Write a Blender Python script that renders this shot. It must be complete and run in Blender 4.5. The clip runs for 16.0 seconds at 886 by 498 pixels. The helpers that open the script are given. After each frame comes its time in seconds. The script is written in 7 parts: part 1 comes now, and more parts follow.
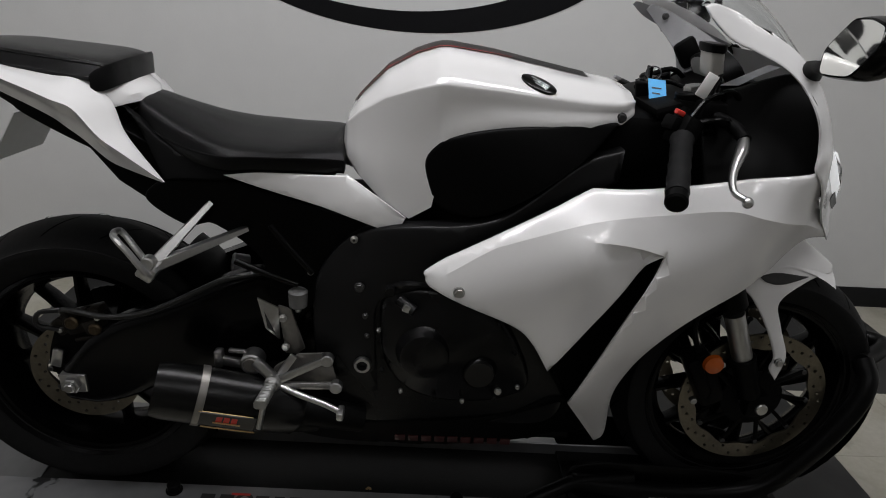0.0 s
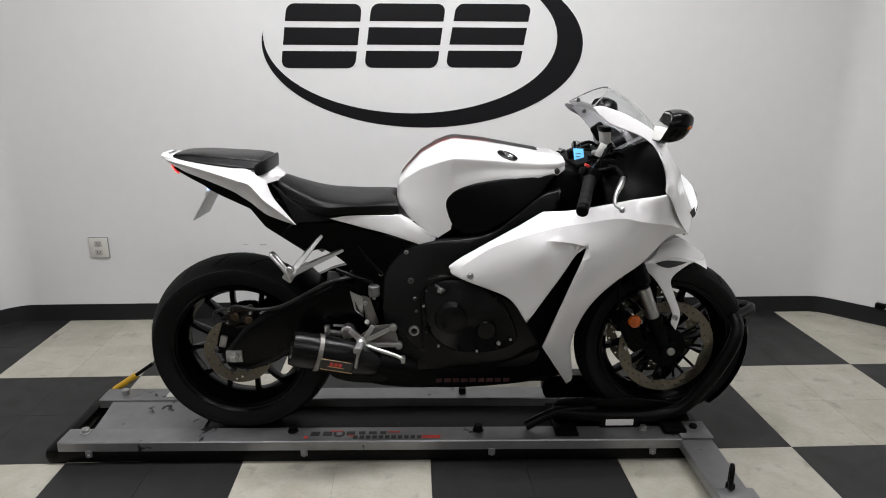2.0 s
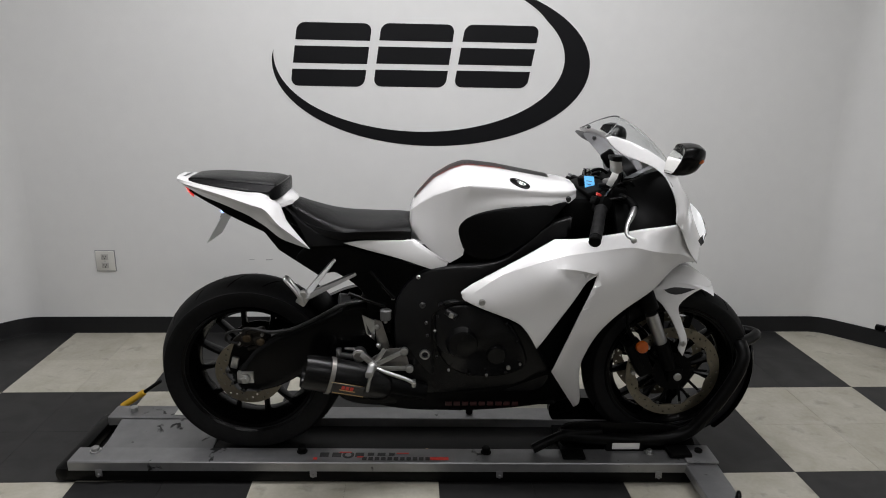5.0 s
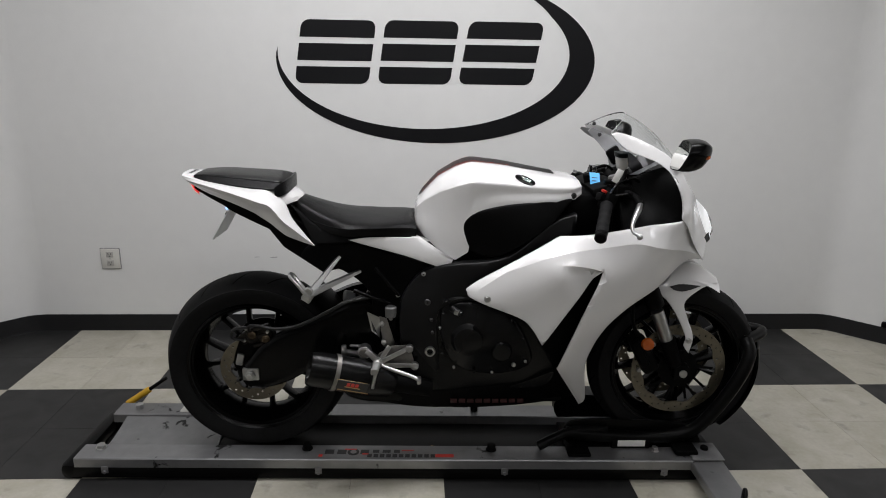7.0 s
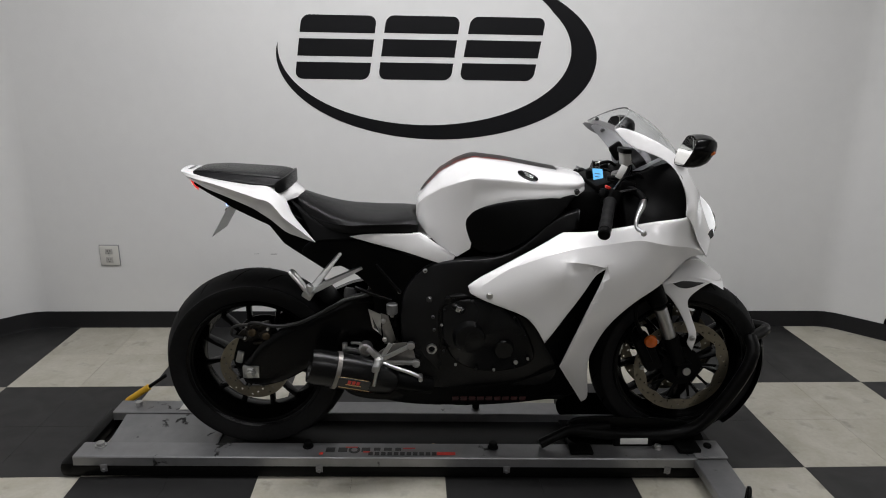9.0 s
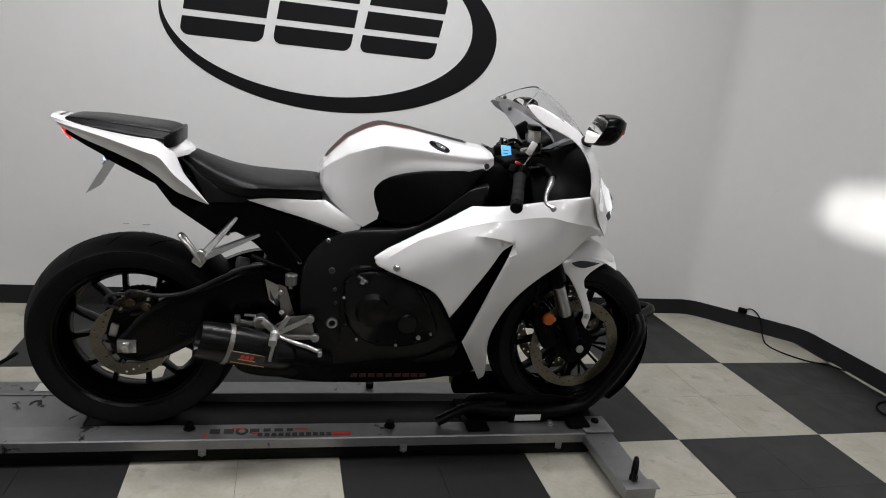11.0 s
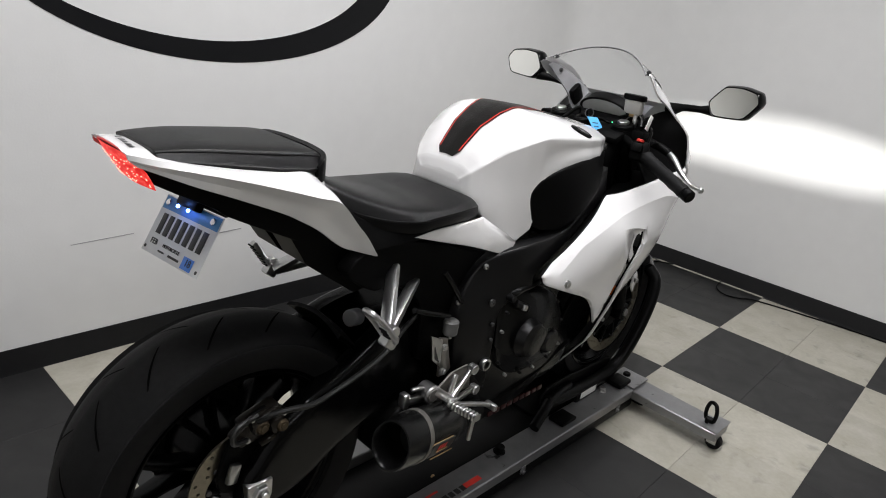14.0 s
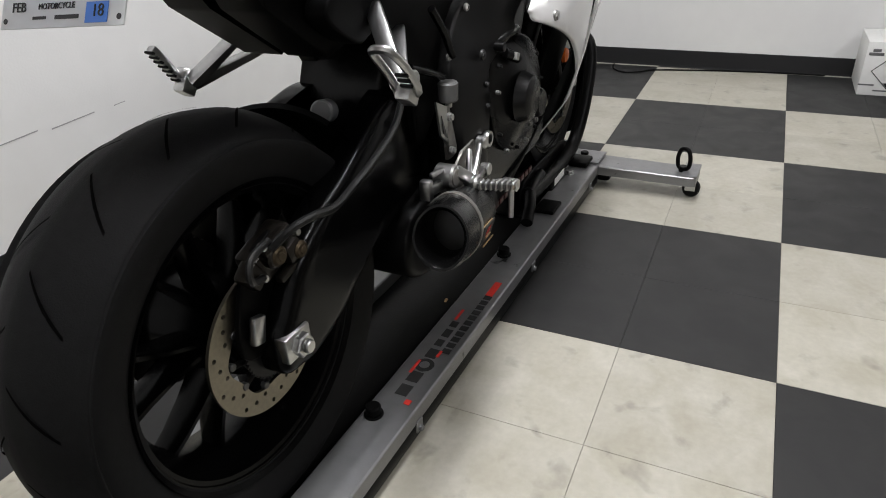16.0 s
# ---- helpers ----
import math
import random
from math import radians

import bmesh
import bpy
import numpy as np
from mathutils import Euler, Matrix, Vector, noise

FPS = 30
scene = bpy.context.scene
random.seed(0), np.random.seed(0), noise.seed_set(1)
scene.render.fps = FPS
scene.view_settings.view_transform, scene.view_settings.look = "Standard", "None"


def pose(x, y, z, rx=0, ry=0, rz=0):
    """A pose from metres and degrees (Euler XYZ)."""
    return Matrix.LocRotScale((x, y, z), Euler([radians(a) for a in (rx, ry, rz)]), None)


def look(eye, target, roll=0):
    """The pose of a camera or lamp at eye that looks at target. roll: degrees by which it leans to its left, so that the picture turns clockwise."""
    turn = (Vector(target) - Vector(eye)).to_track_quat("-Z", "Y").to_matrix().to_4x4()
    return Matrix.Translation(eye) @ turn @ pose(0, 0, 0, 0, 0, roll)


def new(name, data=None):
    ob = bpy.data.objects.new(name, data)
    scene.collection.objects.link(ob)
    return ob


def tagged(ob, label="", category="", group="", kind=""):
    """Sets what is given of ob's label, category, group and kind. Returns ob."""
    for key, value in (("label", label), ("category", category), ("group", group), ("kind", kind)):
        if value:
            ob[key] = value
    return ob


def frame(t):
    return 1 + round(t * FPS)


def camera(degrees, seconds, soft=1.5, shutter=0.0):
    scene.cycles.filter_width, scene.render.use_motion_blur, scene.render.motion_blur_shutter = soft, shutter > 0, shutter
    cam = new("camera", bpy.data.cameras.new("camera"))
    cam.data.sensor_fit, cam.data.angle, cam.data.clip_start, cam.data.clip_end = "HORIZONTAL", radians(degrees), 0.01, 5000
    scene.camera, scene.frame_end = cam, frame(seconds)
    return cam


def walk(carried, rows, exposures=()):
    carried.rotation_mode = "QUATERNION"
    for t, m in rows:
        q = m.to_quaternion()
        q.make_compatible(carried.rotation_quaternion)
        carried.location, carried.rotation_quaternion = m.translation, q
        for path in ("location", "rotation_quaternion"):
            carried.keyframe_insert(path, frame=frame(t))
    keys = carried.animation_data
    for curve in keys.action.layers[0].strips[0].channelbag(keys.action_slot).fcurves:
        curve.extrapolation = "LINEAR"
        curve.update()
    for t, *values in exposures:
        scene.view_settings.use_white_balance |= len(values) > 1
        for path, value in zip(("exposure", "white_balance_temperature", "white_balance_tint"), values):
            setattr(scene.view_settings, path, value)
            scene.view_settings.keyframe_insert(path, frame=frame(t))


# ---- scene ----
cam = camera(68.1, 16.0, 1.0)
PATH = [
    (0, (-0.088, 0.311, 1.139), (0.038, 2.151, 0.364), 4.3),
    (0.3, (-0.063, 0.128, 1.146), (0.030, 1.960, 0.348), 3.9),
    (0.5, (-0.128, 0.019, 1.123), (-0.043, 1.884, 0.404), 3.0),
    (0.8, (-0.137, -0.187, 1.143), (0.053, 1.677, 0.443), 4.3),
    (1, (-0.163, -0.279, 1.173), (0.107, 1.578, 0.481), 4.6),
    (1.5, (-0.096, -0.452, 1.167), (-0.039, 1.438, 0.517), -0.4),
    (2, (-0.154, -0.496, 1.238), (-0.061, 1.427, 0.693), 0.3),
    (2.5, (-0.2, -0.517, 1.277), (-0.064, 1.401, 0.727), -0.7),
    (3, (-0.192, -0.509, 1.297), (-0.074, 1.413, 0.757), 1.5),
    (3.5, (-0.193, -0.498, 1.3), (-0.088, 1.426, 0.766), 1.1),
    (4, (-0.201, -0.497, 1.304), (-0.086, 1.429, 0.779), 1.2),
    (6.5, (-0.207, -0.497, 1.304), (-0.114, 1.425, 0.76), 1.0),
    (7, (-0.21, -0.495, 1.299), (-0.113, 1.429, 0.762), 1.0),
    (7.5, (-0.215, -0.49, 1.303), (-0.121, 1.434, 0.764), 1.0),
    (8, (-0.213, -0.488, 1.304), (-0.119, 1.435, 0.762), 1.0),
    (10.3, (-0.244, -0.47, 1.274), (-0.118, 1.447, 0.716), 1.7),
    (10.5, (-0.274, -0.482, 1.271), (-0.112, 1.427, 0.698), 2.0),
    (10.9, (-0.298, -0.439, 1.217), (0.158, 1.454, 0.759), 3.7),
    (11, (-0.312, -0.425, 1.208), (0.177, 1.438, 0.668), 6.3),
    (11.3, (-0.344, -0.349, 1.197), (0.281, 1.448, 0.581), 3.9),
    (11.5, (-0.371, -0.283, 1.23), (0.269, 1.486, 0.553), 6.0),
    (12, (-0.583, -0.139, 1.22), (0.351, 1.526, 0.622), 13.0),
    (12.2, (-0.679, -0.107, 1.190), (0.360, 1.500, 0.610), 10.5),
    (12.5, (-0.792, 0.012, 1.216), (0.356, 1.506, 0.543), 9.7),
    (13, (-0.913, 0.284, 1.225), (0.209, 1.766, 0.486), 7.1),
    (13.3, (-0.993, 0.390, 1.237), (0.146, 1.863, 0.507), 9.5),
    (13.5, (-1.074, 0.448, 1.216), (0.146, 1.874, 0.526), 10.4),
    (14, (-1.268, 0.597, 1.216), (0.167, 1.808, 0.527), 8.2),
    (14.5, (-1.262, 0.820, 1.199), (0.204, 2.024, 0.564), 3.2),
    (14.7, (-1.243, 0.876, 1.161), (0.341, 1.985, 0.652), 2.0),
    (15, (-1.286, 0.935, 1.131), (0.465, 1.763, 0.635), 2.8),
    (15.2, (-1.299, 0.948, 1.090), (0.465, 1.709, 0.534), 2.6),
    (15.5, (-1.277, 0.941, 0.985), (0.460, 1.630, 0.272), -0.1),
    (15.7, (-1.261, 0.930, 0.941), (0.437, 1.637, 0.155), 0.2),
    (16, (-1.261, 0.921, 0.878), (0.308, 1.696, -0.091), -2.9),
]
walk(cam, [(t, look(eye, target, roll)) for t, eye, target, roll in PATH],
     [(0, -0.82), (0.5, -0.3), (1.0, 0.12), (1.5, 0.15), (2.0, 0.06), (2.5, -0.12), (3.5, -0.24), (8.0, -0.31), (10.5, -0.30), (11.5, -0.12), (13.5, -0.14), (14.0, -0.05), (14.5, -0.18), (15.0, -0.38), (15.5, -0.28), (16, 0.28)])
LIGHTS = [(-0.75, 1.25, 34), (0.45, 1.25, 34), (-1.1, -1.2, 18), (0.7, -1.2, 18)]
HEAD_POWER = 150

# --- world: a closed room, only a trace of ambient light ---
world = bpy.data.worlds.new("world")
world.use_nodes = True
world.node_tree.nodes["Background"].inputs[0].default_value = (0.8, 0.85, 1.0, 1)
world.node_tree.nodes["Background"].inputs[1].default_value = 0.02
scene.world = world

XR, YC, ZB = -0.711, 1.550, 0.043     # rear axle, centre plane and tyre contact of the motorcycle
WALL_Y, WALL_X = 2.632, 2.37          # back wall and right wall
CEIL = 2.75


# --- materials ---
def mat(name, color, rough=0.5, metal=0.0, vary=0.08, scale=40.0, bump=0.0, bump_scale=200.0, big=3.0, coat=0.0, spec=0.5):
    """Principled surface with variation at two scales, and fine relief."""
    m = bpy.data.materials.new(name)
    m.use_nodes = True
    nt = m.node_tree
    b = nt.nodes["Principled BSDF"]
    tc = nt.nodes.new("ShaderNodeTexCoord")

    def noise_tex(s, detail=4.0):
        n = nt.nodes.new("ShaderNodeTexNoise")
        n.inputs["Scale"].default_value = s
        n.inputs["Detail"].default_value = detail
        nt.links.new(tc.outputs["Object"], n.inputs["Vector"])
        return n
    fine, broad = noise_tex(scale), noise_tex(big)
    add = nt.nodes.new("ShaderNodeMath")
    add.operation = "ADD"
    nt.links.new(fine.outputs["Fac"], add.inputs[0])
    nt.links.new(broad.outputs["Fac"], add.inputs[1])
    ramp = nt.nodes.new("ShaderNodeMapRange")
    ramp.inputs["From Min"].default_value, ramp.inputs["From Max"].default_value = 0.6, 1.4
    ramp.inputs["To Min"].default_value, ramp.inputs["To Max"].default_value = 1 - vary, 1 + vary
    nt.links.new(add.outputs[0], ramp.inputs["Value"])
    mul = nt.nodes.new("ShaderNodeVectorMath")
    mul.operation = "SCALE"
    mul.inputs[0].default_value = color[:3]
    nt.links.new(ramp.outputs[0], mul.inputs["Scale"])
    nt.links.new(mul.outputs[0], b.inputs["Base Color"])
    rr = nt.nodes.new("ShaderNodeMapRange")
    rr.inputs["From Min"].default_value, rr.inputs["From Max"].default_value = 0.1, 0.9
    rr.inputs["To Min"].default_value, rr.inputs["To Max"].default_value = max(0.02, rough * 0.85), min(1, rough * 1.15)
    nt.links.new(broad.outputs["Fac"], rr.inputs["Value"])
    nt.links.new(rr.outputs[0], b.inputs["Roughness"])
    b.inputs["Metallic"].default_value = metal
    b.inputs["Coat Weight"].default_value = coat
    b.inputs["Coat Roughness"].default_value = 0.06
    b.inputs["Specular IOR Level"].default_value = spec
    if bump:
        bn = nt.nodes.new("ShaderNodeBump")
        bn.inputs["Strength"].default_value = bump
        bn.inputs["Distance"].default_value = 0.001
        nt.links.new(noise_tex(bump_scale, 6.0).outputs["Fac"], bn.inputs["Height"])
        nt.links.new(bn.outputs[0], b.inputs["Normal"])
    return m


def glow(name, color, strength):
    m = bpy.data.materials.new(name)
    m.use_nodes = True
    b = m.node_tree.nodes["Principled BSDF"]
    b.inputs["Base Color"].default_value = (*color, 1)
    b.inputs["Emission Color"].default_value = (*color, 1)
    b.inputs["Emission Strength"].default_value = strength
    return m


def clear(name, color=(1, 1, 1), rough=0.02, ior=1.45):
    m = bpy.data.materials.new(name)
    m.use_nodes = True
    b = m.node_tree.nodes["Principled BSDF"]
    b.inputs["Base Color"].default_value = (*color, 1)
    b.inputs["Roughness"].default_value = rough
    b.inputs["Transmission Weight"].default_value = 1.0
    b.inputs["IOR"].default_value = ior
    return m


def tile_mat(name, base, stain, rough, spots):
    """Vinyl tile: cloudy base, streaks and scuffs, each tile a little different."""
    m = bpy.data.materials.new(name)
    m.use_nodes = True
    nt = m.node_tree
    b = nt.nodes["Principled BSDF"]
    geo = nt.nodes.new("ShaderNodeNewGeometry")
    info = nt.nodes.new("ShaderNodeObjectInfo")

    def noise_tex(s, detail, distort=0.0):
        n = nt.nodes.new("ShaderNodeTexNoise")
        n.inputs["Scale"].default_value, n.inputs["Detail"].default_value = s, detail
        n.inputs["Distortion"].default_value = distort
        nt.links.new(geo.outputs["Position"], n.inputs["Vector"])
        return n
    cloud, fine, spot = noise_tex(9, 6, 0.6), noise_tex(70, 5), noise_tex(13, 4, 0.3)
    r1 = nt.nodes.new("ShaderNodeValToRGB")
    r1.color_ramp.elements[0].position, r1.color_ramp.elements[1].position = 0.33, 0.72
    r1.color_ramp.elements[0].color, r1.color_ramp.elements[1].color = (*stain, 1), (*base, 1)
    nt.links.new(cloud.outputs["Fac"], r1.inputs[0])
    r2 = nt.nodes.new("ShaderNodeMapRange")
    r2.inputs["From Min"].default_value, r2.inputs["From Max"].default_value = spots, spots + 0.13
    r2.inputs["To Min"].default_value, r2.inputs["To Max"].default_value = 1.0, 0.70
    nt.links.new(spot.outputs["Fac"], r2.inputs["Value"])
    r3 = nt.nodes.new("ShaderNodeMapRange")
    r3.inputs["To Min"].default_value, r3.inputs["To Max"].default_value = 0.86, 1.1
    nt.links.new(fine.outputs["Fac"], r3.inputs["Value"])
    r4 = nt.nodes.new("ShaderNodeMapRange")
    r4.inputs["To Min"].default_value, r4.inputs["To Max"].default_value = 0.93, 1.05
    nt.links.new(info.outputs["Random"], r4.inputs["Value"])
    cur = r1.outputs[0]
    for r in (r2, r3, r4):
        v = nt.nodes.new("ShaderNodeVectorMath")
        v.operation = "SCALE"
        nt.links.new(cur, v.inputs[0])
        nt.links.new(r.outputs[0], v.inputs["Scale"])
        cur = v.outputs[0]
    nt.links.new(cur, b.inputs["Base Color"])
    rr = nt.nodes.new("ShaderNodeMapRange")
    rr.inputs["To Min"].default_value, rr.inputs["To Max"].default_value = rough - 0.1, rough + 0.15
    nt.links.new(cloud.outputs["Fac"], rr.inputs["Value"])
    nt.links.new(rr.outputs[0], b.inputs["Roughness"])
    bn = nt.nodes.new("ShaderNodeBump")
    bn.inputs["Strength"].default_value, bn.inputs["Distance"].default_value = 0.25, 0.0008
    nt.links.new(fine.outputs["Fac"], bn.inputs["Height"])
    nt.links.new(bn.outputs[0], b.inputs["Normal"])
    return m


M_WALL = mat("wall_paint", (0.70, 0.70, 0.69), 0.55, vary=0.025, scale=14, bump=0.35, bump_scale=160, big=1.2)
M_FAR = mat("far_wall_paint", (0.36, 0.34, 0.28), 0.7, vary=0.05, scale=10, bump=0.3, bump_scale=120)
M_CEIL = mat("ceiling_paint", (0.55, 0.55, 0.54), 0.9, vary=0.04, bump=0.4, bump_scale=90)
M_BASE = mat("black_rubber_base", (0.007, 0.007, 0.0075), 0.5, vary=0.2, scale=60, spec=0.25)
M_TILE_W = tile_mat("cream_vinyl_tile", (0.455, 0.437, 0.378), (0.36, 0.34, 0.275), 0.42, 0.60)
M_TILE_B = tile_mat("charcoal_vinyl_tile", (0.0085, 0.0085, 0.0087), (0.012, 0.0118, 0.0115), 0.5, 0.7)
M_GROUT = mat("tile_joint", (0.10, 0.095, 0.085), 0.8)
M_LOGO = mat("black_wall_vinyl", (0.005, 0.005, 0.006), 0.45, vary=0.1, spec=0.2)
M_WHITE = mat("pearl_white_paint", (0.715, 0.708, 0.703), 0.19, vary=0.012, scale=900, big=4, coat=0.6)
M_BLACKGLOSS = mat("gloss_black_plastic", (0.0014, 0.0014, 0.0015), 0.22, vary=0.2, spec=0.14)
M_BLACK = mat("satin_black_plastic", (0.0020, 0.0020, 0.0020), 0.45, vary=0.3, bump=0.1, bump_scale=600, spec=0.055)
M_FRAME = mat("graphite_frame_paint", (0.0046, 0.0046, 0.0048), 0.38, 0.0, vary=0.2, bump=0.12, bump_scale=500, spec=0.20)
M_ENGINE = mat("dark_engine_casting", (0.0030, 0.0030, 0.0031), 0.27, 0.0, vary=0.3, scale=80, bump=0.25, bump_scale=300, spec=0.22)
M_TYRE = mat("tyre_rubber", (0.0065, 0.0065, 0.0067), 0.62, vary=0.35, scale=90, bump=0.4, bump_scale=500, spec=0.12)
M_RUBBER = mat("hose_rubber", (0.009, 0.009, 0.009), 0.4, vary=0.2, scale=120, spec=0.4)
M_CUP = mat("smoky_cup_plastic", (0.10, 0.10, 0.098), 0.35, vary=0.1)
M_PAD = mat("pad_vinyl", (0.006, 0.0055, 0.005), 0.36, vary=0.5, scale=380, bump=0.5, bump_scale=420, spec=0.2)
M_RIM = mat("gloss_black_wheel", (0.0014, 0.0014, 0.0015), 0.22, 0.0, vary=0.2, spec=0.10)
M_SEAT = mat("seat_vinyl", (0.0022, 0.0022, 0.0024), 0.30, vary=0.15, bump=0.45, bump_scale=900, spec=0.16)
M_ALU = mat("cast_aluminium", (0.50, 0.50, 0.495), 0.30, 1.0, vary=0.12, scale=120, bump=0.15, bump_scale=500)
M_GREYALU = mat("dull_cast_aluminium", (0.21, 0.20, 0.185), 0.45, 0.8, vary=0.15, scale=90, bump=0.2, bump_scale=400)
M_CHROME = mat("polished_steel", (0.75, 0.75, 0.76), 0.12, 1.0, vary=0.05)
M_DISC = mat("brake_disc_steel", (0.20, 0.18, 0.14), 0.36, 1.0, vary=0.2, scale=150)
M_BRASS = mat("gold_caliper_finish", (0.075, 0.055, 0.033), 0.42, 0.8, vary=0.4)
M_CALIPER = mat("dark_caliper_finish", (0.016, 0.013, 0.010), 0.40, 0.6, vary=0.4, scale=120, bump=0.3, bump_scale=400)
M_GREYSTEEL = mat("dull_grey_steel", (0.08, 0.08, 0.08), 0.4, 0.9, vary=0.2)
M_BOLT = mat("zinc_bolt", (0.45, 0.45, 0.44), 0.35, 1.0, vary=0.15)
M_RAIL = mat("silver_powder_coat", (0.25, 0.25, 0.255), 0.40, 0.75, vary=0.16, scale=25, bump=0.25, bump_scale=700)


def worn(m, dirt, scale, edge):
    """Dark chips and smears over a painted surface."""
    nt = m.node_tree
    b = nt.nodes["Principled BSDF"]
    geo, n1, n2 = nt.nodes.new("ShaderNodeNewGeometry"), nt.nodes.new("ShaderNodeTexNoise"), nt.nodes.new("ShaderNodeTexNoise")
    for n, sc in ((n1, scale), (n2, scale * 0.22)):
        n.inputs["Scale"].default_value, n.inputs["Detail"].default_value, n.inputs["Distortion"].default_value = sc, 5.0, 0.8
        nt.links.new(geo.outputs["Position"], n.inputs["Vector"])
    add, rng, mix = nt.nodes.new("ShaderNodeMath"), nt.nodes.new("ShaderNodeMapRange"), nt.nodes.new("ShaderNodeMix")
    add.operation = "ADD"
    nt.links.new(n1.outputs["Fac"], add.inputs[0])
    nt.links.new(n2.outputs["Fac"], add.inputs[1])
    rng.inputs["From Min"].default_value, rng.inputs["From Max"].default_value = edge, edge + 0.08
    nt.links.new(add.outputs[0], rng.inputs["Value"])
    mix.data_type = "RGBA"
    old = b.inputs["Base Color"].links[0].from_socket
    nt.links.new(rng.outputs[0], mix.inputs["Factor"])
    nt.links.new(old, mix.inputs["A"])
    mix.inputs["B"].default_value = (*dirt, 1)
    nt.links.new(mix.outputs["Result"], b.inputs["Base Color"])


worn(M_RAIL, (0.03, 0.03, 0.03), 26, 1.22)
M_STEELBLK = mat("black_painted_steel", (0.0020, 0.0020, 0.0020), 0.36, 0.0, vary=0.3, scale=30, bump=0.2, bump_scale=300, spec=0.11)
M_DECK = mat("worn_black_deck", (0.0045, 0.0045, 0.0043), 0.45, vary=0.4, scale=18, bump=0.3, bump_scale=200, spec=0.16)
M_YELLOW = mat("yellow_vinyl_grip", (0.62, 0.36, 0.02), 0.5, vary=0.1)
M_ORANGE = mat("amber_reflector", (0.42, 0.085, 0.008), 0.25, vary=0.15)
M_BLUE = mat("blue_paper_tag", (0.06, 0.36, 0.72), 0.6, vary=0.06)
M_PAPER = mat("white_paper", (0.78, 0.78, 0.76), 0.6, vary=0.03)
M_PLATE = mat("reflective_plate_sheet", (0.62, 0.64, 0.64), 0.35, 0.1, vary=0.05)
M_PLATEBLUE = mat("blue_plate_header", (0.04, 0.20, 0.45), 0.35, vary=0.2, scale=30)
M_INK = mat("black_ink", (0.012, 0.012, 0.012), 0.5)
M_RED = mat("red_print", (0.55, 0.03, 0.02), 0.4, vary=0.1)
M_DARKRED = mat("dim_red_print", (0.026, 0.0025, 0.003), 0.4, vary=0.2)
M_CARBON = mat("carbon_fibre", (0.004, 0.004, 0.004), 0.26, vary=0.9, scale=260, bump=0.4, bump_scale=260, spec=0.22)
M_GOLD = mat("gold_badge", (0.50, 0.34, 0.16), 0.4, 0.6)
M_CARTON = mat("white_carton", (0.72, 0.72, 0.70), 0.7, vary=0.04)
M_KRAFT = mat("brown_cardboard", (0.36, 0.22, 0.12), 0.8, vary=0.1)
M_NAVY = mat("navy_cloth", (0.02, 0.045, 0.12), 0.85, vary=0.25, scale=60, bump=0.7, bump_scale=250)
M_BAG = mat("black_nylon", (0.005, 0.005, 0.0055), 0.6, vary=0.3, bump=0.5, bump_scale=300, spec=0.2)
M_SKIN_W = mat("outlet_plastic", (0.60, 0.59, 0.55), 0.4, vary=0.02)
M_OUTLET = mat("outlet_face_plastic", (0.42, 0.41, 0.385), 0.4, vary=0.03)
M_POSTER = mat("orange_poster_ink", (0.85, 0.22, 0.02), 0.5)
M_RESERVOIR = mat("milky_reservoir", (0.30, 0.295, 0.275), 0.35, vary=0.05)
M_GREY = mat("grey_inner_plastic", (0.26, 0.26, 0.265), 0.45, vary=0.08)
M_MIRROR = mat("mirror_glass", (0.88, 0.88, 0.84), 0.03, 1.0, vary=0.0)
M_GLASS = clear("screen_acrylic", (0.97, 0.98, 0.98), 0.02, 1.12)
M_LENS = clear("headlamp_lens", (1, 1, 1), 0.03, 1.4)
M_TAIL = glow("lit_red_lens", (1.0, 0.055, 0.04), 1.0)
def facets(m, low, high):
    """Moulded facets in a lit lens."""
    nt = m.node_tree
    tc, vo, ramp = nt.nodes.new("ShaderNodeTexCoord"), nt.nodes.new("ShaderNodeTexVoronoi"), nt.nodes.new("ShaderNodeValToRGB")
    vo.inputs["Scale"].default_value = 150
    nt.links.new(tc.outputs["Object"], vo.inputs["Vector"])
    ramp.color_ramp.elements[0].position, ramp.color_ramp.elements[1].position = 0.15, 0.65
    ramp.color_ramp.elements[0].color, ramp.color_ramp.elements[1].color = (*high, 1), (*low, 1)
    nt.links.new(vo.outputs["Distance"], ramp.inputs[0])
    nt.links.new(ramp.outputs[0], nt.nodes["Principled BSDF"].inputs["Emission Color"])
    nt.links.new(ramp.outputs[0], nt.nodes["Principled BSDF"].inputs["Base Color"])


facets(M_TAIL, (0.55, 0.012, 0.012), (1.0, 0.10, 0.08))
M_TAILDOT = glow("tail_diode", (1.0, 0.30, 0.22), 2.2)
M_PLATELED = glow("plate_diode", (0.12, 0.28, 1.0), 14.0)
M_HEAD = glow("lit_headlamp", (0.85, 0.86, 0.87), 0.55)
M_GROOVE = mat("tread_groove_rubber", (0.0012, 0.0012, 0.0012), 0.9, spec=0.03)
M_LEDG = glow("green_indicator", (0.05, 1.0, 0.35), 2.5)
M_LEDY = glow("yellow_indicator", (1.0, 0.75, 0.08), 2.5)
M_LCD = mat("grey_lcd_face", (0.42, 0.43, 0.42), 0.25, vary=0.06, scale=60)
M_SMOKE = mat("satin_grey_plastic", (0.055, 0.055, 0.058), 0.4, vary=0.1, spec=0.4)
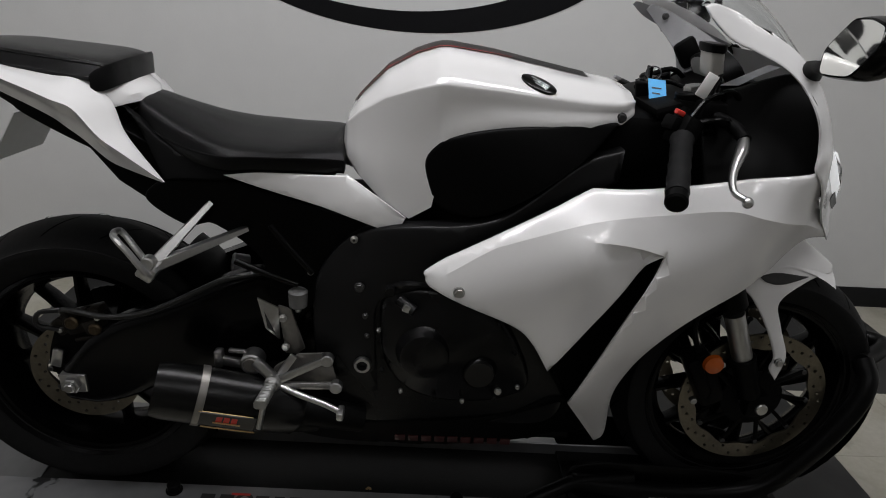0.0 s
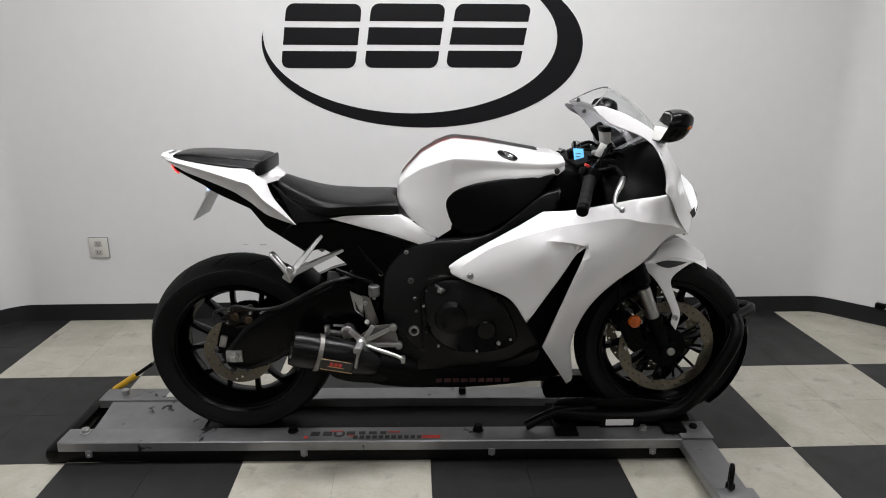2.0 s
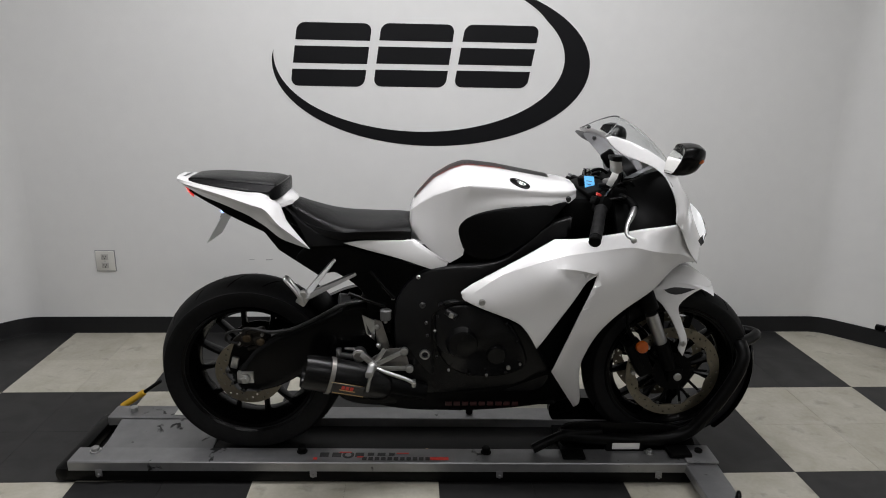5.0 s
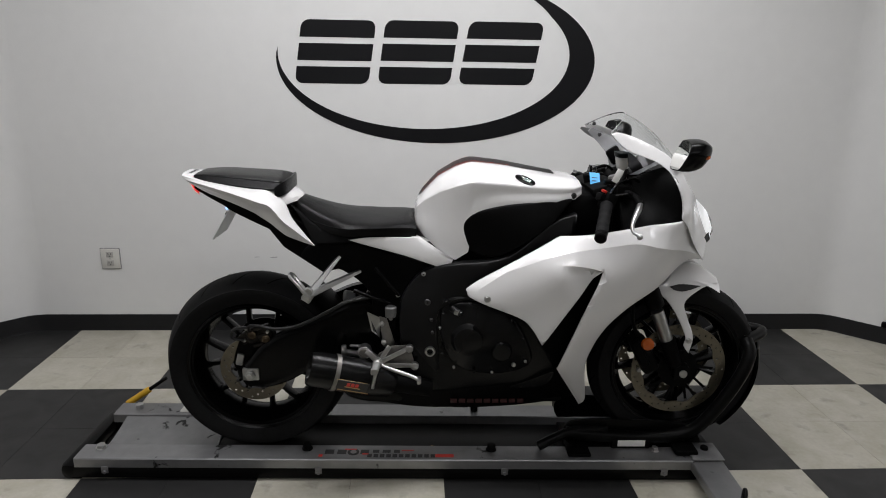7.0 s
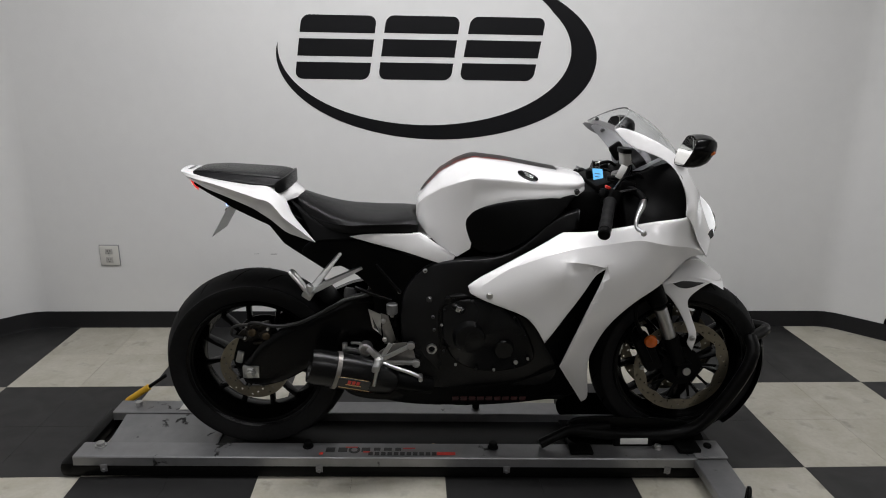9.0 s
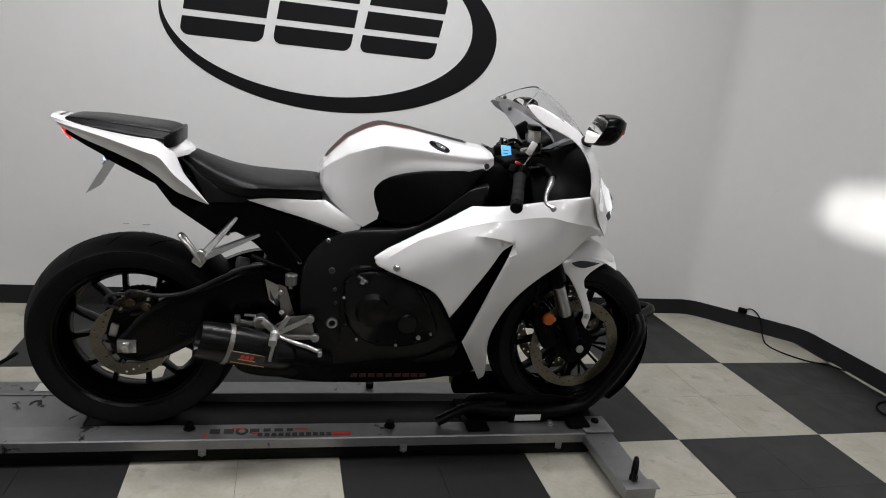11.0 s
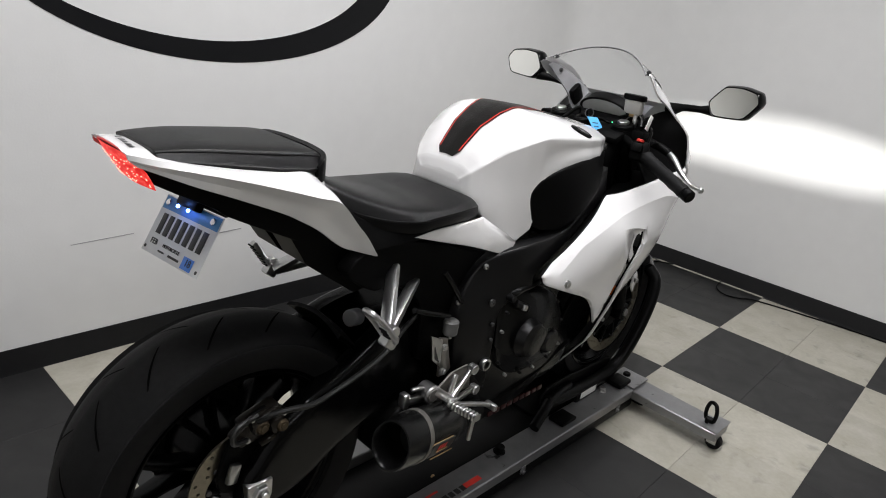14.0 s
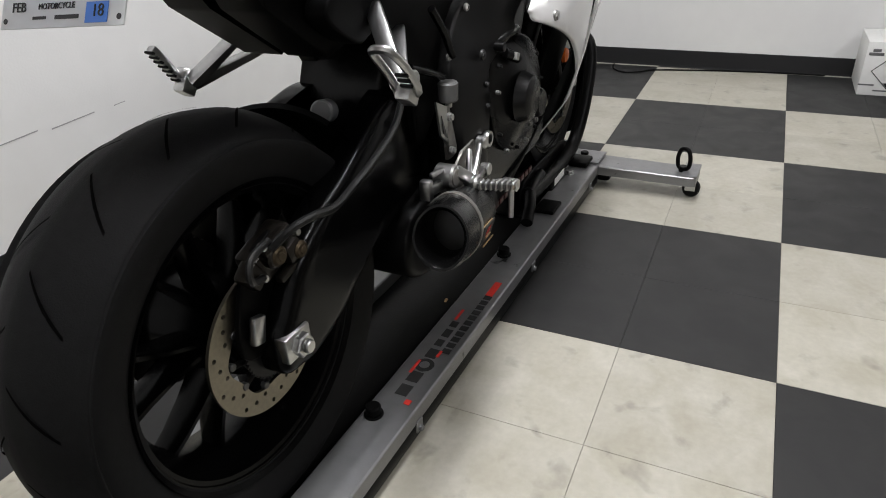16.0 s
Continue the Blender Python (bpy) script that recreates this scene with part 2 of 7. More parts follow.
M_LOBE = mat("grey_inner_fairing", (0.20, 0.20, 0.205), 0.32, vary=0.1, spec=0.5)
M_TUBE = glow("lit_tube_glass", (1.0, 0.97, 0.92), 4.0)


# --- mesh helpers ---
def part(name, bm, material, parent=None, label="", sharp=38, lift=None):
    """Links a bmesh as one mesh object, under a thing or a part when one is given."""
    bmesh.ops.recalc_face_normals(bm, faces=bm.faces)
    me = bpy.data.meshes.new(name)
    bm.edges.index_update()
    creases = [e.index for e in bm.edges if not e.smooth]
    bm.to_mesh(me)
    bm.free()
    me.shade_smooth()
    me.set_sharp_from_angle(angle=radians(sharp))
    for i in creases:
        me.edges[i].use_edge_sharp = True
    me.materials.append(material)
    ob = new(name, me)
    if parent is not None:
        ob.parent = parent
        if lift is not None:
            ob.location.z = lift
    if label:
        ob["label"] = label
    return ob


def rbox(bm, c, s, bev=0.003, rot=(0, 0, 0), seg=2):
    g = bmesh.ops.create_cube(bm, size=1.0)
    vs = g["verts"]
    bmesh.ops.transform(bm, verts=vs, matrix=pose(*c, *rot) @ Matrix.Diagonal((*s, 1)))
    if bev > 0:
        es = {e for v in vs for e in v.link_edges}
        bmesh.ops.bevel(bm, geom=list(es), offset=min(bev, min(s) * 0.45), segments=seg, profile=0.5, affect="EDGES")


def frame_of(d):
    d = Vector(d).normalized()
    a = Vector((0, 0, 1)) if abs(d.z) < 0.9 else Vector((0, 1, 0))
    n = d.cross(a).normalized()
    return n, d.cross(n).normalized()


def cyl(bm, a, b, r, r2=None, n=20, ch=0.0):
    """A capped, chamfered cylinder or cone from a to b."""
    a, b = Vector(a), Vector(b)
    d = (b - a).normalized()
    p, q = frame_of(d)
    r2 = r if r2 is None else r2
    rings = [(a, r - ch), (a + d * ch, r), (b - d * ch, r2), (b, r2 - ch)] if ch else [(a, r), (b, r2)]
    vs = [[bm.verts.new(c + (p * math.cos(2 * math.pi * i / n) + q * math.sin(2 * math.pi * i / n)) * rad) for i in range(n)] for c, rad in rings]
    for k in range(len(vs) - 1):
        for i in range(n):
            bm.faces.new((vs[k][i], vs[k][(i + 1) % n], vs[k + 1][(i + 1) % n], vs[k + 1][i]))
    bm.faces.new(vs[0]), bm.faces.new(vs[-1])


def spline(pts, n=6, closed=False):
    """Catmull-Rom points through pts."""
    P = [Vector(p) for p in pts]
    out = []
    N = len(P)
    for i in range(N if closed else N - 1):
        p0 = P[(i - 1) % N] if closed or i > 0 else P[0] * 2 - P[1]
        p1, p2 = P[i], P[(i + 1) % N]
        p3 = P[(i + 2) % N] if closed or i + 2 < N else P[-1] * 2 - P[-2]
        for k in range(n):
            t = k / n
            out.append(0.5 * (2 * p1 + (p2 - p0) * t + (2 * p0 - 5 * p1 + 4 * p2 - p3) * t * t + (3 * p1 - p0 - 3 * p2 + p3) * t ** 3))
    if not closed:
        out.append(P[-1].copy())
    return out


def tube(bm, pts, r, n=10, smooth=5, closed=False, radii=None):
    """A round bar swept along a smooth line."""
    line = spline(pts, smooth, closed) if smooth else [Vector(p) for p in pts]
    N = len(line)
    prev = None
    rings = []
    for i, c in enumerate(line):
        d = (line[(i + 1) % N] - line[i - 1]) if closed else (line[min(i + 1, N - 1)] - line[max(i - 1, 0)])
        d.normalize()
        if prev is None:
            p, _ = frame_of(d)
        else:
            p = (prev - d * prev.dot(d)).normalized()
        q = d.cross(p)
        prev = p
        rad = r if radii is None else np.interp(i / (N - 1), np.linspace(0, 1, len(radii)), radii)
        rings.append([bm.verts.new(c + (p * math.cos(2 * math.pi * k / n) + q * math.sin(2 * math.pi * k / n)) * rad) for k in range(n)])
    for i in range(N if closed else N - 1):
        a, b = rings[i], rings[(i + 1) % N]
        for k in range(n):
            bm.faces.new((a[k], a[(k + 1) % n], b[(k + 1) % n], b[k]))
    if not closed:
        bm.faces.new(rings[0]), bm.faces.new(rings[-1])


def lathe(bm, prof, c, n=64, closed=True, axis="y"):
    """Turns a profile of (radius, offset along the axis) round the axis through c."""
    rings = []
    for i in range(n):
        a = 2 * math.pi * i / n
        ring = []
        for r, o in prof:
            p = (r * math.cos(a), o, r * math.sin(a)) if axis == "y" else ((o, r * math.cos(a), r * math.sin(a)) if axis == "x" else (r * math.cos(a), r * math.sin(a), o))
            ring.append(bm.verts.new(Vector(c) + Vector(p)))
        rings.append(ring)
    m = len(prof)
    for i in range(n):
        a, b = rings[i], rings[(i + 1) % n]
        for k in range(m if closed else m - 1):
            bm.faces.new((a[k], a[(k + 1) % m], b[(k + 1) % m], b[k]))


def loft(bm, rings, cyclic=True, caps=True):
    vs = [[bm.verts.new(p) for p in ring] for ring in rings]
    m = len(vs[0])
    for a, b in zip(vs, vs[1:]):
        for k in range(m if cyclic else m - 1):
            bm.faces.new((a[k], a[(k + 1) % m], b[(k + 1) % m], b[k]))
    if caps and cyclic:
        bm.faces.new(vs[0]), bm.faces.new(vs[-1])
    return vs


def rbf(ctrl, shift=0.0, lam=1e-4):
    """A smooth surface v(u, z) through a few places."""
    C = np.array(ctrl, float)
    P, n = C[:, :2], len(C)
    C[:, 2] += shift

    def phi(d):
        return np.where(d > 1e-9, d * d * np.log(d + 1e-12), 0.0)
    K = phi(np.linalg.norm(P[:, None] - P[None], axis=2)) + lam * np.eye(n)
    Q = np.c_[np.ones(n), P]
    A = np.block([[K, Q], [Q.T, np.zeros((3, 3))]])
    w = np.linalg.solve(A, np.r_[C[:, 2], np.zeros(3)])

    def f(u, z):
        d = np.hypot(u - P[:, 0], z - P[:, 1])
        return float(phi(d) @ w[:n] + w[n] + w[n + 1] * u + w[n + 2] * z)
    return f


def outline(pts, corners=(), n=6):
    """A closed line: smooth, but for the corners given by index."""
    N = len(pts)
    cs = sorted(corners)
    if not cs:
        return [tuple(p) for p in spline([(*p, 0) for p in pts], n, True)]
    out = []
    for a, b in zip(cs, cs[1:] + [cs[0] + N]):
        seg = [(*pts[k % N], 0) for k in range(a, b + 1)]
        out += (spline(seg, n) if len(seg) > 2 else [Vector(s) for s in seg])[:-1]
    return [tuple(p) for p in out]


def inside(poly, x, y):
    c = False
    n = len(poly)
    for i in range(n):
        (x1, y1), (x2, y2) = poly[i], poly[i - 1]
        if (y1 > y) != (y2 > y) and x < (x2 - x1) * (y - y1) / (y2 - y1) + x1:
            c = not c
    return c


def edge_gap(poly, x, y):
    P = np.array(poly)
    Q = np.roll(P, -1, 0)
    d = Q - P
    t = np.clip(((x - P[:, 0]) * d[:, 0] + (y - P[:, 1]) * d[:, 1]) / ((d ** 2).sum(1) + 1e-12), 0, 1)
    return float(np.sqrt(((x - P[:, 0] - t * d[:, 0]) ** 2 + (y - P[:, 1] - t * d[:, 1]) ** 2).min()))


def panel(bm, pts, surf, th=0.004, corners=(), res=0.02, fillet=0.004, n=6, mirror=False, fold=None):
    """A shell in the side view's outline (u, z), bulged by surf, with a rounded rim and a thickness towards the centre plane."""
    from mathutils.geometry import delaunay_2d_cdt
    line = [(p[0], p[1]) for p in outline(pts, corners, n)]
    area = sum(a[0] * b[1] - b[0] * a[1] for a, b in zip(line, line[1:] + line[:1]))
    if area < 0:
        line.reverse()
    N = len(line)
    co = list(line)
    for i in range(N):
        a, b = Vector(line[i - 1]), Vector(line[(i + 1) % N])
        d = (b - a).normalized()
        for g in (0.14, 0.5, 1.0):
            p = Vector(line[i]) + Vector((-d.y, d.x)) * fillet * g
            if inside(line, p.x, p.y) and edge_gap(line, p.x, p.y) > fillet * g * 0.9:
                co.append((p.x, p.y))
    folds = [[(q.x, q.y) for q in spline([(*p, 0) for p in f], 8)] for f in fold or ()]
    crease = [q for f in folds for q in f]
    us, zs = [p[0] for p in line], [p[1] for p in line]
    z, row = min(zs), 0
    while z < max(zs):
        u = min(us) + (res / 2 if row % 2 else 0)
        while u < max(us):
            if inside(line, u, z) and edge_gap(line, u, z) > fillet + res * 0.35 and all(math.hypot(u - a, z - b) > res * 0.45 for a, b in crease):
                co.append((u, z))
            u += res
        z += res * 0.87
        row += 1
    edges = [(i, (i + 1) % N) for i in range(N)]
    for f in folds:
        last = None
        for q in f:
            if inside(line, *q) and edge_gap(line, *q) > fillet * 1.3:
                co.append(q)
                if last is not None:
                    edges.append((last, len(co) - 1))
                last = len(co) - 1
    V, E, F, *_ = delaunay_2d_cdt([Vector(c) for c in co], edges, [list(range(N))], 1, 1e-6)
    s = -1.0 if mirror else 1.0
    front, back = [], []
    for p in V:
        v = surf(p.x, p.y) if callable(surf) else surf
        g = min(1.0, edge_gap(line, p.x, p.y) / fillet)
        inward = 1.0 if v <= 0 else -1.0
        front.append(bm.verts.new((p.x, s * (v + inward * fillet * 0.8 * (1 - math.sqrt(max(0.0, 1 - (1 - g) ** 2)))), p.y)))
        back.append(bm.verts.new((p.x, s * (v + inward * (th + fillet * 0.8)), p.y)))
    count = {}
    for f in F:
        bm.faces.new([front[i] for i in f]), bm.faces.new([back[i] for i in reversed(f)])
        for a, b in zip(f, f[1:] + f[:1]):
            count[(a, b)] = 1
    for a, b in count:
        if (b, a) not in count:
            bm.faces.new((front[a], back[a], back[b], front[b]))
    on = {i for i, p in enumerate(V) if any(abs(p.x - a) + abs(p.y - b) < 1e-5 for a, b in crease)}
    for a, b in count:
        if a in on and b in on:
            e = bm.edges.get((front[a], front[b]))
            if e:
                e.smooth = False


def shell(bm, lines, th=0.004, n=6, m=3, soft=False):
    """A thin shell skinned over lines that run lengthwise, creased along them or soft; it thickens towards the centre plane."""
    rows = [spline(ln, n) for ln in lines]
    fine = [rows[0]]
    for p, q in zip(rows, rows[1:]):
        for k in range(1, m + 1):
            fine.append([x.lerp(y, k / m) for x, y in zip(p, q)])
    if soft:
        across = [spline([r[k] for r in rows], m + 1) for k in range(len(rows[0]))]
        fine = [[c[i] for c in across] for i in range(len(across[0]))]
    s = 1 if sum(p.y for p in rows[0]) < 0 else -1
    back = [[p + Vector((0, s * th, -th * 0.3)) for p in r] for r in fine]
    A, B = [[bm.verts.new(p) for p in r] for r in fine], [[bm.verts.new(p) for p in r] for r in back]
    R, K = len(A), len(A[0])
    for i in range(R - 1):
        for k in range(K - 1):
            bm.faces.new((A[i][k], A[i][k + 1], A[i + 1][k + 1], A[i + 1][k]))
            bm.faces.new((B[i][k], B[i + 1][k], B[i + 1][k + 1], B[i][k + 1]))
    for k in range(K - 1):
        for i in (0, R - 1):
            bm.faces.new((A[i][k], A[i][k + 1], B[i][k + 1], B[i][k]))
    for i in range(R - 1):
        for k in (0, K - 1):
            bm.faces.new((A[i][k], A[i + 1][k], B[i + 1][k], B[i][k]))


def empty(name, loc, label, category, group="", kind=""):
    ob = new(name)
    ob.location = loc
    ob.empty_display_size = 0.05
    return tagged(ob, label, category, group, kind)


# --- the room ---
def wall_slab(name, a, b, label, th=0.12, h=CEIL, paint=None):
    """A wall with thickness from a to b, its room side along the line a to b."""
    a, b = Vector((*a, 0)), Vector((*b, 0))
    d = (b - a).normalized()
    n = Vector((-d.y, d.x, 0)) * th
    bm = bmesh.new()
    loft(bm, [[a, b, b + n, a + n], [p + Vector((0, 0, h)) for p in (a, b, b + n, a + n)]])
    return tagged(part(name, bm, paint or M_WALL), label, "wall", kind="structure")


LEFT_X, FRONT_Y = -2.62, -4.6
NW, NE = ((LEFT_X, 2.08), (-2.07, WALL_Y)), ((1.955, WALL_Y), (WALL_X, 2.215))


def eased(p, before, after, r=0.07):
    """A rounded corner at p between the points before and after."""
    p, a, b = Vector(p), Vector(before), Vector(after)
    a, b = p + (a - p).normalized() * r, p + (b - p).normalized() * r
    return [tuple(a.lerp(p, t).lerp(p.lerp(b, t), t)) for t in np.linspace(0, 1, 8)]


turn_nw = eased(NW[0], (LEFT_X, 0), NW[1]) + eased(NW[1], NW[0], (0, WALL_Y))
turn_ne = eased(NE[0], (0, WALL_Y), NE[1]) + eased(NE[1], NE[0], (WALL_X, 0))
runs = {"wall_west": [(LEFT_X, FRONT_Y), turn_nw[0]], "wall_northwest": turn_nw, "wall_north": [turn_nw[-1], turn_ne[0]], "wall_northeast": turn_ne, "wall_east": [turn_ne[-1], (WALL_X, FRONT_Y)]}


def along(run):
    """The points of a run of wall with the directions out of the room."""
    out = []
    for k, p in enumerate(run):
        a, b = Vector(run[max(k - 1, 0)]), Vector(run[min(k + 1, len(run) - 1)])
        d = (b - a).normalized()
        out.append((Vector((*p, 0)), Vector((-d.y, d.x, 0))))
    return out


for nm, run in runs.items():
    bm = bmesh.new()
    loft(bm, [[p, p + n * 0.12, p + n * 0.12 + Vector((0, 0, CEIL)), p + Vector((0, 0, CEIL))] for p, n in along(run)])
    tagged(part(nm, bm, M_WALL), "smooth painted pale grey-white showroom wall", "wall", kind="structure")
    bm = bmesh.new()
    prof = [(0.001, 0.0), (0.010, 0.0), (0.006, 0.010), (0.006, 0.078), (0.004, 0.083), (0.001, 0.083)]
    loft(bm, [[p - n * o + Vector((0, 0, h)) for o, h in prof] for p, n in along(run)])
    tagged(part("baseboard", bm, M_BASE), "black rubber cove baseboard along the wall foot", "baseboard", kind="structure")
wall_slab("wall_south", (WALL_X, FRONT_Y), (LEFT_X, FRONT_Y), "plain grey painted wall closing the room", paint=M_FAR)
bm = bmesh.new()
rbox(bm, ((LEFT_X + WALL_X) / 2, (FRONT_Y + WALL_Y) / 2, CEIL + 0.06), (WALL_X - LEFT_X + 0.3, WALL_Y - FRONT_Y + 0.3, 0.12), 0)
tagged(part("ceiling", bm, M_CEIL), "plain off-white ceiling", "ceiling", kind="structure")
bm = bmesh.new()
rbox(bm, ((LEFT_X + WALL_X) / 2, (FRONT_Y + WALL_Y) / 2, -0.058), (WALL_X - LEFT_X + 0.3, WALL_Y - FRONT_Y + 0.3, 0.11), 0)
floor = tagged(part("floor", bm, M_GROUT), "black and cream chequered vinyl tile floor", "floor", kind="structure")

# --- ceiling lights ---
def ceiling_light(x, y, power):
    """A two-tube strip light under the ceiling."""
    root = empty("ceiling_light", (x, y, CEIL), "white fluorescent strip light with two lit tubes", "ceiling light", "ceiling strip lights")
    bm = bmesh.new()
    loft(bm, [[Vector((a, b, c)) for b, c in ((-0.15, -0.001), (-0.15, -0.012), (-0.05, -0.040), (0.05, -0.040), (0.15, -0.012), (0.15, -0.001))] for a in (-0.62, 0.62)])
    part("reflector", bm, M_PAPER, root, "white reflector tray")
    for v in (-0.09, 0.09):
        bm = bmesh.new()
        cyl(bm, (-0.60, v, -0.062), (0.60, v, -0.062), 0.013, n=14, ch=0.003)
        tube_ = part("tube", bm, M_TUBE, root, "lit fluorescent tube")
        for a in (-0.61, 0.61):
            bm = bmesh.new()
            rbox(bm, (a, v, -0.048), (0.022, 0.032, 0.055), 0.004)
            part("lamp_holder", bm, M_PAPER, tube_)
        la = bpy.data.lights.new("tube_lamp", "AREA")
        la.shape, la.size, la.size_y, la.energy, la.color = "RECTANGLE", 1.18, 0.05, power / 2, (0.975, 0.968, 1.0)
        lo = new("tube_lamp", la)
        lo.location = (x, y + v, CEIL - 0.085)


for lx, ly, lp in LIGHTS:
    ceiling_light(lx, ly, lp)

# outlines of the motorcycle's panels in its own side view: metres ahead of the rear axle, metres above the floor
S_COWL = [(.668, .66, -.228), (.70, .655, -.247), (.78, .735, -.240), (.92, .805, -.228), (1.04, .82, -.235), (1.18, .86, -.260), (1.282, .88, -.288), (1.34, .815, -.198), (1.387, .75, -.150), (1.30, .755, -.20), (1.235, .68, -.225), (1.15, .615, -.235), (1.09, .55, -.225), (1.05, .49, -.205), (1.04, .40, -.172), (1.06, .23, -.080), (.952, .43, -.227), (.97, .485, -.240), (.99, .535, -.249), (1.01, .59, -.256), (1.05, .735, -.268), (.93, .75, -.264), (.81, .70, -.256), (1.18, .76, -.26), (.98, .627, -.262), (.94, .570, -.262), (.90, .51, -.260), (.86, .553, -.262), (.817, .584, -.258), (.697, .636, -.247), (.93, .64, -.264)]
S_NOSE = [(1.08, 1.12, -.165), (1.10, 1.12, -.157), (1.164, 1.10, -.143), (1.208, 1.08, -.143), (1.244, 1.06, -.147), (1.268, 1.04, -.151), (1.294, 1.018, -.152), (1.128, 1.075, -.172), (1.168, 1.06, -.168), (1.216, 1.04, -.168), (1.244, 1.02, -.178), (1.256, 1.0, -.197), (1.261, .98, -.220), (1.272, .95, -.229), (1.277, .92, -.232), (1.284, .89, -.236), (1.296, .91, -.236), (1.30, .87, -.234), (1.315, .975, -.165), (1.34, .90, -.165), (1.35, .80, -.178), (1.37, .91, -.10), (1.40, .86, -.08), (1.43, .80, -.07), (1.42, .74, -.12), (1.46, .81, -.05), (1.39, .75, -.150)]
O_COWL = [(0.669, 0.662), (0.676, 0.68), (0.779, 0.743), (0.916, 0.814), (0.94, 0.826), (1.037, 0.835), (1.182, 0.867), (1.290, 0.885), (1.340, 0.818), (1.393, 0.748), (1.318, 0.747), (1.235, 0.683), (1.152, 0.625), (1.093, 0.558), (1.064, 0.479), (1.052, 0.395), (1.085, 0.24), (1.068, 0.21), (0.951, 0.412), (0.988, 0.538), (1.056, 0.738), (1.020, 0.697), (0.962, 0.612), (0.893, 0.507), (0.856, 0.566), (0.815, 0.597), (0.699, 0.641), (0.675, 0.650)]
O_NOSE = [(1.074, 1.120), (1.10, 1.124), (1.164, 1.104), (1.208, 1.084), (1.244, 1.064), (1.270, 1.043), (1.294, 1.016), (1.314, 0.978), (1.361, 0.932), (1.43, 0.876), (1.449, 0.823), (1.424, 0.785), (1.388, 0.744), (1.334, 0.808), (1.288, 0.876), (1.276, 0.892), (1.277, 0.92), (1.272, 0.95), (1.262, 0.98), (1.256, 1.0), (1.243, 1.02), (1.214, 1.04), (1.168, 1.058), (1.126, 1.073), (1.092, 1.098)]
O_UNDER = [(-0.159, 0.933), (-0.119, 0.907), (-0.062, 0.88), (-0.038, 0.864), (0.071, 0.814), (0.111, 0.756), (0.162, 0.72), (0.23, 0.673), (0.301, 0.695), (0.303, 0.769), (0.201, 0.822), (0.033, 0.909), (-0.099, 0.945)]
O_SEATSIDE = [(0.129, 0.895), (0.165, 0.856), (0.212, 0.779), (0.313, 0.787), (0.38, 0.801), (0.502, 0.799), (0.512, 0.812), (0.486, 0.818), (0.247, 0.824), (0.159, 0.876)]
O_SIDE = [(0.316, 0.796), (0.383, 0.805), (0.503, 0.804), (0.526, 0.806), (0.63, 0.741), (0.618, 0.721), (0.593, 0.714), (0.483, 0.75)]
O_AIR = [(0.657, 0.838), (0.672, 0.871), (0.706, 0.893), (0.795, 0.914), (0.959, 0.926), (0.984, 0.923), (0.913, 0.858), (0.784, 0.77), (0.717, 0.758), (0.672, 0.775)]
O_FRAME = [(0.996, 0.883), (0.914, 0.856), (0.785, 0.76), (0.634, 0.733), (0.55, 0.706), (0.5, 0.661), (0.471, 0.598), (0.469, 0.496), (0.486, 0.402), (0.503, 0.325), (0.588, 0.325), (0.586, 0.497), (0.585, 0.571), (0.611, 0.598), (0.679, 0.63), (0.686, 0.662), (0.786, 0.725), (0.926, 0.8), (0.992, 0.831)]
O_SUB = [(0.311, 0.785), (0.481, 0.738), (0.593, 0.701), (0.507, 0.642), (0.472, 0.549), (0.392, 0.492), (0.376, 0.623), (0.291, 0.696), (0.24, 0.692), (0.173, 0.738), (0.209, 0.774)]
O_ARM = [(-0.026, 0.37), (-0.006, 0.398), (0.035, 0.450), (0.10, 0.492), (0.166, 0.518), (0.237, 0.550), (0.307, 0.582), (0.377, 0.592), (0.463, 0.553), (0.481, 0.439), (0.463, 0.385), (0.304, 0.395), (0.197, 0.366), (0.115, 0.322), (0.05, 0.302), (0.014, 0.303), (-0.025, 0.315)]
O_ENGINE = [(0.577, 0.595), (0.61, 0.609), (0.704, 0.617), (0.826, 0.568), (0.871, 0.537), (0.915, 0.472), (0.958, 0.395), (0.927, 0.327), (0.802, 0.317), (0.589, 0.308), (0.518, 0.327), (0.482, 0.404)]
O_CLUTCH = [(0.593, 0.583), (0.635, 0.615), (0.719, 0.619), (0.796, 0.584), (0.851, 0.511), (0.881, 0.426), (0.839, 0.388), (0.744, 0.375), (0.656, 0.398), (0.603, 0.463)]
O_BELLY = [(0.373, 0.312), (0.373, 0.262), (0.481, 0.242), (0.735, 0.235), (1.046, 0.247), (0.96, 0.391), (0.84, 0.347), (0.66, 0.321), (0.481, 0.315)]
O_COCK = [(1.118, 0.835), (1.122, 0.94), (1.150, 0.985), (1.181, 0.998), (1.244, 1.027), (1.263, 1.0), (1.272, 0.97), (1.282, 0.93), (1.292, 0.872), (1.2, 0.858)]
O_FENDER = [(1.281, 0.629), (1.315, 0.652), (1.356, 0.69), (1.419, 0.7), (1.492, 0.654), (1.494, 0.638), (1.428, 0.625), (1.377, 0.586), (1.386, 0.537), (1.404, 0.478), (1.396, 0.422), (1.378, 0.448), (1.38, 0.478), (1.355, 0.537), (1.322, 0.586)]
O_VENT = [(1.322, 0.637), (1.361, 0.643), (1.43, 0.636), (1.373, 0.622), (1.341, 0.626)]
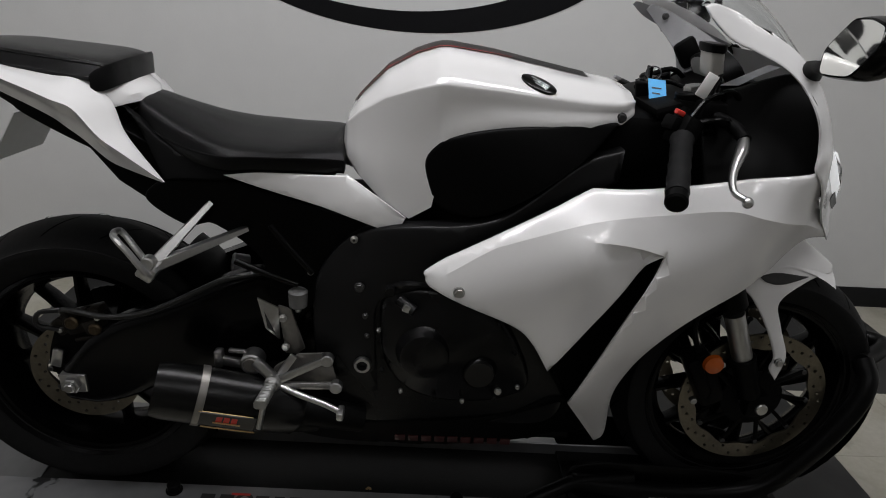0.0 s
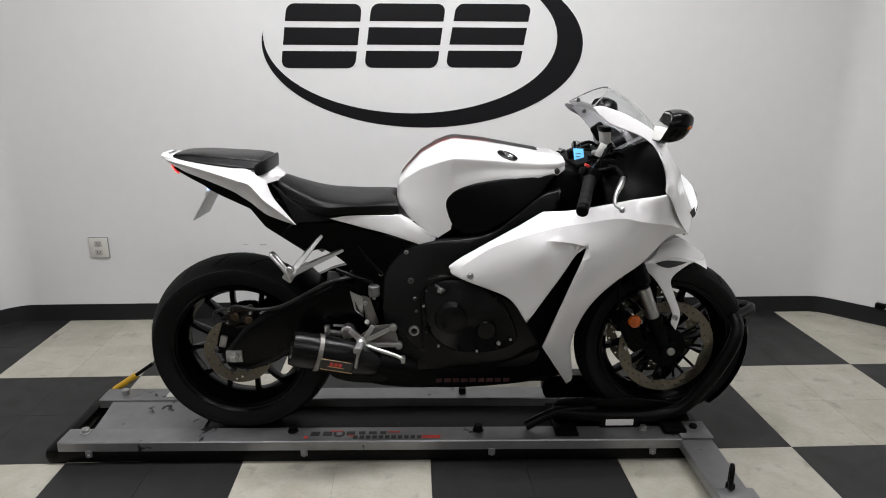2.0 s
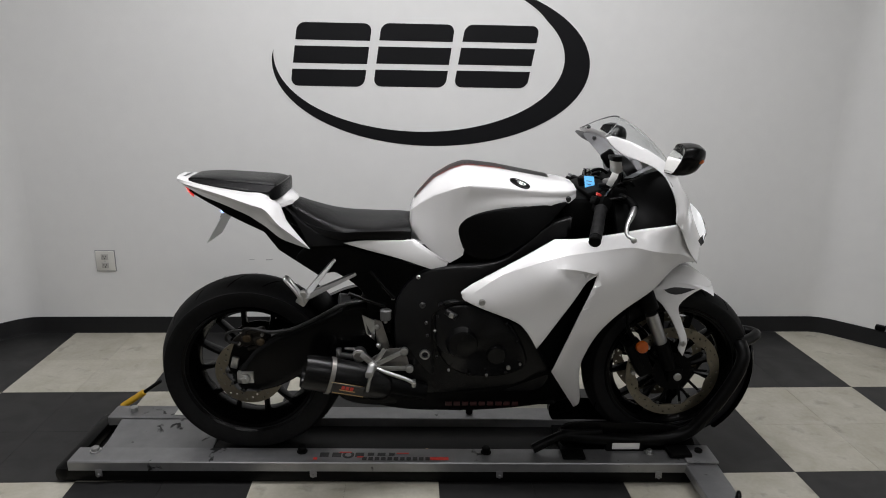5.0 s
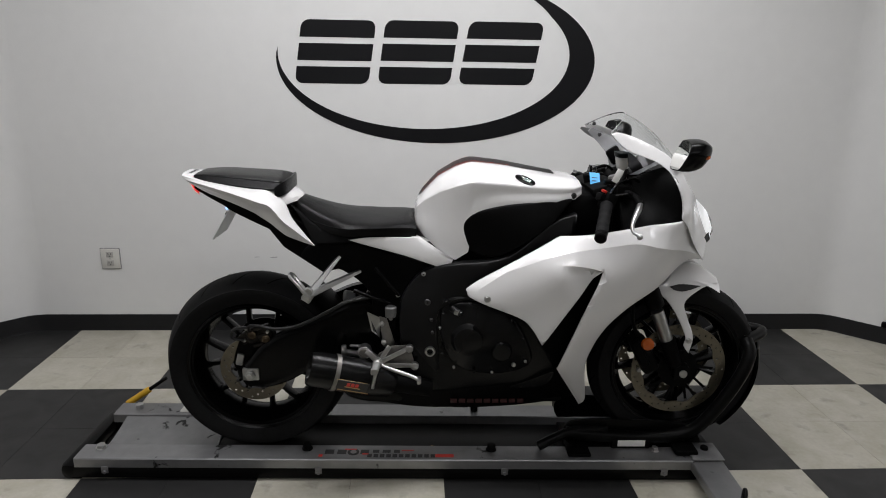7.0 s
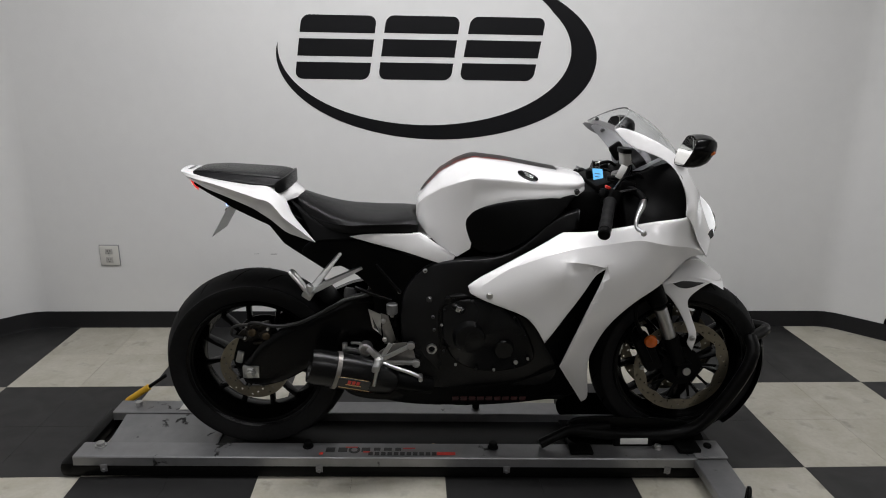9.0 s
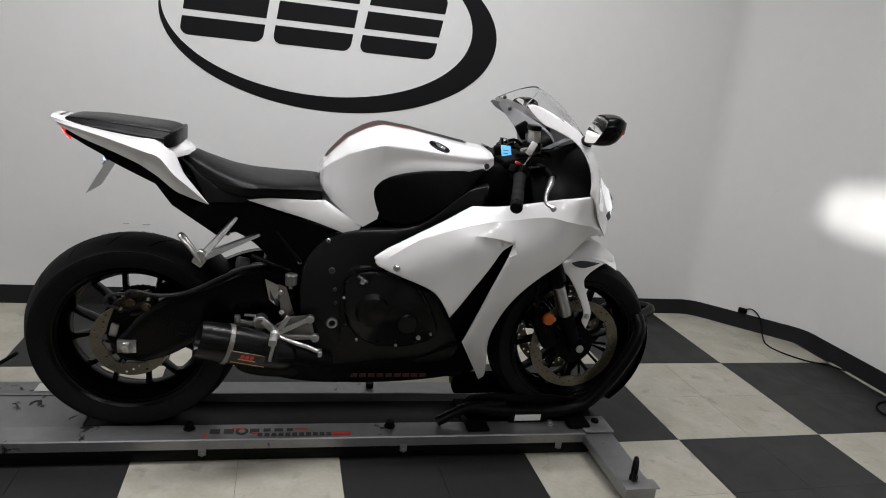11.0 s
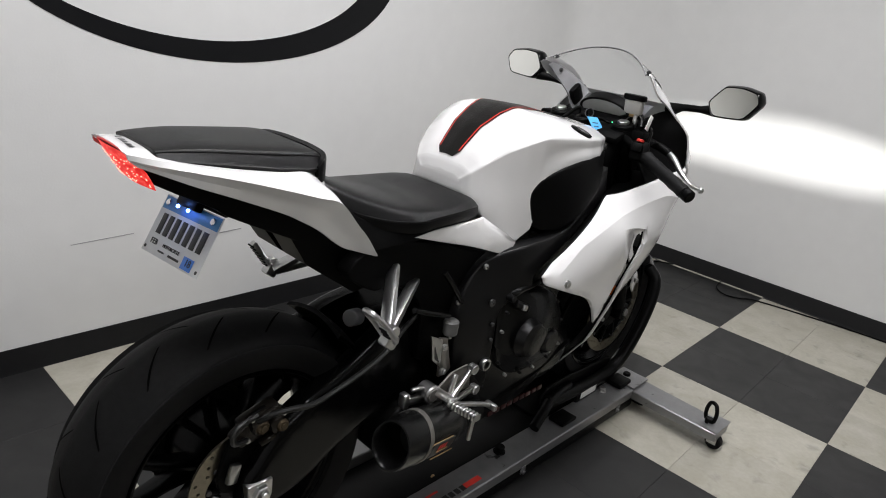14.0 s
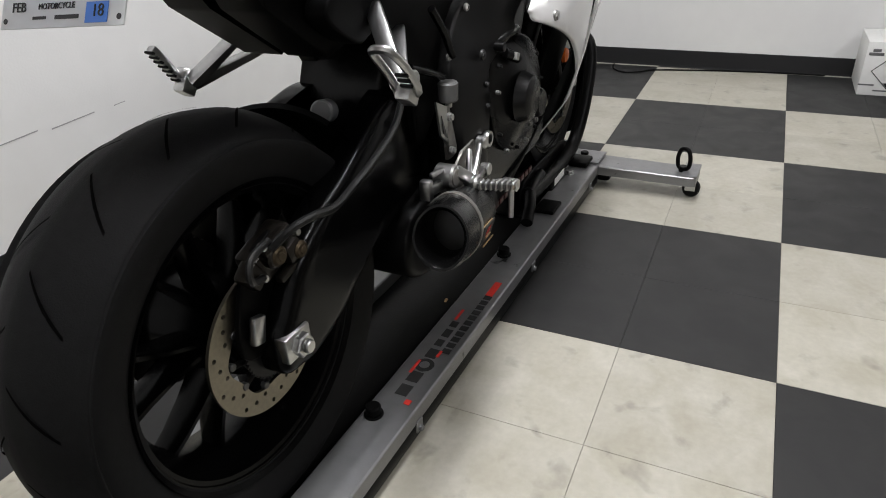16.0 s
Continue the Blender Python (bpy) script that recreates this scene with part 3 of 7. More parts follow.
O_PEGPL = [(0.398, 0.436), (0.445, 0.470), (0.498, 0.474), (0.503, 0.462), (0.513, 0.425), (0.516, 0.410), (0.466, 0.412), (0.415, 0.408)]

# --- the motorcycle ---
bike = empty("motorcycle", (XR, YC, ZB), "white sport motorcycle with black frame, standing on a steel dolly", "motorcycle")
bike.rotation_euler = (0, 0, radians(-0.9))


def bp(name, bm, material, label="", parent=None, sharp=38):
    """A part of the motorcycle; its mesh is in metres from the rear axle, the centre plane and the floor."""
    return part(name, bm, material, bike if parent is None else parent, label, sharp, -ZB if parent is None else None)


def bar(bm, a, b, w, t, up=(0, 1, 0), bev=0.003):
    """A flat bevelled bar from a to b: w wide in its plane, t thick along up."""
    a, b, up = Vector(a), Vector(b), Vector(up).normalized()
    d = b - a
    L = d.length
    d.normalize()
    s = up.cross(d).normalized()
    up = d.cross(s)
    g = bmesh.ops.create_cube(bm, size=1.0)
    m = Matrix((d, s, up)).transposed().to_4x4()
    m.translation = (a + b) / 2
    bmesh.ops.transform(bm, verts=g["verts"], matrix=m @ Matrix.Diagonal((L, w, t, 1)))
    if bev:
        es = {e for v in g["verts"] for e in v.link_edges}
        bmesh.ops.bevel(bm, geom=list(es), offset=min(bev, w * 0.4, t * 0.4), segments=2, profile=0.5, affect="EDGES")


def taper(bm, a, b, wa, wb, t):
    """A flat tapered blade from a to b, its flat sides facing sideways."""
    a, b = Vector(a), Vector(b)
    d = (b - a).normalized()
    s = Vector((-d.z, 0, d.x)).normalized()
    n = d.cross(s).normalized()
    rings = []
    for q in (0.0, 0.05, 0.5, 0.95, 1.0):
        c, w = a.lerp(b, q), (wa + (wb - wa) * q) * (0.9 if q in (0.0, 1.0) else 1.0)
        rings.append([c + s * w * x + n * t * y for x, y in ((-0.5, -0.3), (-0.38, -0.5), (0.38, -0.5), (0.5, -0.3), (0.5, 0.3), (0.38, 0.5), (-0.38, 0.5), (-0.5, 0.3))])
    loft(bm, rings)


def bolt(name, p, r, parent=None, d=(0, -1, 0), h=0.006, material=None):
    bm = bmesh.new()
    p, d = Vector(p), Vector(d).normalized()
    cyl(bm, p - d * 0.004, p + d * h * 0.4, r * 1.25, n=18, ch=0.0008)
    cyl(bm, p, p + d * h, r, n=6, ch=0.0008)
    return bp(name, bm, material or M_BOLT, parent=parent)


# wheels
def wheel(name, c, r, half, rim_r, label, discs):
    root = new(name)
    root.parent, root.location = bike, (c[0], 0, c[1] - ZB)
    root["label"] = label
    ri = rim_r
    prof = [(ri - 0.004, -half * 0.80), (ri + 0.012, -half * 0.90), (ri + (r - ri) * 0.45, -half * 0.995), (r - (r - ri) * 0.36, -half * 0.985),
            (r - 0.034, -half * 0.86), (r - 0.018, -half * 0.62), (r - 0.006, -half * 0.33), (r, 0)]
    prof = [tuple(p)[:2] for p in spline([(*p, 0) for p in prof], 3)]
    full = prof + [(a, -b) for a, b in reversed(prof[:-1])]
    bm = bmesh.new()
    lathe(bm, full, (0, 0, 0), 96, closed=False)
    tyre = part("tyre", bm, M_TYRE, root, "black treaded sport tyre")
    bm = bmesh.new()
    rp = [(ri + 0.005, -half * 0.90), (ri + 0.007, -half * 0.84), (ri - 0.006, -half * 0.78), (ri - 0.016, -half * 0.50), (ri - 0.026, -half * 0.22), (ri - 0.028, 0)]
    rp = rp + [(a, -b) for a, b in reversed(rp[:-1])]
    rp += [(a - 0.007, b * 0.93) for a, b in reversed(rp)]
    lathe(bm, rp, (0, 0, 0), 72)
    part("rim", bm, M_RIM, root, "gloss black cast rim")
    bm = bmesh.new()
    lathe(bm, [(0.018, -0.07), (0.034, -0.068), (0.040, -0.045), (0.044, 0), (0.040, 0.045), (0.034, 0.068), (0.018, 0.07)], (0, 0, 0), 32)
    part("hub", bm, M_RIM, root)
    for k in range(12):
        a = 2 * math.pi * (k + 0.3) / 12
        tw = 0.16 if k % 2 else -0.16
        bm = bmesh.new()
        rings = []
        for q in np.linspace(0, 1, 5):
            rad = 0.036 + (ri - 0.022 - 0.036) * q
            an = a + tw * (1 - q)
            wd, dp = 0.0055 + 0.004 * abs(q - 0.45), 0.030 - 0.012 * q
            ce = Vector((math.cos(an) * rad, 0, math.sin(an) * rad))
            ta = Vector((-math.sin(an), 0, math.cos(an)))
            rings.append([ce + ta * wd * x + Vector((0, dp * y, 0)) for x, y in ((-1, -0.6), (-0.5, -1), (0.5, -1), (1, -0.6), (1, 0.6), (0.5, 1), (-0.5, 1), (-1, 0.6))])
        loft(bm, rings)
        part("spoke", bm, M_RIM, root)
    for v, dr, dw in discs:
        brake_disc(root, v, dr, dw)
    return root, tyre


def brake_disc(root, v, dr, dw):
    """A drilled ring on a dark carrier."""
    from mathutils.geometry import delaunay_2d_cdt
    lobes = 10 if dr > 0.13 else 6
    loops = [[(dr * math.cos(a), dr * math.sin(a)) for a in np.linspace(0, 2 * math.pi, 84, endpoint=False)],
             [(ri * math.cos(a), ri * math.sin(a)) for a in np.linspace(0, 2 * math.pi, 80, endpoint=False) for ri in [dr - dw + 0.004 * math.cos(lobes * a)]]]
    holes = []
    for k in range(45 if dr > 0.13 else 33):
        a = 2 * math.pi * k / (45 if dr > 0.13 else 33)
        rr = dr - dw * (0.26 + 0.24 * (k % 3))
        holes.append((rr * math.cos(a), rr * math.sin(a)))
        loops.append([(holes[-1][0] + 0.0036 * math.cos(b), holes[-1][1] + 0.0036 * math.sin(b)) for b in np.linspace(0, 2 * math.pi, 8, endpoint=False)])
    co, edges = [], []
    for lp in loops:
        n0 = len(co)
        co += lp
        edges += [(n0 + k, n0 + (k + 1) % len(lp)) for k in range(len(lp))]
    V, E, F, *_ = delaunay_2d_cdt([Vector(c) for c in co], edges, [], 0, 1e-7)
    bm = bmesh.new()
    front, back = [bm.verts.new((p.x, v - 0.0025, p.y)) for p in V], [bm.verts.new((p.x, v + 0.0025, p.y)) for p in V]
    rim = {}
    for fc in F:
        c = sum((V[k] for k in fc), Vector((0, 0))) / 3
        if not inside(loops[0], c.x, c.y) or inside(loops[1], c.x, c.y) or any(math.hypot(c.x - x, c.y - y) < 0.0033 for x, y in holes):
            continue
        bm.faces.new([front[k] for k in fc]), bm.faces.new([back[k] for k in reversed(fc)])
        for p, q in zip(fc, fc[1:] + fc[:1]):
            rim[(p, q)] = 1
    for p, q in rim:
        if (q, p) not in rim:
            bm.faces.new((front[p], back[p], back[q], front[q]))
    bmesh.ops.delete(bm, geom=[w for w in bm.verts if not w.link_faces], context="VERTS")
    part("brake_disc", bm, M_DISC, root, "drilled steel brake disc, lightly rusted")
    for k in range(10):
        bm = bmesh.new()
        a = 2 * math.pi * k / 10
        bar(bm, (0.035 * math.cos(a + .3), v, 0.035 * math.sin(a + .3)), ((dr - dw + .003) * math.cos(a), v, (dr - dw + .003) * math.sin(a)), 0.009, 0.006, (0, 1, 0), 0.002)
        part("disc_arm", bm, M_BLACK, root)
        bm = bmesh.new()
        rb = dr - dw - 0.003
        cyl(bm, (rb * math.cos(a), v - 0.0042, rb * math.sin(a)), (rb * math.cos(a), v + 0.0042, rb * math.sin(a)), 0.0055, n=12, ch=0.001)
        part("disc_bobbin", bm, M_GREYSTEEL, root)
    bm = bmesh.new()
    rc = 0.066 if dr > 0.13 else 0.050
    lathe(bm, [(0.030, v - 0.005), (rc * 0.7, v - 0.004), (rc, v - 0.001), (rc, v + 0.003), (0.030, v + 0.005)], (0, 0, 0), 40)
    part("disc_carrier", bm, M_BLACK, root)


rear_wheel, rear_tyre = wheel("rear_wheel", (0.0, 0.348), 0.302, 0.090, 0.214, "black rear wheel with wide tyre", [(-0.082, 0.110, 0.036)])
front_wheel, front_tyre = wheel("front_wheel", (1.388, 0.346), 0.288, 0.060, 0.216, "black front wheel with twin brake discs", [(-0.072, 0.157, 0.034), (0.072, 0.157, 0.034)])


def tread(tyre, r, half, count, lean):
    """Grooves across the crown of a tyre."""
    bm = bmesh.new()
    for k in range(count):
        for s in (-1, 1):
            a0 = 2 * math.pi * (k + (0.5 if s > 0 else 0)) / count
            rows = []
            for q in np.linspace(0.06, 0.80, 8):
                a = a0 + lean * q
                v = half * q * s
                rad = r - 0.055 * q ** 2.2 + 0.0012
                w = 0.0028 * (1 - abs(q - 0.4))
                rows.append([Vector((rad * math.cos(a + d / r), v, rad * math.sin(a + d / r))) for d in (-w, w)])
            loft(bm, rows, cyclic=False)
    part("tread_groove", bm, M_GROOVE, tyre)["kind"] = "stuff"


tread(rear_wheel, 0.302, 0.090, 16, 0.35)
tread(front_wheel, 0.288, 0.060, 18, -0.30)

bm = bmesh.new()
lathe(bm, [(0.02, -0.074), (0.046, -0.072), (0.060, -0.055), (0.066, 0.0), (0.074, 0.040), (0.078, 0.078), (0.02, 0.078)], (0, 0, 0), 36)
part("cush_drive", bm, M_RIM, rear_wheel, "black rear hub with cush drive")
bm = bmesh.new()
ring = []
for k in range(96):
    a = 2 * math.pi * k / 96
    r0 = 0.056 if k % 2 else 0.052
    ring.append((r0, a))
loft(bm, [[Vector((r0 * math.cos(a), v, r0 * math.sin(a))) for r0, a in ring] for v in (-0.0905, -0.0935)])
part("sensor_ring", bm, M_FRAME, rear_wheel, "toothed wheel speed ring")
# chain wheel on the far side
bm = bmesh.new()
ring = []
for k in range(84):
    a = 2 * math.pi * k / 84
    ring.append(((0.112 if k % 2 else 0.110) * math.cos(a), (0.112 if k % 2 else 0.110) * math.sin(a)))
loft(bm, [[Vector((x, v, z)) for x, z in ring] for v in (0.080, 0.086)])
part("sprocket", bm, M_STEELBLK, rear_wheel, "dark rear sprocket")
# axle ends
bm = bmesh.new()
rbox(bm, (0.0, -0.128, 0.353), (0.052, 0.022, 0.040), 0.004)
cyl(bm, (0, -0.135, 0.353), (0, -0.150, 0.353), 0.0175, n=6, ch=0.002)
cyl(bm, (0, -0.150, 0.353), (0, -0.158, 0.353), 0.010, n=20, ch=0.002)
bp("rear_axle_nut", bm, M_ALU, "silver axle adjuster and nut")
bm = bmesh.new()
cyl(bm, (1.388, -0.118, 0.348), (1.388, 0.118, 0.348), 0.012, n=24, ch=0.002)
cyl(bm, (1.388, -0.112, 0.348), (1.388, -0.122, 0.348), 0.013, n=20, ch=0.002)
bp("front_axle", bm, M_BOLT)


# fuel tank: cross-sections along the machine
TU = [0.512, 0.520, 0.540, 0.585, 0.635, 0.673, 0.690, 0.775, 0.86, 0.93, 0.99, 1.015]
T_TOP = [0.880, 0.904, 0.932, 0.980, 1.010, 1.024, 1.026, 1.017, 1.002, 0.990, 0.982, 0.972]
T_SH = [0.866, 0.884, 0.904, 0.936, 0.958, 0.971, 0.973, 0.969, 0.961, 0.954, 0.951, 0.952]
T_BOT = [0.848, 0.828, 0.804, 0.766, 0.738, 0.765, 0.866, 0.904, 0.912, 0.917, 0.922, 0.935]
T_W = [0.062, 0.084, 0.101, 0.125, 0.147, 0.160, 0.163, 0.166, 0.162, 0.148, 0.124, 0.098]
T_WB = [0.066, 0.090, 0.110, 0.133, 0.148, 0.157, 0.162, 0.168, 0.166, 0.152, 0.125, 0.102]


def tank_at(u, s):
    """A place on the tank: s from 0 at the ridge to 1 at the right lower edge (minus: left)."""
    zt, zs, zb, w, wb = [np.interp(u, TU, a) for a in (T_TOP, T_SH, T_BOT, T_W, T_WB)]
    a = abs(s)
    pts = [(0, zt), (0.32 * w, zt - 0.003), (0.62 * w, zt - 0.22 * (zt - zs)), (0.87 * w, zt - 0.60 * (zt - zs)), (0.985 * w, zs + 0.006), (w, zs - 0.004), (0.5 * (w * 0.975 + wb), zs - 0.35 * (zs - zb)), (wb, zs - 0.72 * (zs - zb)), (wb * 1.0, zb)]
    k = a * (len(pts) - 1)
    line = T_CACHE.setdefault(round(u, 5), spline([(*p, 0) for p in pts], 6))
    i = min(int(a * (len(line) - 1)), len(line) - 2)
    f = a * (len(line) - 1) - i
    p = line[i].lerp(line[i + 1], f)
    return Vector((u, -p.x if s > 0 else p.x, p.y))


T_CACHE = {}
us = [p.x for p in spline([(u, 0, 0) for u in TU], 5)]
bm = bmesh.new()
ss = np.linspace(-1, 1, 57)
loft(bm, [[tank_at(u, s) for s in ss] for u in us], cyclic=True, caps=True)
tank = bp("fuel_tank", bm, M_WHITE, "pearl white fuel tank", sharp=60)


def tank_top(u, v):
    """The place on the tank's top at a distance v from the ridge."""
    s = next((q for q in np.linspace(0, 0.7, 141) if abs(tank_at(u, q).y) >= abs(v)), 0.7)
    p = tank_at(u, s)
    return Vector((p.x, v, p.z))


def pad_half(u):
    return float(np.interp(u, [0.526, 0.536, 0.60, 0.69, 0.94], [0.020, 0.033, 0.044, 0.058, 0.046]))


bm = bmesh.new()
rows = [[tank_top(u, pad_half(u) * q) + Vector((-0.0008, 0, 0.0016)) for q in np.linspace(-1, 1, 11)] for u in np.r_[0.526, 0.531, np.linspace(0.536, 0.94, 26)]]
loft(bm, rows, cyclic=False)
bp("tank_pad", bm, M_PAD, "black carbon-look tank pad with red edging", tank)
for sg in (-1, 1):
    bm = bmesh.new()
    rows = [[tank_top(u, sg * (pad_half(u) - d)) + Vector((-0.0012, 0, 0.0022)) for d in (0.0062, 0.0046, 0.0030)] for u in np.linspace(0.536, 0.80, 22)]
    loft(bm, rows, cyclic=False)
    bp("red_stripe", bm, M_RED, parent=tank)
# badge and front bolts of the tank
bm = bmesh.new()
sb = min(np.linspace(0.2, 0.8, 121), key=lambda s: abs(tank_at(0.836, s).z - 0.981))
ce = tank_at(0.836, sb)
nn = (tank_at(0.836, sb - 0.05) - tank_at(0.836, sb + 0.05)).cross(tank_at(0.82, sb) - tank_at(0.86, sb)).normalized()
if nn.y > 0:
    nn = -nn
t1 = (tank_at(0.865, sb + 0.06) - tank_at(0.808, sb - 0.06)).normalized()
t2 = nn.cross(t1)
for k0, (ra, rb, h0, h1) in enumerate([(0.032, 0.017, -0.004, 0.003)]):
    ring = [ce + t1 * ra * math.cos(a) + t2 * rb * math.sin(a) for a in np.linspace(0, 2 * math.pi, 28, endpoint=False)]
    loft(bm, [[p + nn * h0 for p in ring], [p + nn * h1 for p in ring], [ce + (p - ce) * 0.86 + nn * (h1 + 0.0012) for p in ring]])
badge = bp("badge", bm, M_BLACKGLOSS, "oval black badge with chrome wing shape", tank)
bm = bmesh.new()
for k in range(3):
    bar(bm, ce + t1 * (-0.018 + 0.006 * k) + t2 * (0.006 - 0.006 * k) + nn * 0.0045, ce + t1 * 0.018 + t2 * (0.003 - 0.005 * k) + nn * 0.0045, 0.003, 0.0015, nn, 0.0005)
bp("badge_wing", bm, M_CHROME, parent=tank)
bolt("tank_bolt", (0.986, -0.127, 0.934), 0.007, tank, material=M_INK)

# seats
def closed_ends(rings, out=0.003):
    """Adds shrunken rings at both ends, so that the ends close roundly."""
    def shrunk(r, k, d):
        c = sum(r, Vector()) / len(r)
        return [c + (p - c) * k + Vector((d, 0, 0)) for p in r]
    a, b = rings[0], rings[-1]
    return [shrunk(a, 0.4, -out), shrunk(a, 0.9, -out * 0.8), *rings, shrunk(b, 0.9, out * 0.8), shrunk(b, 0.4, out)]


SEAT = [(.140, .896, .050, .872, .858), (.158, .905, .074, .866, .848), (.20, .890, .098, .846, .826), (.26, .869, .126, .832, .811), (.315, .855, .148, .829, .806), (.36, .850, .150, .832, .810), (.41, .847, .147, .833, .811), (.47, .851, .135, .832, .808), (.500, .852, .120, .828, .804)]
TIP = [0, 0, 0, 0, 0, 0, 0, 0.008, 0.018]
secs = []
for (u, zc, w, ze, zb), tip in zip(SEAT, TIP):
    half = spline([(u - 0.4 * tip, 0.0, zc), (u - 0.2 * tip, 0.5 * w, zc - 0.10 * (zc - ze)), (u + 0.6 * tip, 0.85 * w, zc - 0.40 * (zc - ze)), (u + tip, w, ze)], 4)
    half += [Vector((u + tip, w + 0.002, ze - 0.5 * (ze - zb))), Vector((u + tip, w - 0.002, zb)), Vector((u, w - 0.04, zb - 0.002))]
    secs.append([Vector((p.x, -p.y, p.z)) for p in reversed(half[1:])] + half)
lines = [spline([s[k] for s in secs], 4) for k in range(len(secs[0]))]
bm = bmesh.new()
loft(bm, closed_ends([[ln[i] for ln in lines] for i in range(len(lines[0]))]))
seat = bp("rider_seat", bm, M_SEAT, "black vinyl rider's seat with a stitched edge", sharp=32)
for k in (3, 27):
    bm = bmesh.new()
    tube(bm, lines[k][4:-2], 0.002, 7, 0)
    bp("piping", bm, M_SEAT, parent=seat)
PIL = [(-.150, .971, .072, .962), (-.142, .977, .078, .959), (-.08, .980, .092, .951), (-.02, .977, .102, .944), (.05, .973, .109, .936), (.088, .970, .111, .934), (.112, .965, .107, .935), (.126, .956, .094, .938)]
secs = []
for u, zt, w, zb in PIL:
    h = zt - zb
    half = [Vector((u, 0, zt)), Vector((u, 0.40 * w, zt - 0.01 * h)), Vector((u, 0.70 * w, zt - 0.05 * h)), Vector((u, 0.83 * w, zt - 0.14 * h)), Vector((u, 0.875 * w, zt - 0.26 * h)), Vector((u, 0.965 * w, zt - 0.70 * h)), Vector((u, w, zt - 0.80 * h)), Vector((u, 0.985 * w, zb + 0.002)), Vector((u, 0.94 * w, zb)), Vector((u, 0.4 * w, zb))]
    secs.append([Vector((p.x, -p.y, p.z)) for p in reversed(half[1:])] + half)
lines = [spline([s[k] for s in secs], 4) for k in range(len(secs[0]))]
bm = bmesh.new()
loft(bm, closed_ends([[ln[i] for ln in lines] for i in range(len(lines[0]))], 0.0015))
pad = bp("pillion_seat", bm, M_SEAT, "black vinyl pillion seat pad", sharp=18)
for k in (5, 13):
    bm = bmesh.new()
    tube(bm, lines[k][2:-2], 0.0011, 7, 0)
    bp("pillion_seam", bm, M_SEAT, parent=pad)
bm = bmesh.new()
flap = spline([(0.098, -0.109, 0.940), (0.110, -0.106, 0.950), (0.124, -0.088, 0.957), (0.130, -0.040, 0.960), (0.131, 0.0, 0.960), (0.130, 0.040, 0.960), (0.124, 0.088, 0.957), (0.110, 0.106, 0.950), (0.098, 0.109, 0.940)], 4)
sect = []
for k, p in enumerate(flap):
    way = flap[min(k + 1, len(flap) - 1)] - flap[max(k - 1, 0)]
    out = Vector((way.y, -way.x, 0)).normalized()
    low = max(0.918, p.z - 0.034)
    sect.append([p - out * 0.006 + Vector((0, 0, 0.002)), p + out * 0.002 + Vector((0, 0, 0.005)), p + out * 0.004, Vector((p.x, p.y, low)) + out * 0.004, Vector((p.x, p.y, low)) - out * 0.004])
loft(bm, sect)
bp("seat_strap", bm, M_SEAT, "black rolled front edge of the pillion seat")

# tail: white side shells, deck, lamp, plate
TAIL_T = [(-.188, .973, .052), (-.15, .968, .066), (-.10, .958, .077), (-.04, .949, .092), (.03, .940, .106), (.08, .936, .110), (.122, .905, .103), (.147, .860, .122), (.176, .826, .136), (.217, .7795, .1472)]
TAIL_N = [(-.184, .963, .064), (-.155, .957, .084), (-.11, .950, .106), (-.04, .937, .136), (.02, .923, .157), (.06, .913, .172), (.098, .902, .181), (.134, .861, .184), (.166, .831, .174), (.217, .779, .148)]
TAIL_B = [(-.170, .951, .062), (-.14, .940, .080), (-.10, .925, .100), (-.04, .903, .110), (.03, .876, .124), (.06, .861, .134), (.09, .843, .141), (.13, .812, .148), (.165, .797, .150), (.214, .778, .1465)]
TAIL_M = [tuple(0.45 * a + 0.55 * b + d for a, b, d in zip(p, q, (0, 0.003 * (k < 7), 0.004 * (k < 7)))) for k, (p, q) in enumerate(zip(TAIL_T, TAIL_N))]
TAIL_C = [tuple(0.5 * (a + b) + d for a, b, d in zip(p, q, (0, 0, -0.006 * (k < 8)))) for k, (p, q) in enumerate(zip(TAIL_N, TAIL_B))]
for s in (-1, 1):
    bm = bmesh.new()
    shell(bm, [[(u, s * v, z) for u, z, v in ln] for ln in (TAIL_T, TAIL_M, TAIL_N, TAIL_C, TAIL_B)])
    bp("tail_side_shell", bm, M_WHITE, "white tail fairing panel with a sharp crease", sharp=24)
bm = bmesh.new()
rows = []
for u, z, w, ahead, rise in [*[(*p, 0, 0.004) for p in TAIL_T[:6]], (0.104, 0.921, 0.108, 0.020, 0.013), (0.124, 0.900, 0.100, 0.038, 0.010), (0.126, 0.890, 0.094, 0.041, 0.006)]:
    rows.append([Vector((u + ahead * (1 - q * q), (w - 0.001) * q, z + rise * (1 - q ** 4))) for q in np.linspace(-1, 1, 11)])
rows = [[p + Vector((0.004, 0, -0.006)) for p in rows[0]]] + rows
loft(bm, rows, cyclic=False)
deck = bp("tail_deck", bm, M_WHITE, "white top of the tail", sharp=40)
bm = bmesh.new()
rows = []
for u, z, w in [(0.160, 0.893, 0.050), (0.157, 0.888, 0.060), (0.146, 0.882, 0.082), (0.142, 0.860, 0.104)]:
    rows.append([Vector((u, w * q, z + 0.003 * (1 - q ** 4))) for q in np.linspace(-1, 1, 11)])
loft(bm, rows, cyclic=False)
bp("seat_gap_trim", bm, M_BLACK, "black trim between the seats")
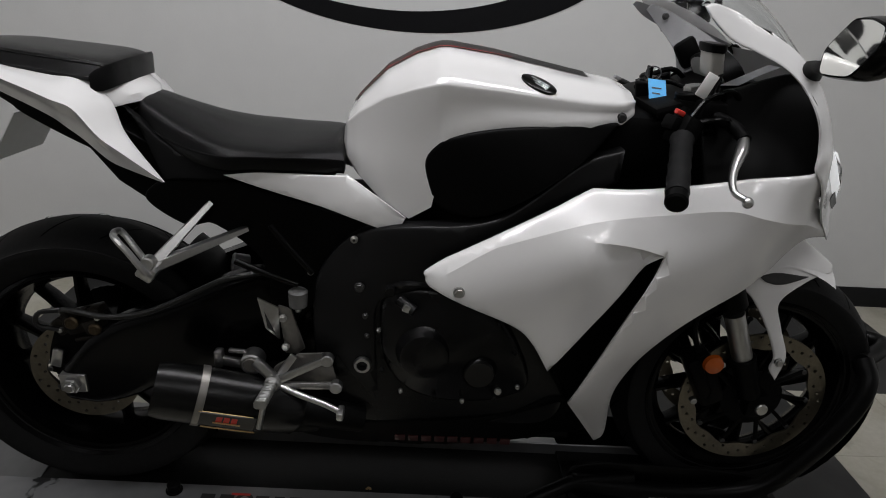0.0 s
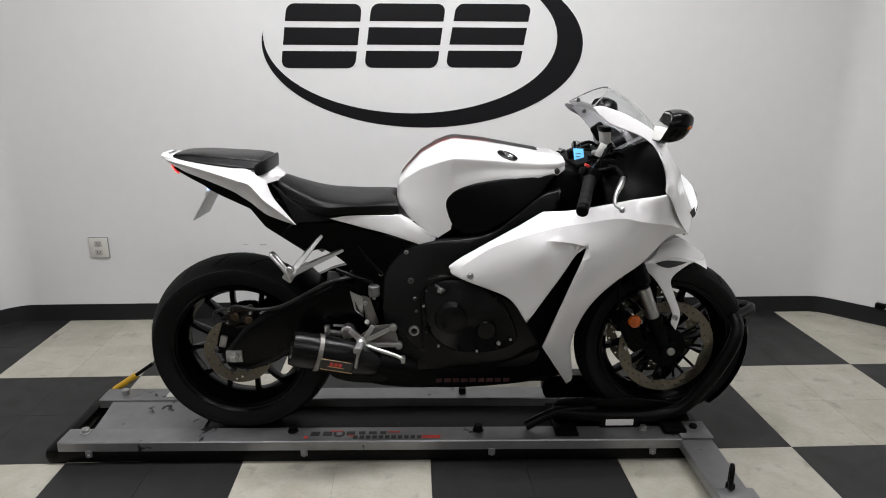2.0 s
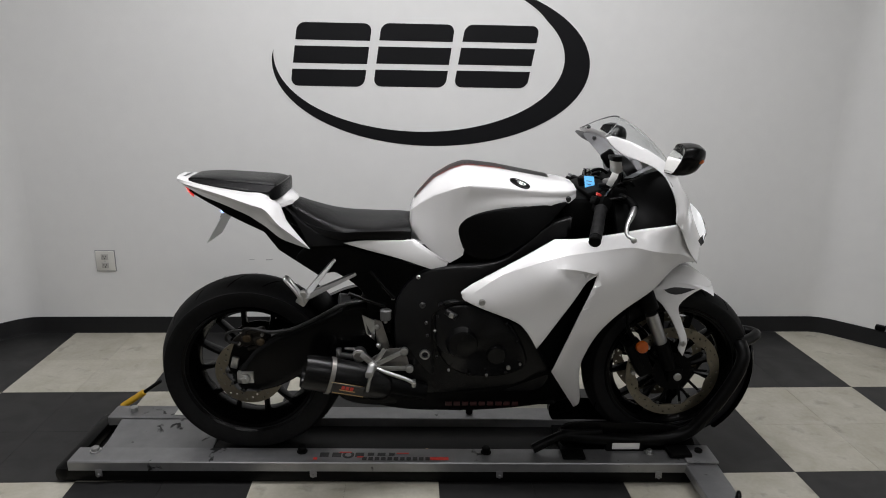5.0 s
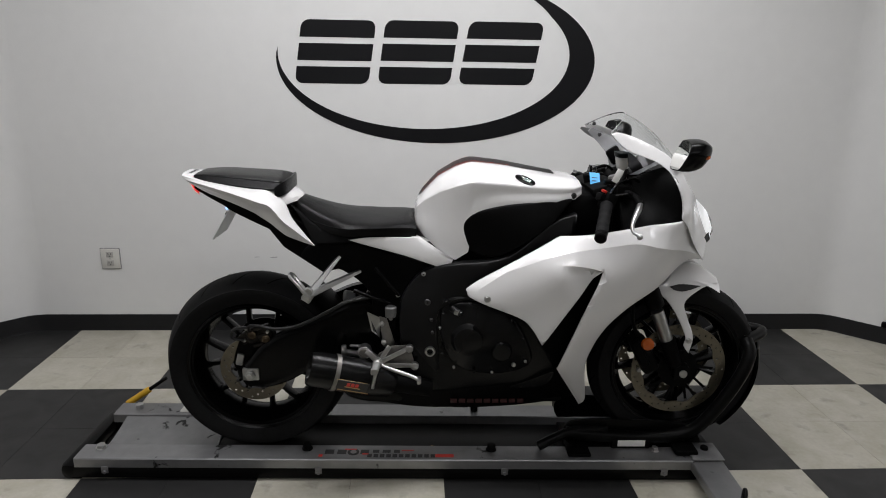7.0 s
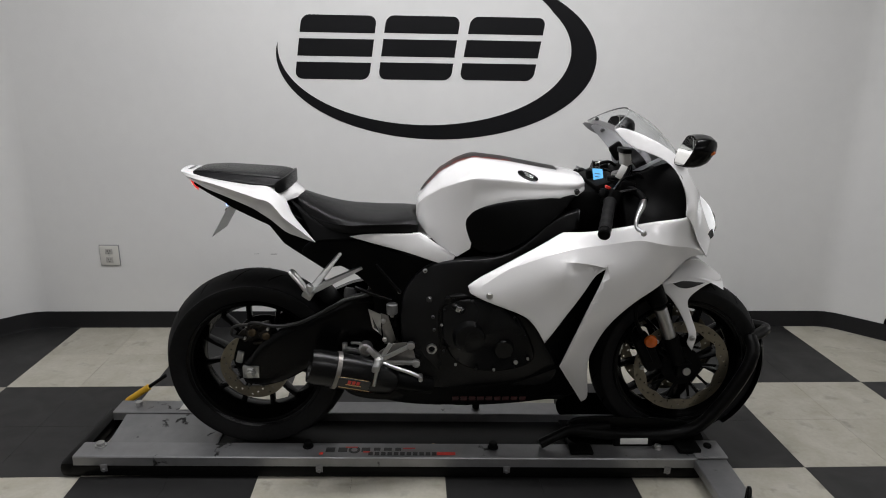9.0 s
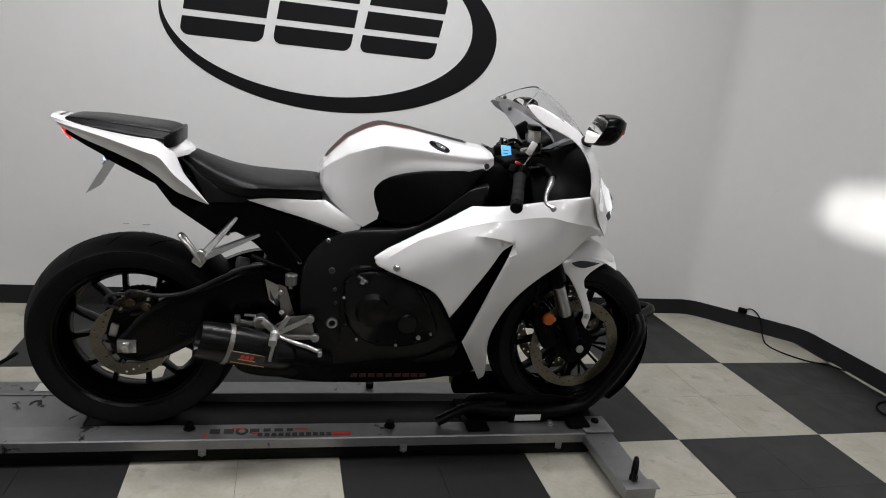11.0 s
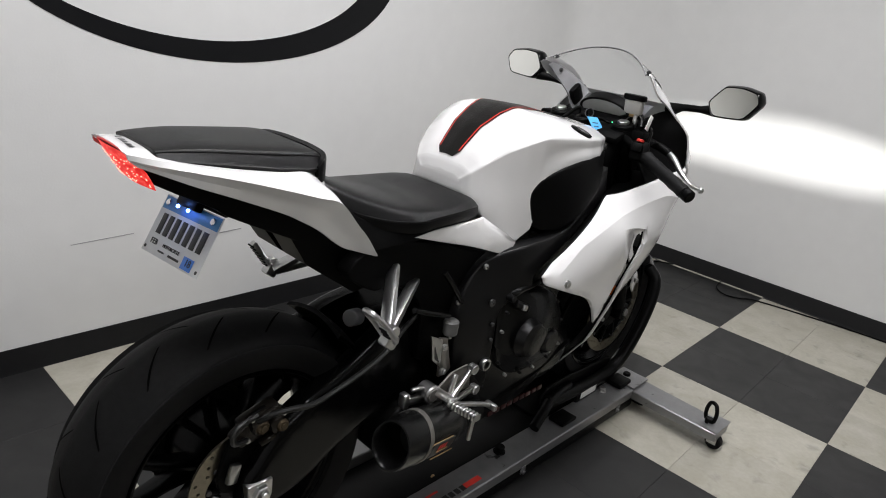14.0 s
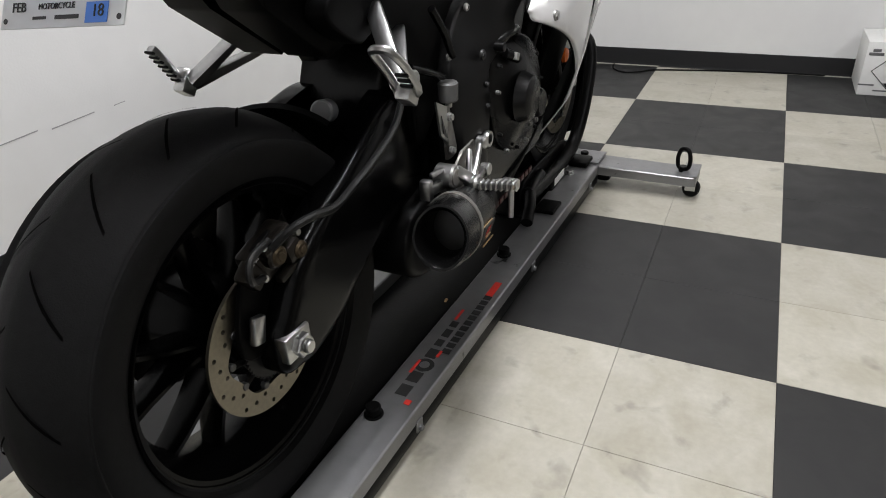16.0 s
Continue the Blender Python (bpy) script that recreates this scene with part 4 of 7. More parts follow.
for k in range(5):
    bm = bmesh.new()
    rbox(bm, (-0.166 - 0.0006 * k, 0.016 - 0.013 * k, 0.9768 - 0.0004 * k), (0.007, 0.008, 0.0008), 0, (0, 6, 0))
    bp("maker_mark", bm, M_SMOKE, parent=deck)
bm = bmesh.new()
panel(bm, O_UNDER, rbf([(-.15, .93, -.030), (-.06, .90, -.058), (.05, .85, -.075), (.2, .75, -.070), (.3, .7, -.072), (.25, .8, -.082)], -0.018), 0.070, (4, 5, 7, 8, 9), 0.03, 0.004)
panel(bm, O_UNDER, rbf([(-.15, .93, -.030), (-.06, .90, -.058), (.05, .85, -.075), (.2, .75, -.070), (.3, .7, -.072), (.25, .8, -.082)], -0.018), 0.070, (4, 5, 7, 8, 9), 0.03, 0.004, mirror=True)
bp("undertail", bm, M_BLACK, "black undertail and mudguard", sharp=45)
# rear lamp: a lens that wraps the rear under the tail
def lamp_row(u, z, w, k):
    """One row of the lens: k bulges it to the rear at the middle."""
    return [Vector((u + 0.016 * k * abs(q) ** 2, w * q, z - 0.004 * k * q * q)) for q in np.linspace(-1, 1, 21)]


bm = bmesh.new()
loft(bm, [lamp_row(-0.189, 0.971, 0.053, 0.3), lamp_row(-0.188, 0.963, 0.060, 0.9), lamp_row(-0.178, 0.946, 0.063, 1.2), lamp_row(-0.167, 0.928, 0.062, 1.1), lamp_row(-0.154, 0.914, 0.051, 0.8)], cyclic=False)
lamp = bp("tail_lamp", bm, M_TAIL, "lit red tail lamp lens", sharp=60)
random.seed(4)
bm = bmesh.new()
rr = [lamp_row(-0.188, 0.963, 0.060, 0.9), lamp_row(-0.178, 0.946, 0.063, 1.2), lamp_row(-0.167, 0.928, 0.062, 1.1), lamp_row(-0.154, 0.914, 0.051, 0.8)]
for k in range(70):
    q, s = random.uniform(-0.9, 0.9), random.uniform(0.1, 2.6)
    i = int((q + 1) * 10)
    p = rr[int(s)][i].lerp(rr[int(s) + 1][i], s - int(s))
    cyl(bm, p + Vector((-0.0003, 0, -0.0003)), p + Vector((-0.0014, 0, -0.0012)), random.uniform(0.0010, 0.0020), 0.0006, 7)
bp("diode_field", bm, M_TAILDOT, parent=lamp)["kind"] = "stuff"

# number plate, hung below the undertail and facing up to the rear
plate = new("number_plate")
plate.parent = bike
plate.matrix_basis = Matrix.Translation((-0.079, 0.0, 0.817 - ZB)) @ Matrix.Rotation(radians(-90), 4, "Z") @ Matrix.Rotation(radians(60), 4, "X") @ Matrix.Rotation(radians(4), 4, "Z")
plate["label"] = "white motorcycle number plate with blue header and sticker"
PW, PH = 0.178, 0.102
def pl(name, bm, m, label=""):
    return part(name, bm, m, plate, label)


bm = bmesh.new()
rbox(bm, (0, 0, 0), (PW, PH, 0.0016), 0.0)
pl("plate_sheet", bm, M_PLATE)
bm = bmesh.new()
rbox(bm, (0, PH / 2 - 0.013, 0.0012), (PW - 0.006, 0.022, 0.0006), 0)
pl("header_band", bm, M_PLATEBLUE, "blue header band")
for k in range(7):
    bm = bmesh.new()
    rbox(bm, (-0.064 + 0.0213 * k, 0.002, 0.0014), (0.0145, 0.036, 0.0008), 0.0003)
    rbox(bm, (-0.064 + 0.0213 * k, 0.002, 0.0019), (0.004, 0.016, 0.0002), 0)
    pl("number_bar", bm, M_INK)
bm = bmesh.new()
rbox(bm, (0.052, -0.038, 0.0014), (0.030, 0.020, 0.0006), 0)
pl("sticker", bm, mat("blue_sticker", (0.06, 0.22, 0.70), 0.4))
def flat_text(name, s, size, loc, material, parent, rot=(0, 0, 0), shear=0.0, width=None, depth=0.0004, label=""):
    cu = bpy.data.curves.new(name, "FONT")
    cu.body, cu.size, cu.align_x, cu.align_y, cu.shear, cu.extrude, cu.resolution_u = s, size, "CENTER", "CENTER", shear, depth, 4
    tmp = new("tmp", cu)
    dg = bpy.context.evaluated_depsgraph_get()
    me = bpy.data.meshes.new_from_object(tmp.evaluated_get(dg))
    bpy.data.objects.remove(tmp)
    ob = new(name, me)
    me.materials.clear()
    me.materials.append(material)
    sx = 1.0
    if width:
        xs = [v.co.x for v in me.vertices]
        sx = width / (max(xs) - min(xs))
    ob.matrix_basis = pose(*loc, *rot) @ Matrix.Diagonal((sx, 1, 1, 1))
    ob.parent = parent
    if label:
        ob["label"] = label
    return ob


flat_text("month_mark", "FEB", 0.014, (-0.062, -0.030, 0.0014), M_INK, plate)
flat_text("plate_word", "MOTORCYCLE", 0.0085, (-0.006, -0.030, 0.0014), M_INK, plate, width=0.052)
flat_text("year_mark", "18", 0.017, (0.054, -0.037, 0.0020), M_INK, plate)
bm = bmesh.new()
rbox(bm, (-0.03, -0.041, 0.0012), (0.020, 0.003, 0.0005), 0)
rbox(bm, (0.010, -0.041, 0.0012), (0.034, 0.004, 0.0005), 0)
pl("small_print", bm, M_INK)
for sx in (-1, 1):
    bm = bmesh.new()
    cyl(bm, (sx * 0.070, PH / 2 - 0.012, 0.001), (sx * 0.070, PH / 2 - 0.012, 0.006), 0.006, n=16, ch=0.001)
    pl("plate_screw", bm, M_CHROME)
    bm = bmesh.new()
    cyl(bm, (sx * 0.082, -PH / 2 + 0.008, 0.0006), (sx * 0.082, -PH / 2 + 0.008, 0.0014), 0.003, n=12)
    pl("plate_hole", bm, M_INK)
bm = bmesh.new()
rbox(bm, (0, PH / 2 + 0.004, 0.010), (0.060, 0.026, 0.016), 0.004)
rbox(bm, (0, PH / 2 + 0.012, -0.012), (0.12, 0.02, 0.03), 0.005)
pl("plate_bracket", bm, M_BLACK, "black plate bracket")
for x in (-0.018, 0.014):
    bm = bmesh.new()
    bmesh.ops.create_uvsphere(bm, u_segments=10, v_segments=6, radius=0.0032, matrix=Matrix.Translation((x, PH / 2 - 0.012, 0.017)))
    pl("plate_diode", bm, M_PLATELED, "lit blue-white plate diode")

pd = bpy.data.lights.new("plate_light", "POINT")
pd.energy, pd.color, pd.shadow_soft_size = 0.035, (0.10, 0.28, 1.0), 0.004
po = new("plate_light", pd)
po.parent = plate
po.location = (-0.004, PH / 2 - 0.004, 0.030)

# seat side, white side covers, cover under the tank, frame, subframe
for mirror in (False, True):
    bm = bmesh.new()
    panel(bm, O_SEATSIDE, rbf([(0.13, .90, -.080), (.165, .86, -.098), (.21, .78, -.136), (.31, .79, -.141), (.5, .80, -.118), (.51, .83, -.100), (.48, .85, -.112), (.25, .84, -.108), (.35, .82, -.136)]), 0.01, (0, 2, 5, 6), 0.02, 0.004, mirror=mirror)
    bp("seat_side_trim", bm, M_BLACK, "black side trim below the seat")
    bm = bmesh.new()
    panel(bm, O_SIDE, rbf([(.31, .80, -.142), (.38, .806, -.147), (.5, .805, -.138), (.526, .806, -.135), (.63, .741, -.156), (.593, .714, -.152), (.483, .75, -.147), (.54, .77, -.147)]), 0.005, (0, 3, 4, 6), 0.018, 0.002, mirror=mirror)
    bp("side_cover", bm, M_WHITE, "white side cover below the tank")
    bm = bmesh.new()
    panel(bm, O_AIR, rbf([(.665, .847, -.140), (.71, .886, -.152), (.79, .91, -.158), (.956, .925, -.125), (.981, .922, -.12), (.91, .857, -.165), (.78, .77, -.172), (.68, .775, -.142), (.78, .85, -.170)], -0.017), 0.008, (5, 9), 0.02, 0.006, mirror=mirror)
    bp("air_duct_cover", bm, M_BLACK, "black cover panel below the tank")
    bm = bmesh.new()
    panel(bm, O_FRAME, rbf([(.99, .86, -.135), (.91, .83, -.155), (.78, .745, -.172), (.63, .70, -.160), (.547, .70, -.125), (.5, .66, -.122), (.468, .6, -.128), (.47, .5, -.135), (.5, .33, -.13), (.58, .33, -.14), (.58, .5, -.155), (.53, .5, -.150), (.52, .6, -.140), (.6, .62, -.155), (.68, .64, -.17)], -0.02), 0.03, (0, 18), 0.02, 0.006, mirror=mirror)
    bp("frame_spar", bm, M_FRAME, "graphite twin-spar aluminium frame")
    bm = bmesh.new()
    panel(bm, O_SUB, -0.088 if mirror else -0.124, 0.03, (), 0.03, 0.005, mirror=mirror)
    bp("subframe_cover", bm, M_BLACK, "black subframe cover")
    bm = bmesh.new()
    panel(bm, O_ARM, rbf([(-.02, .35, -.122), (.08, .42, -.120), (.2, .49, -.115), (.3, .55, -.105), (.46, .5, -.09), (.3, .47, -.112), (.46, .42, -.09), (.37, .6, -.09)], -0.012), 0.032, (), 0.018, 0.020, mirror=mirror)
    bp("swingarm", bm, M_BLACKGLOSS, "black swingarm")
bm = bmesh.new()
panel(bm, [(0.36, 0.45), (0.36, 0.60), (0.46, 0.72), (0.62, 0.74), (0.70, 0.80), (0.98, 0.90), (1.12, 0.92), (1.10, 0.70), (1.02, 0.52), (0.94, 0.36), (0.60, 0.30), (0.46, 0.32)], -0.075, 0.15, (), 0.04, 0.01)
bp("engine_block", bm, M_ENGINE, "dark engine and airbox body")
for p, r, m in (((0.541, -0.152, 0.694), 0.0055, M_BOLT), ((0.464, -0.152, 0.626), 0.0050, M_BOLT), ((0.554, -0.176, 0.612), 0.0075, M_GREYSTEEL), ((0.566, -0.178, 0.556), 0.0045, M_GREYSTEEL), ((0.570, -0.178, 0.515), 0.0040, M_GREYSTEEL)):
    bolt("frame_bolt", p, r, h=0.003, material=m)
    bm = bmesh.new()
    cyl(bm, (p[0], p[1] - 0.0025, p[2]), (p[0], p[1] - 0.0036, p[2]), r * 0.5, n=6)
    bp("bolt_socket", bm, M_INK)
for a, b in (((0.395, -0.158, 0.715), (0.468, -0.156, 0.628)), ((0.330, -0.150, 0.640), (0.440, -0.150, 0.600))):
    bm = bmesh.new()
    tube(bm, [a, tuple(0.5 * (p + q) + d for p, q, d in zip(a, b, (0, -0.004, 0))), b], 0.0065, 10)
    bp("subframe_stay", bm, M_BLACKGLOSS, "black subframe stay")
bm = bmesh.new()
lathe(bm, [(0.010, -0.006), (0.015, -0.006), (0.017, 0.0), (0.015, 0.006), (0.010, 0.006)], (0.563, -0.178, 0.453), 28)
bp("swingarm_pivot", bm, M_ALU, "silver swingarm pivot nut")

# engine covers
bm = bmesh.new()
panel(bm, O_ENGINE, -0.165, 0.08, (), 0.03, 0.012)
bp("crankcase", bm, M_ENGINE, "black engine crankcase")
bm = bmesh.new()
panel(bm, O_CLUTCH, rbf([(.60, .52, -.178), (.65, .62, -.178), (.70, .50, -.222), (.80, .58, -.188), (.87, .43, -.178), (.74, .39, -.180), (.64, .42, -.182)]), 0.03, (), 0.02, 0.010)
cover = bp("clutch_cover", bm, M_ENGINE, "black clutch cover", sharp=60)
bm = bmesh.new()
lathe(bm, [(0.0, -0.231), (0.036, -0.231), (0.043, -0.228), (0.047, -0.216), (0.052, -0.206), (0.0, -0.19)], (0.676, 0, 0.505), 40, closed=False)
bp("clutch_cap", bm, M_ENGINE, parent=cover)
bm = bmesh.new()
lathe(bm, [(0.0, -0.216), (0.026, -0.216), (0.030, -0.212), (0.033, -0.200), (0.034, -0.190), (0.0, -0.185)], (0.780, 0, 0.465), 32, closed=False)
bp("pulse_cap", bm, M_ENGINE, parent=cover)
for p in ((0.600, 0.45), (0.637, 0.405), (0.70, 0.390), (0.755, 0.388), (0.815, 0.398), (0.858, 0.425), (0.845, 0.50), (0.81, 0.56), (0.592, 0.535), (0.60, 0.582)):
    bolt("cover_bolt", (p[0], -0.188, p[1]), 0.0034, cover, material=M_BOLT if p[0] in (0.637, 0.755, 0.858, 0.592) else M_FRAME)
bolt("drain_bolt", (0.822, -0.186, 0.412), 0.0055, cover)
bm = bmesh.new()
tube(bm, [(0.60, -0.165, 0.612), (0.64, -0.185, 0.628), (0.70, -0.180, 0.628), (0.74, -0.170, 0.625)], 0.007, 8)
cyl(bm, (0.625, -0.19, 0.60), (0.655, -0.205, 0.585), 0.010, n=12, ch=0.001)
cyl(bm, (0.61, -0.17, 0.615), (0.61, -0.195, 0.615), 0.009, n=12, ch=0.001)
bp("clutch_arm", bm, M_ENGINE, "clutch lever and cable fitting")
bm = bmesh.new()
rbox(bm, (0.640, -0.206, 0.592), (0.014, 0.010, 0.014), 0.002, (0, 20, 0))
bp("cable_clip", bm, M_ALU)

# fairings
cowl_0, nose_f = rbf(S_COWL), rbf(S_NOSE)
COWL_FOLD = [(0.700, 0.676), (0.763, 0.719), (0.806, 0.740), (0.931, 0.783), (1.052, 0.804), (1.145, 0.820), (1.205, 0.812), (1.298, 0.792), (1.360, 0.768)]
SCOOP = [(0.935, 0.757), (0.975, 0.755), (1.015, 0.750), (1.048, 0.743)]
FOLD_LINE = [(p.x, p.y) for p in spline([(*p, 0) for p in COWL_FOLD], 8)]


def cowl_f(u, z):
    """The side fairing: its upper band folded inwards, a scoop pressed in above the air outlet."""
    v = cowl_0(u, z) + 0.62 * max(0.0, z - float(np.interp(u, [p[0] for p in FOLD_LINE], [p[1] for p in FOLD_LINE])))
    top = float(np.interp(u, [p[0] for p in SCOOP], [p[1] for p in SCOOP]))
    along = min(1.0, max(0.0, (u - 0.935) / 0.10))
    lean = u - (0.906 + (z - 0.506) * 0.66)          # ahead of or behind the outlet's middle line
    if lean < 0.0 and 0.0 < top - z < 0.13:
        v += 0.025 * along * min(1.0, -lean / 0.010) * min(1.0, (top - z) / 0.012) * (1 - max(0.0, (top - z - 0.05) / 0.08))
    return v


for mirror in (False, True):
    bm = bmesh.new()
    panel(bm, O_COWL, cowl_f, 0.004, (4, 7, 9, 17, 18, 20, 23), 0.016, 0.005, mirror=mirror, fold=(COWL_FOLD, SCOOP))
    bp("side_cowl", bm, M_WHITE, "white side fairing", sharp=50)
    bm = bmesh.new()
    panel(bm, O_COWL, lambda u, z: cowl_f(u, z) + 0.0095, 0.002, (4, 7, 9, 17, 18, 20, 23), 0.03, 0.002, mirror=mirror)
    bp("cowl_lining", bm, M_BLACK, "black inner lining of the fairing")
    bm = bmesh.new()
    panel(bm, O_NOSE, nose_f, 0.004, (0, 12, 14), 0.014, 0.004, mirror=mirror)
    bp("nose_cowl", bm, M_WHITE, "white nose fairing", sharp=50)
    if mirror:
        bm = bmesh.new()
        panel(bm, [(1.06, 1.108), (1.086, 1.109), (1.264, 1.046), (1.257, 1.018), (1.151, 1.058), (1.09, 1.085)], lambda u, z: nose_f(u, z) + 0.009, 0.003, (0, 2, 3), 0.02, 0.003, mirror=True)
        bp("inner_cowl", bm, M_GREY, "grey inner edge of the screen mount")
        bm = bmesh.new()
        panel(bm, [(1.085, 1.100), (1.112, 1.106), (1.250, 1.035), (1.285, 0.985), (1.255, 0.955), (1.205, 0.970), (1.155, 0.985), (1.142, 1.030), (1.106, 1.076)], rbf([(1.085, 1.10, -.160), (1.11, 1.10, -.146), (1.25, 1.03, -.112), (1.28, .985, -.10), (1.2, .98, -.092), (1.15, 1.0, -.105), (1.10, 1.07, -.150)]), 0.004, (0, 3), 0.018, 0.003, mirror=True)
        bp("cockpit_lobe", bm, M_LOBE, "grey inner fairing lobe with a screw")
        bolt("lobe_screw", (1.121, 0.138, 1.090), 0.006, None, (0, -1, 0.2), material=M_INK)
        bm = bmesh.new()
        rbox(bm, (1.165, 0.098, 1.028), (0.045, 0.02, 0.055), 0.010, (0, -35, 0))
        bp("lobe_bracket", bm, M_BLACK, "black bracket behind the screen")
    bm = bmesh.new()
    panel(bm, O_COCK, rbf([(1.116, .84, -.205), (1.12, .94, -.135), (1.158, .99, -.122), (1.181, .998, -.126), (1.244, 1.025, -.160), (1.262, .98, -.210), (1.272, .93, -.220), (1.284, .88, -.226), (1.2, .87, -.220), (1.2, .93, -.165)]), 0.004, (0, 8), 0.02, 0.004, mirror=mirror)
    bp("cockpit_panel", bm, M_BLACK, "black cockpit inner panel")
    bm = bmesh.new()
    panel(bm, [(0.90, 0.50), (0.95, 0.62), (1.05, 0.74), (1.12, 0.72), (1.06, 0.56), (0.99, 0.38), (0.90, 0.38)], rbf([(.90, .50, -.17), (.95, .62, -.19), (1.05, .74, -.20), (1.12, .72, -.20), (1.06, .56, -.19), (.99, .38, -.15), (.90, .40, -.15)]), 0.01, (), 0.03, 0.004, mirror=mirror)
    bp("radiator_side", bm, M_BLACK, "black radiator shroud in the air outlet")
for s in (-1, 1):
    bm = bmesh.new()
    edge = [(0.80, 0.742), (0.92, 0.802), (1.04, 0.815), (1.18, 0.846), (1.285, 0.862), (1.33, 0.81)]
    shell(bm, [[(u, -s * (abs(cowl_f(u, z)) - 0.012), z - 0.004) for u, z in edge], [(u, -s * 0.13, z - 0.02) for u, z in edge], [(u, -s * 0.06, z - 0.03) for u, z in edge]], 0.003)
    bp("fairing_liner", bm, M_BLACK, "black inner fairing liner")
bolt("cowl_bolt", (0.726, -0.254, 0.652), 0.008)
bolt("duct_bolt", (0.948, -0.165, 0.535), 0.006)
bolt("duct_bolt", (0.962, -0.165, 0.560), 0.006)
bm = bmesh.new()
panel(bm, O_BELLY, rbf([(.38, .29, -.13), (.48, .28, -.15), (.73, .28, -.155), (1.03, .26, -.085), (.95, .38, -.165), (.65, .31, -.165)]), 0.02, (), 0.03, 0.008)
belly = bp("belly_pan", bm, M_BLACK, "black belly pan")
bm = bmesh.new()
panel(bm, O_BELLY, rbf([(.38, .29, -.13), (.48, .28, -.15), (.73, .28, -.155), (1.03, .26, -.085), (.95, .38, -.165), (.65, .31, -.165)]), 0.02, (), 0.03, 0.008, mirror=True)
bp("belly_pan", bm, M_BLACK, "black belly pan")
bm = bmesh.new()
rbox(bm, (0.70, 0, 0.246), (0.60, 0.20, 0.02), 0.008)
bp("belly_floor", bm, M_BLACK)
for k in range(9):
    bm = bmesh.new()
    rbox(bm, (0.640 + 0.0265 * k, -0.1655, 0.278), (0.020, 0.003, 0.013), 0.0005, (0, 0, 0))
    bp("red_mark", bm, M_DARKRED, parent=belly)
# nose front, headlamp and its beam
bm = bmesh.new()
rows = []
for z, u, w in [(0.735, 1.400, 0.12), (0.755, 1.425, 0.09), (0.775, 1.446, 0.055), (0.81, 1.462, 0.046), (0.85, 1.448, 0.055), (0.885, 1.420, 0.070), (0.93, 1.364, 0.108), (0.975, 1.320, 0.158), (1.02, 1.296, 0.148), (1.042, 1.276, 0.145)]:
    rows.append([Vector((u + 0.012 * (1 - q * q) - 0.010, w * q, z)) for q in np.linspace(-1, 1, 9)])
loft(bm, [r for r in rows[:3]], cyclic=False), loft(bm, rows[5:], cyclic=False)
bp("nose_front", bm, M_WHITE, "white front of the nose fairing")
bm = bmesh.new()
loft(bm, [[p + Vector((0.004, 0, 0)) for p in r] for r in rows[2:6]], cyclic=False)
ob = bp("headlamp_lens", bm, M_LENS, "clear headlamp lens")
ob.visible_shadow = False
for sg in (-1, 1):
    bm = bmesh.new()
    panel(bm, [(1.365, 0.925), (1.428, 0.876), (1.450, 0.822), (1.436, 0.790), (1.412, 0.83), (1.385, 0.880)], lambda u, z: nose_f(u, z) - 0.001, 0.003, (0, 2, 3), 0.015, 0.001, mirror=sg > 0)
    bp("headlamp_side", bm, M_HEAD, "lit headlamp side lens")
for s in (-1, 1):
    bm = bmesh.new()
    panel(bm, [(1.412, 0.800), (1.436, 0.812), (1.440, 0.790), (1.424, 0.783)], lambda u, z: nose_f(u, z) - 0.002, 0.003, (0, 1, 2, 3), 0.012, 0.001, mirror=s > 0)
    bp("headlamp_recess", bm, M_BLACKGLOSS)
# unseen plate added ahead of the spot: its flat rounded slot shapes the low beam
bm = bmesh.new()
BEAM = [(2.24, 0.64), (2.26, 0.74), (2.22, 0.83), (2.05, 0.865), (1.75, 0.89), (1.40, 0.90), (1.10, 0.87), (0.85, 0.832), (0.55, 0.803), (0.25, 0.790), (0.50, 0.778), (0.75, 0.732), (0.92, 0.688), (1.20, 0.655), (1.50, 0.64), (1.85, 0.63), (2.12, 0.615)]   # what it lights on the wall, y and z
slot, rim = [], []
for y, z in BEAM:
    c, q = (y - 1.42), (z - 0.76)
    slot.append(Vector((1.405, (y - 1.50) / 84.75, 0.833 + (z - 0.833) / 84.75)))
    k = 1 / math.hypot(c, 4 * q)
    rim.append(Vector((1.405, 0.055 * c * k, 0.831 + 0.045 * 4 * q * k)))
loft(bm, [slot, rim, [p + Vector((-0.002, 0, 0)) for p in rim], [p + Vector((-0.002, 0, 0)) for p in slot], slot], caps=False)
rbox(bm, (1.365, 0, 0.83), (0.004, 0.09, 0.10), 0)
bp("beam_mask", bm, M_STEELBLK, "unseen slotted plate added to shape the headlamp beam")
sp = bpy.data.lights.new("headlamp_beam", "SPOT")
sp.energy, sp.spot_size, sp.spot_blend, sp.color, sp.shadow_soft_size = HEAD_POWER, radians(86), 0.8, (1.0, 0.985, 0.96), 0.0008
so = new("headlamp_beam", sp)
so.matrix_world = look((XR + 1.385, YC - 0.022, 0.833), (XR + 3.0, YC - 0.14, 0.760))

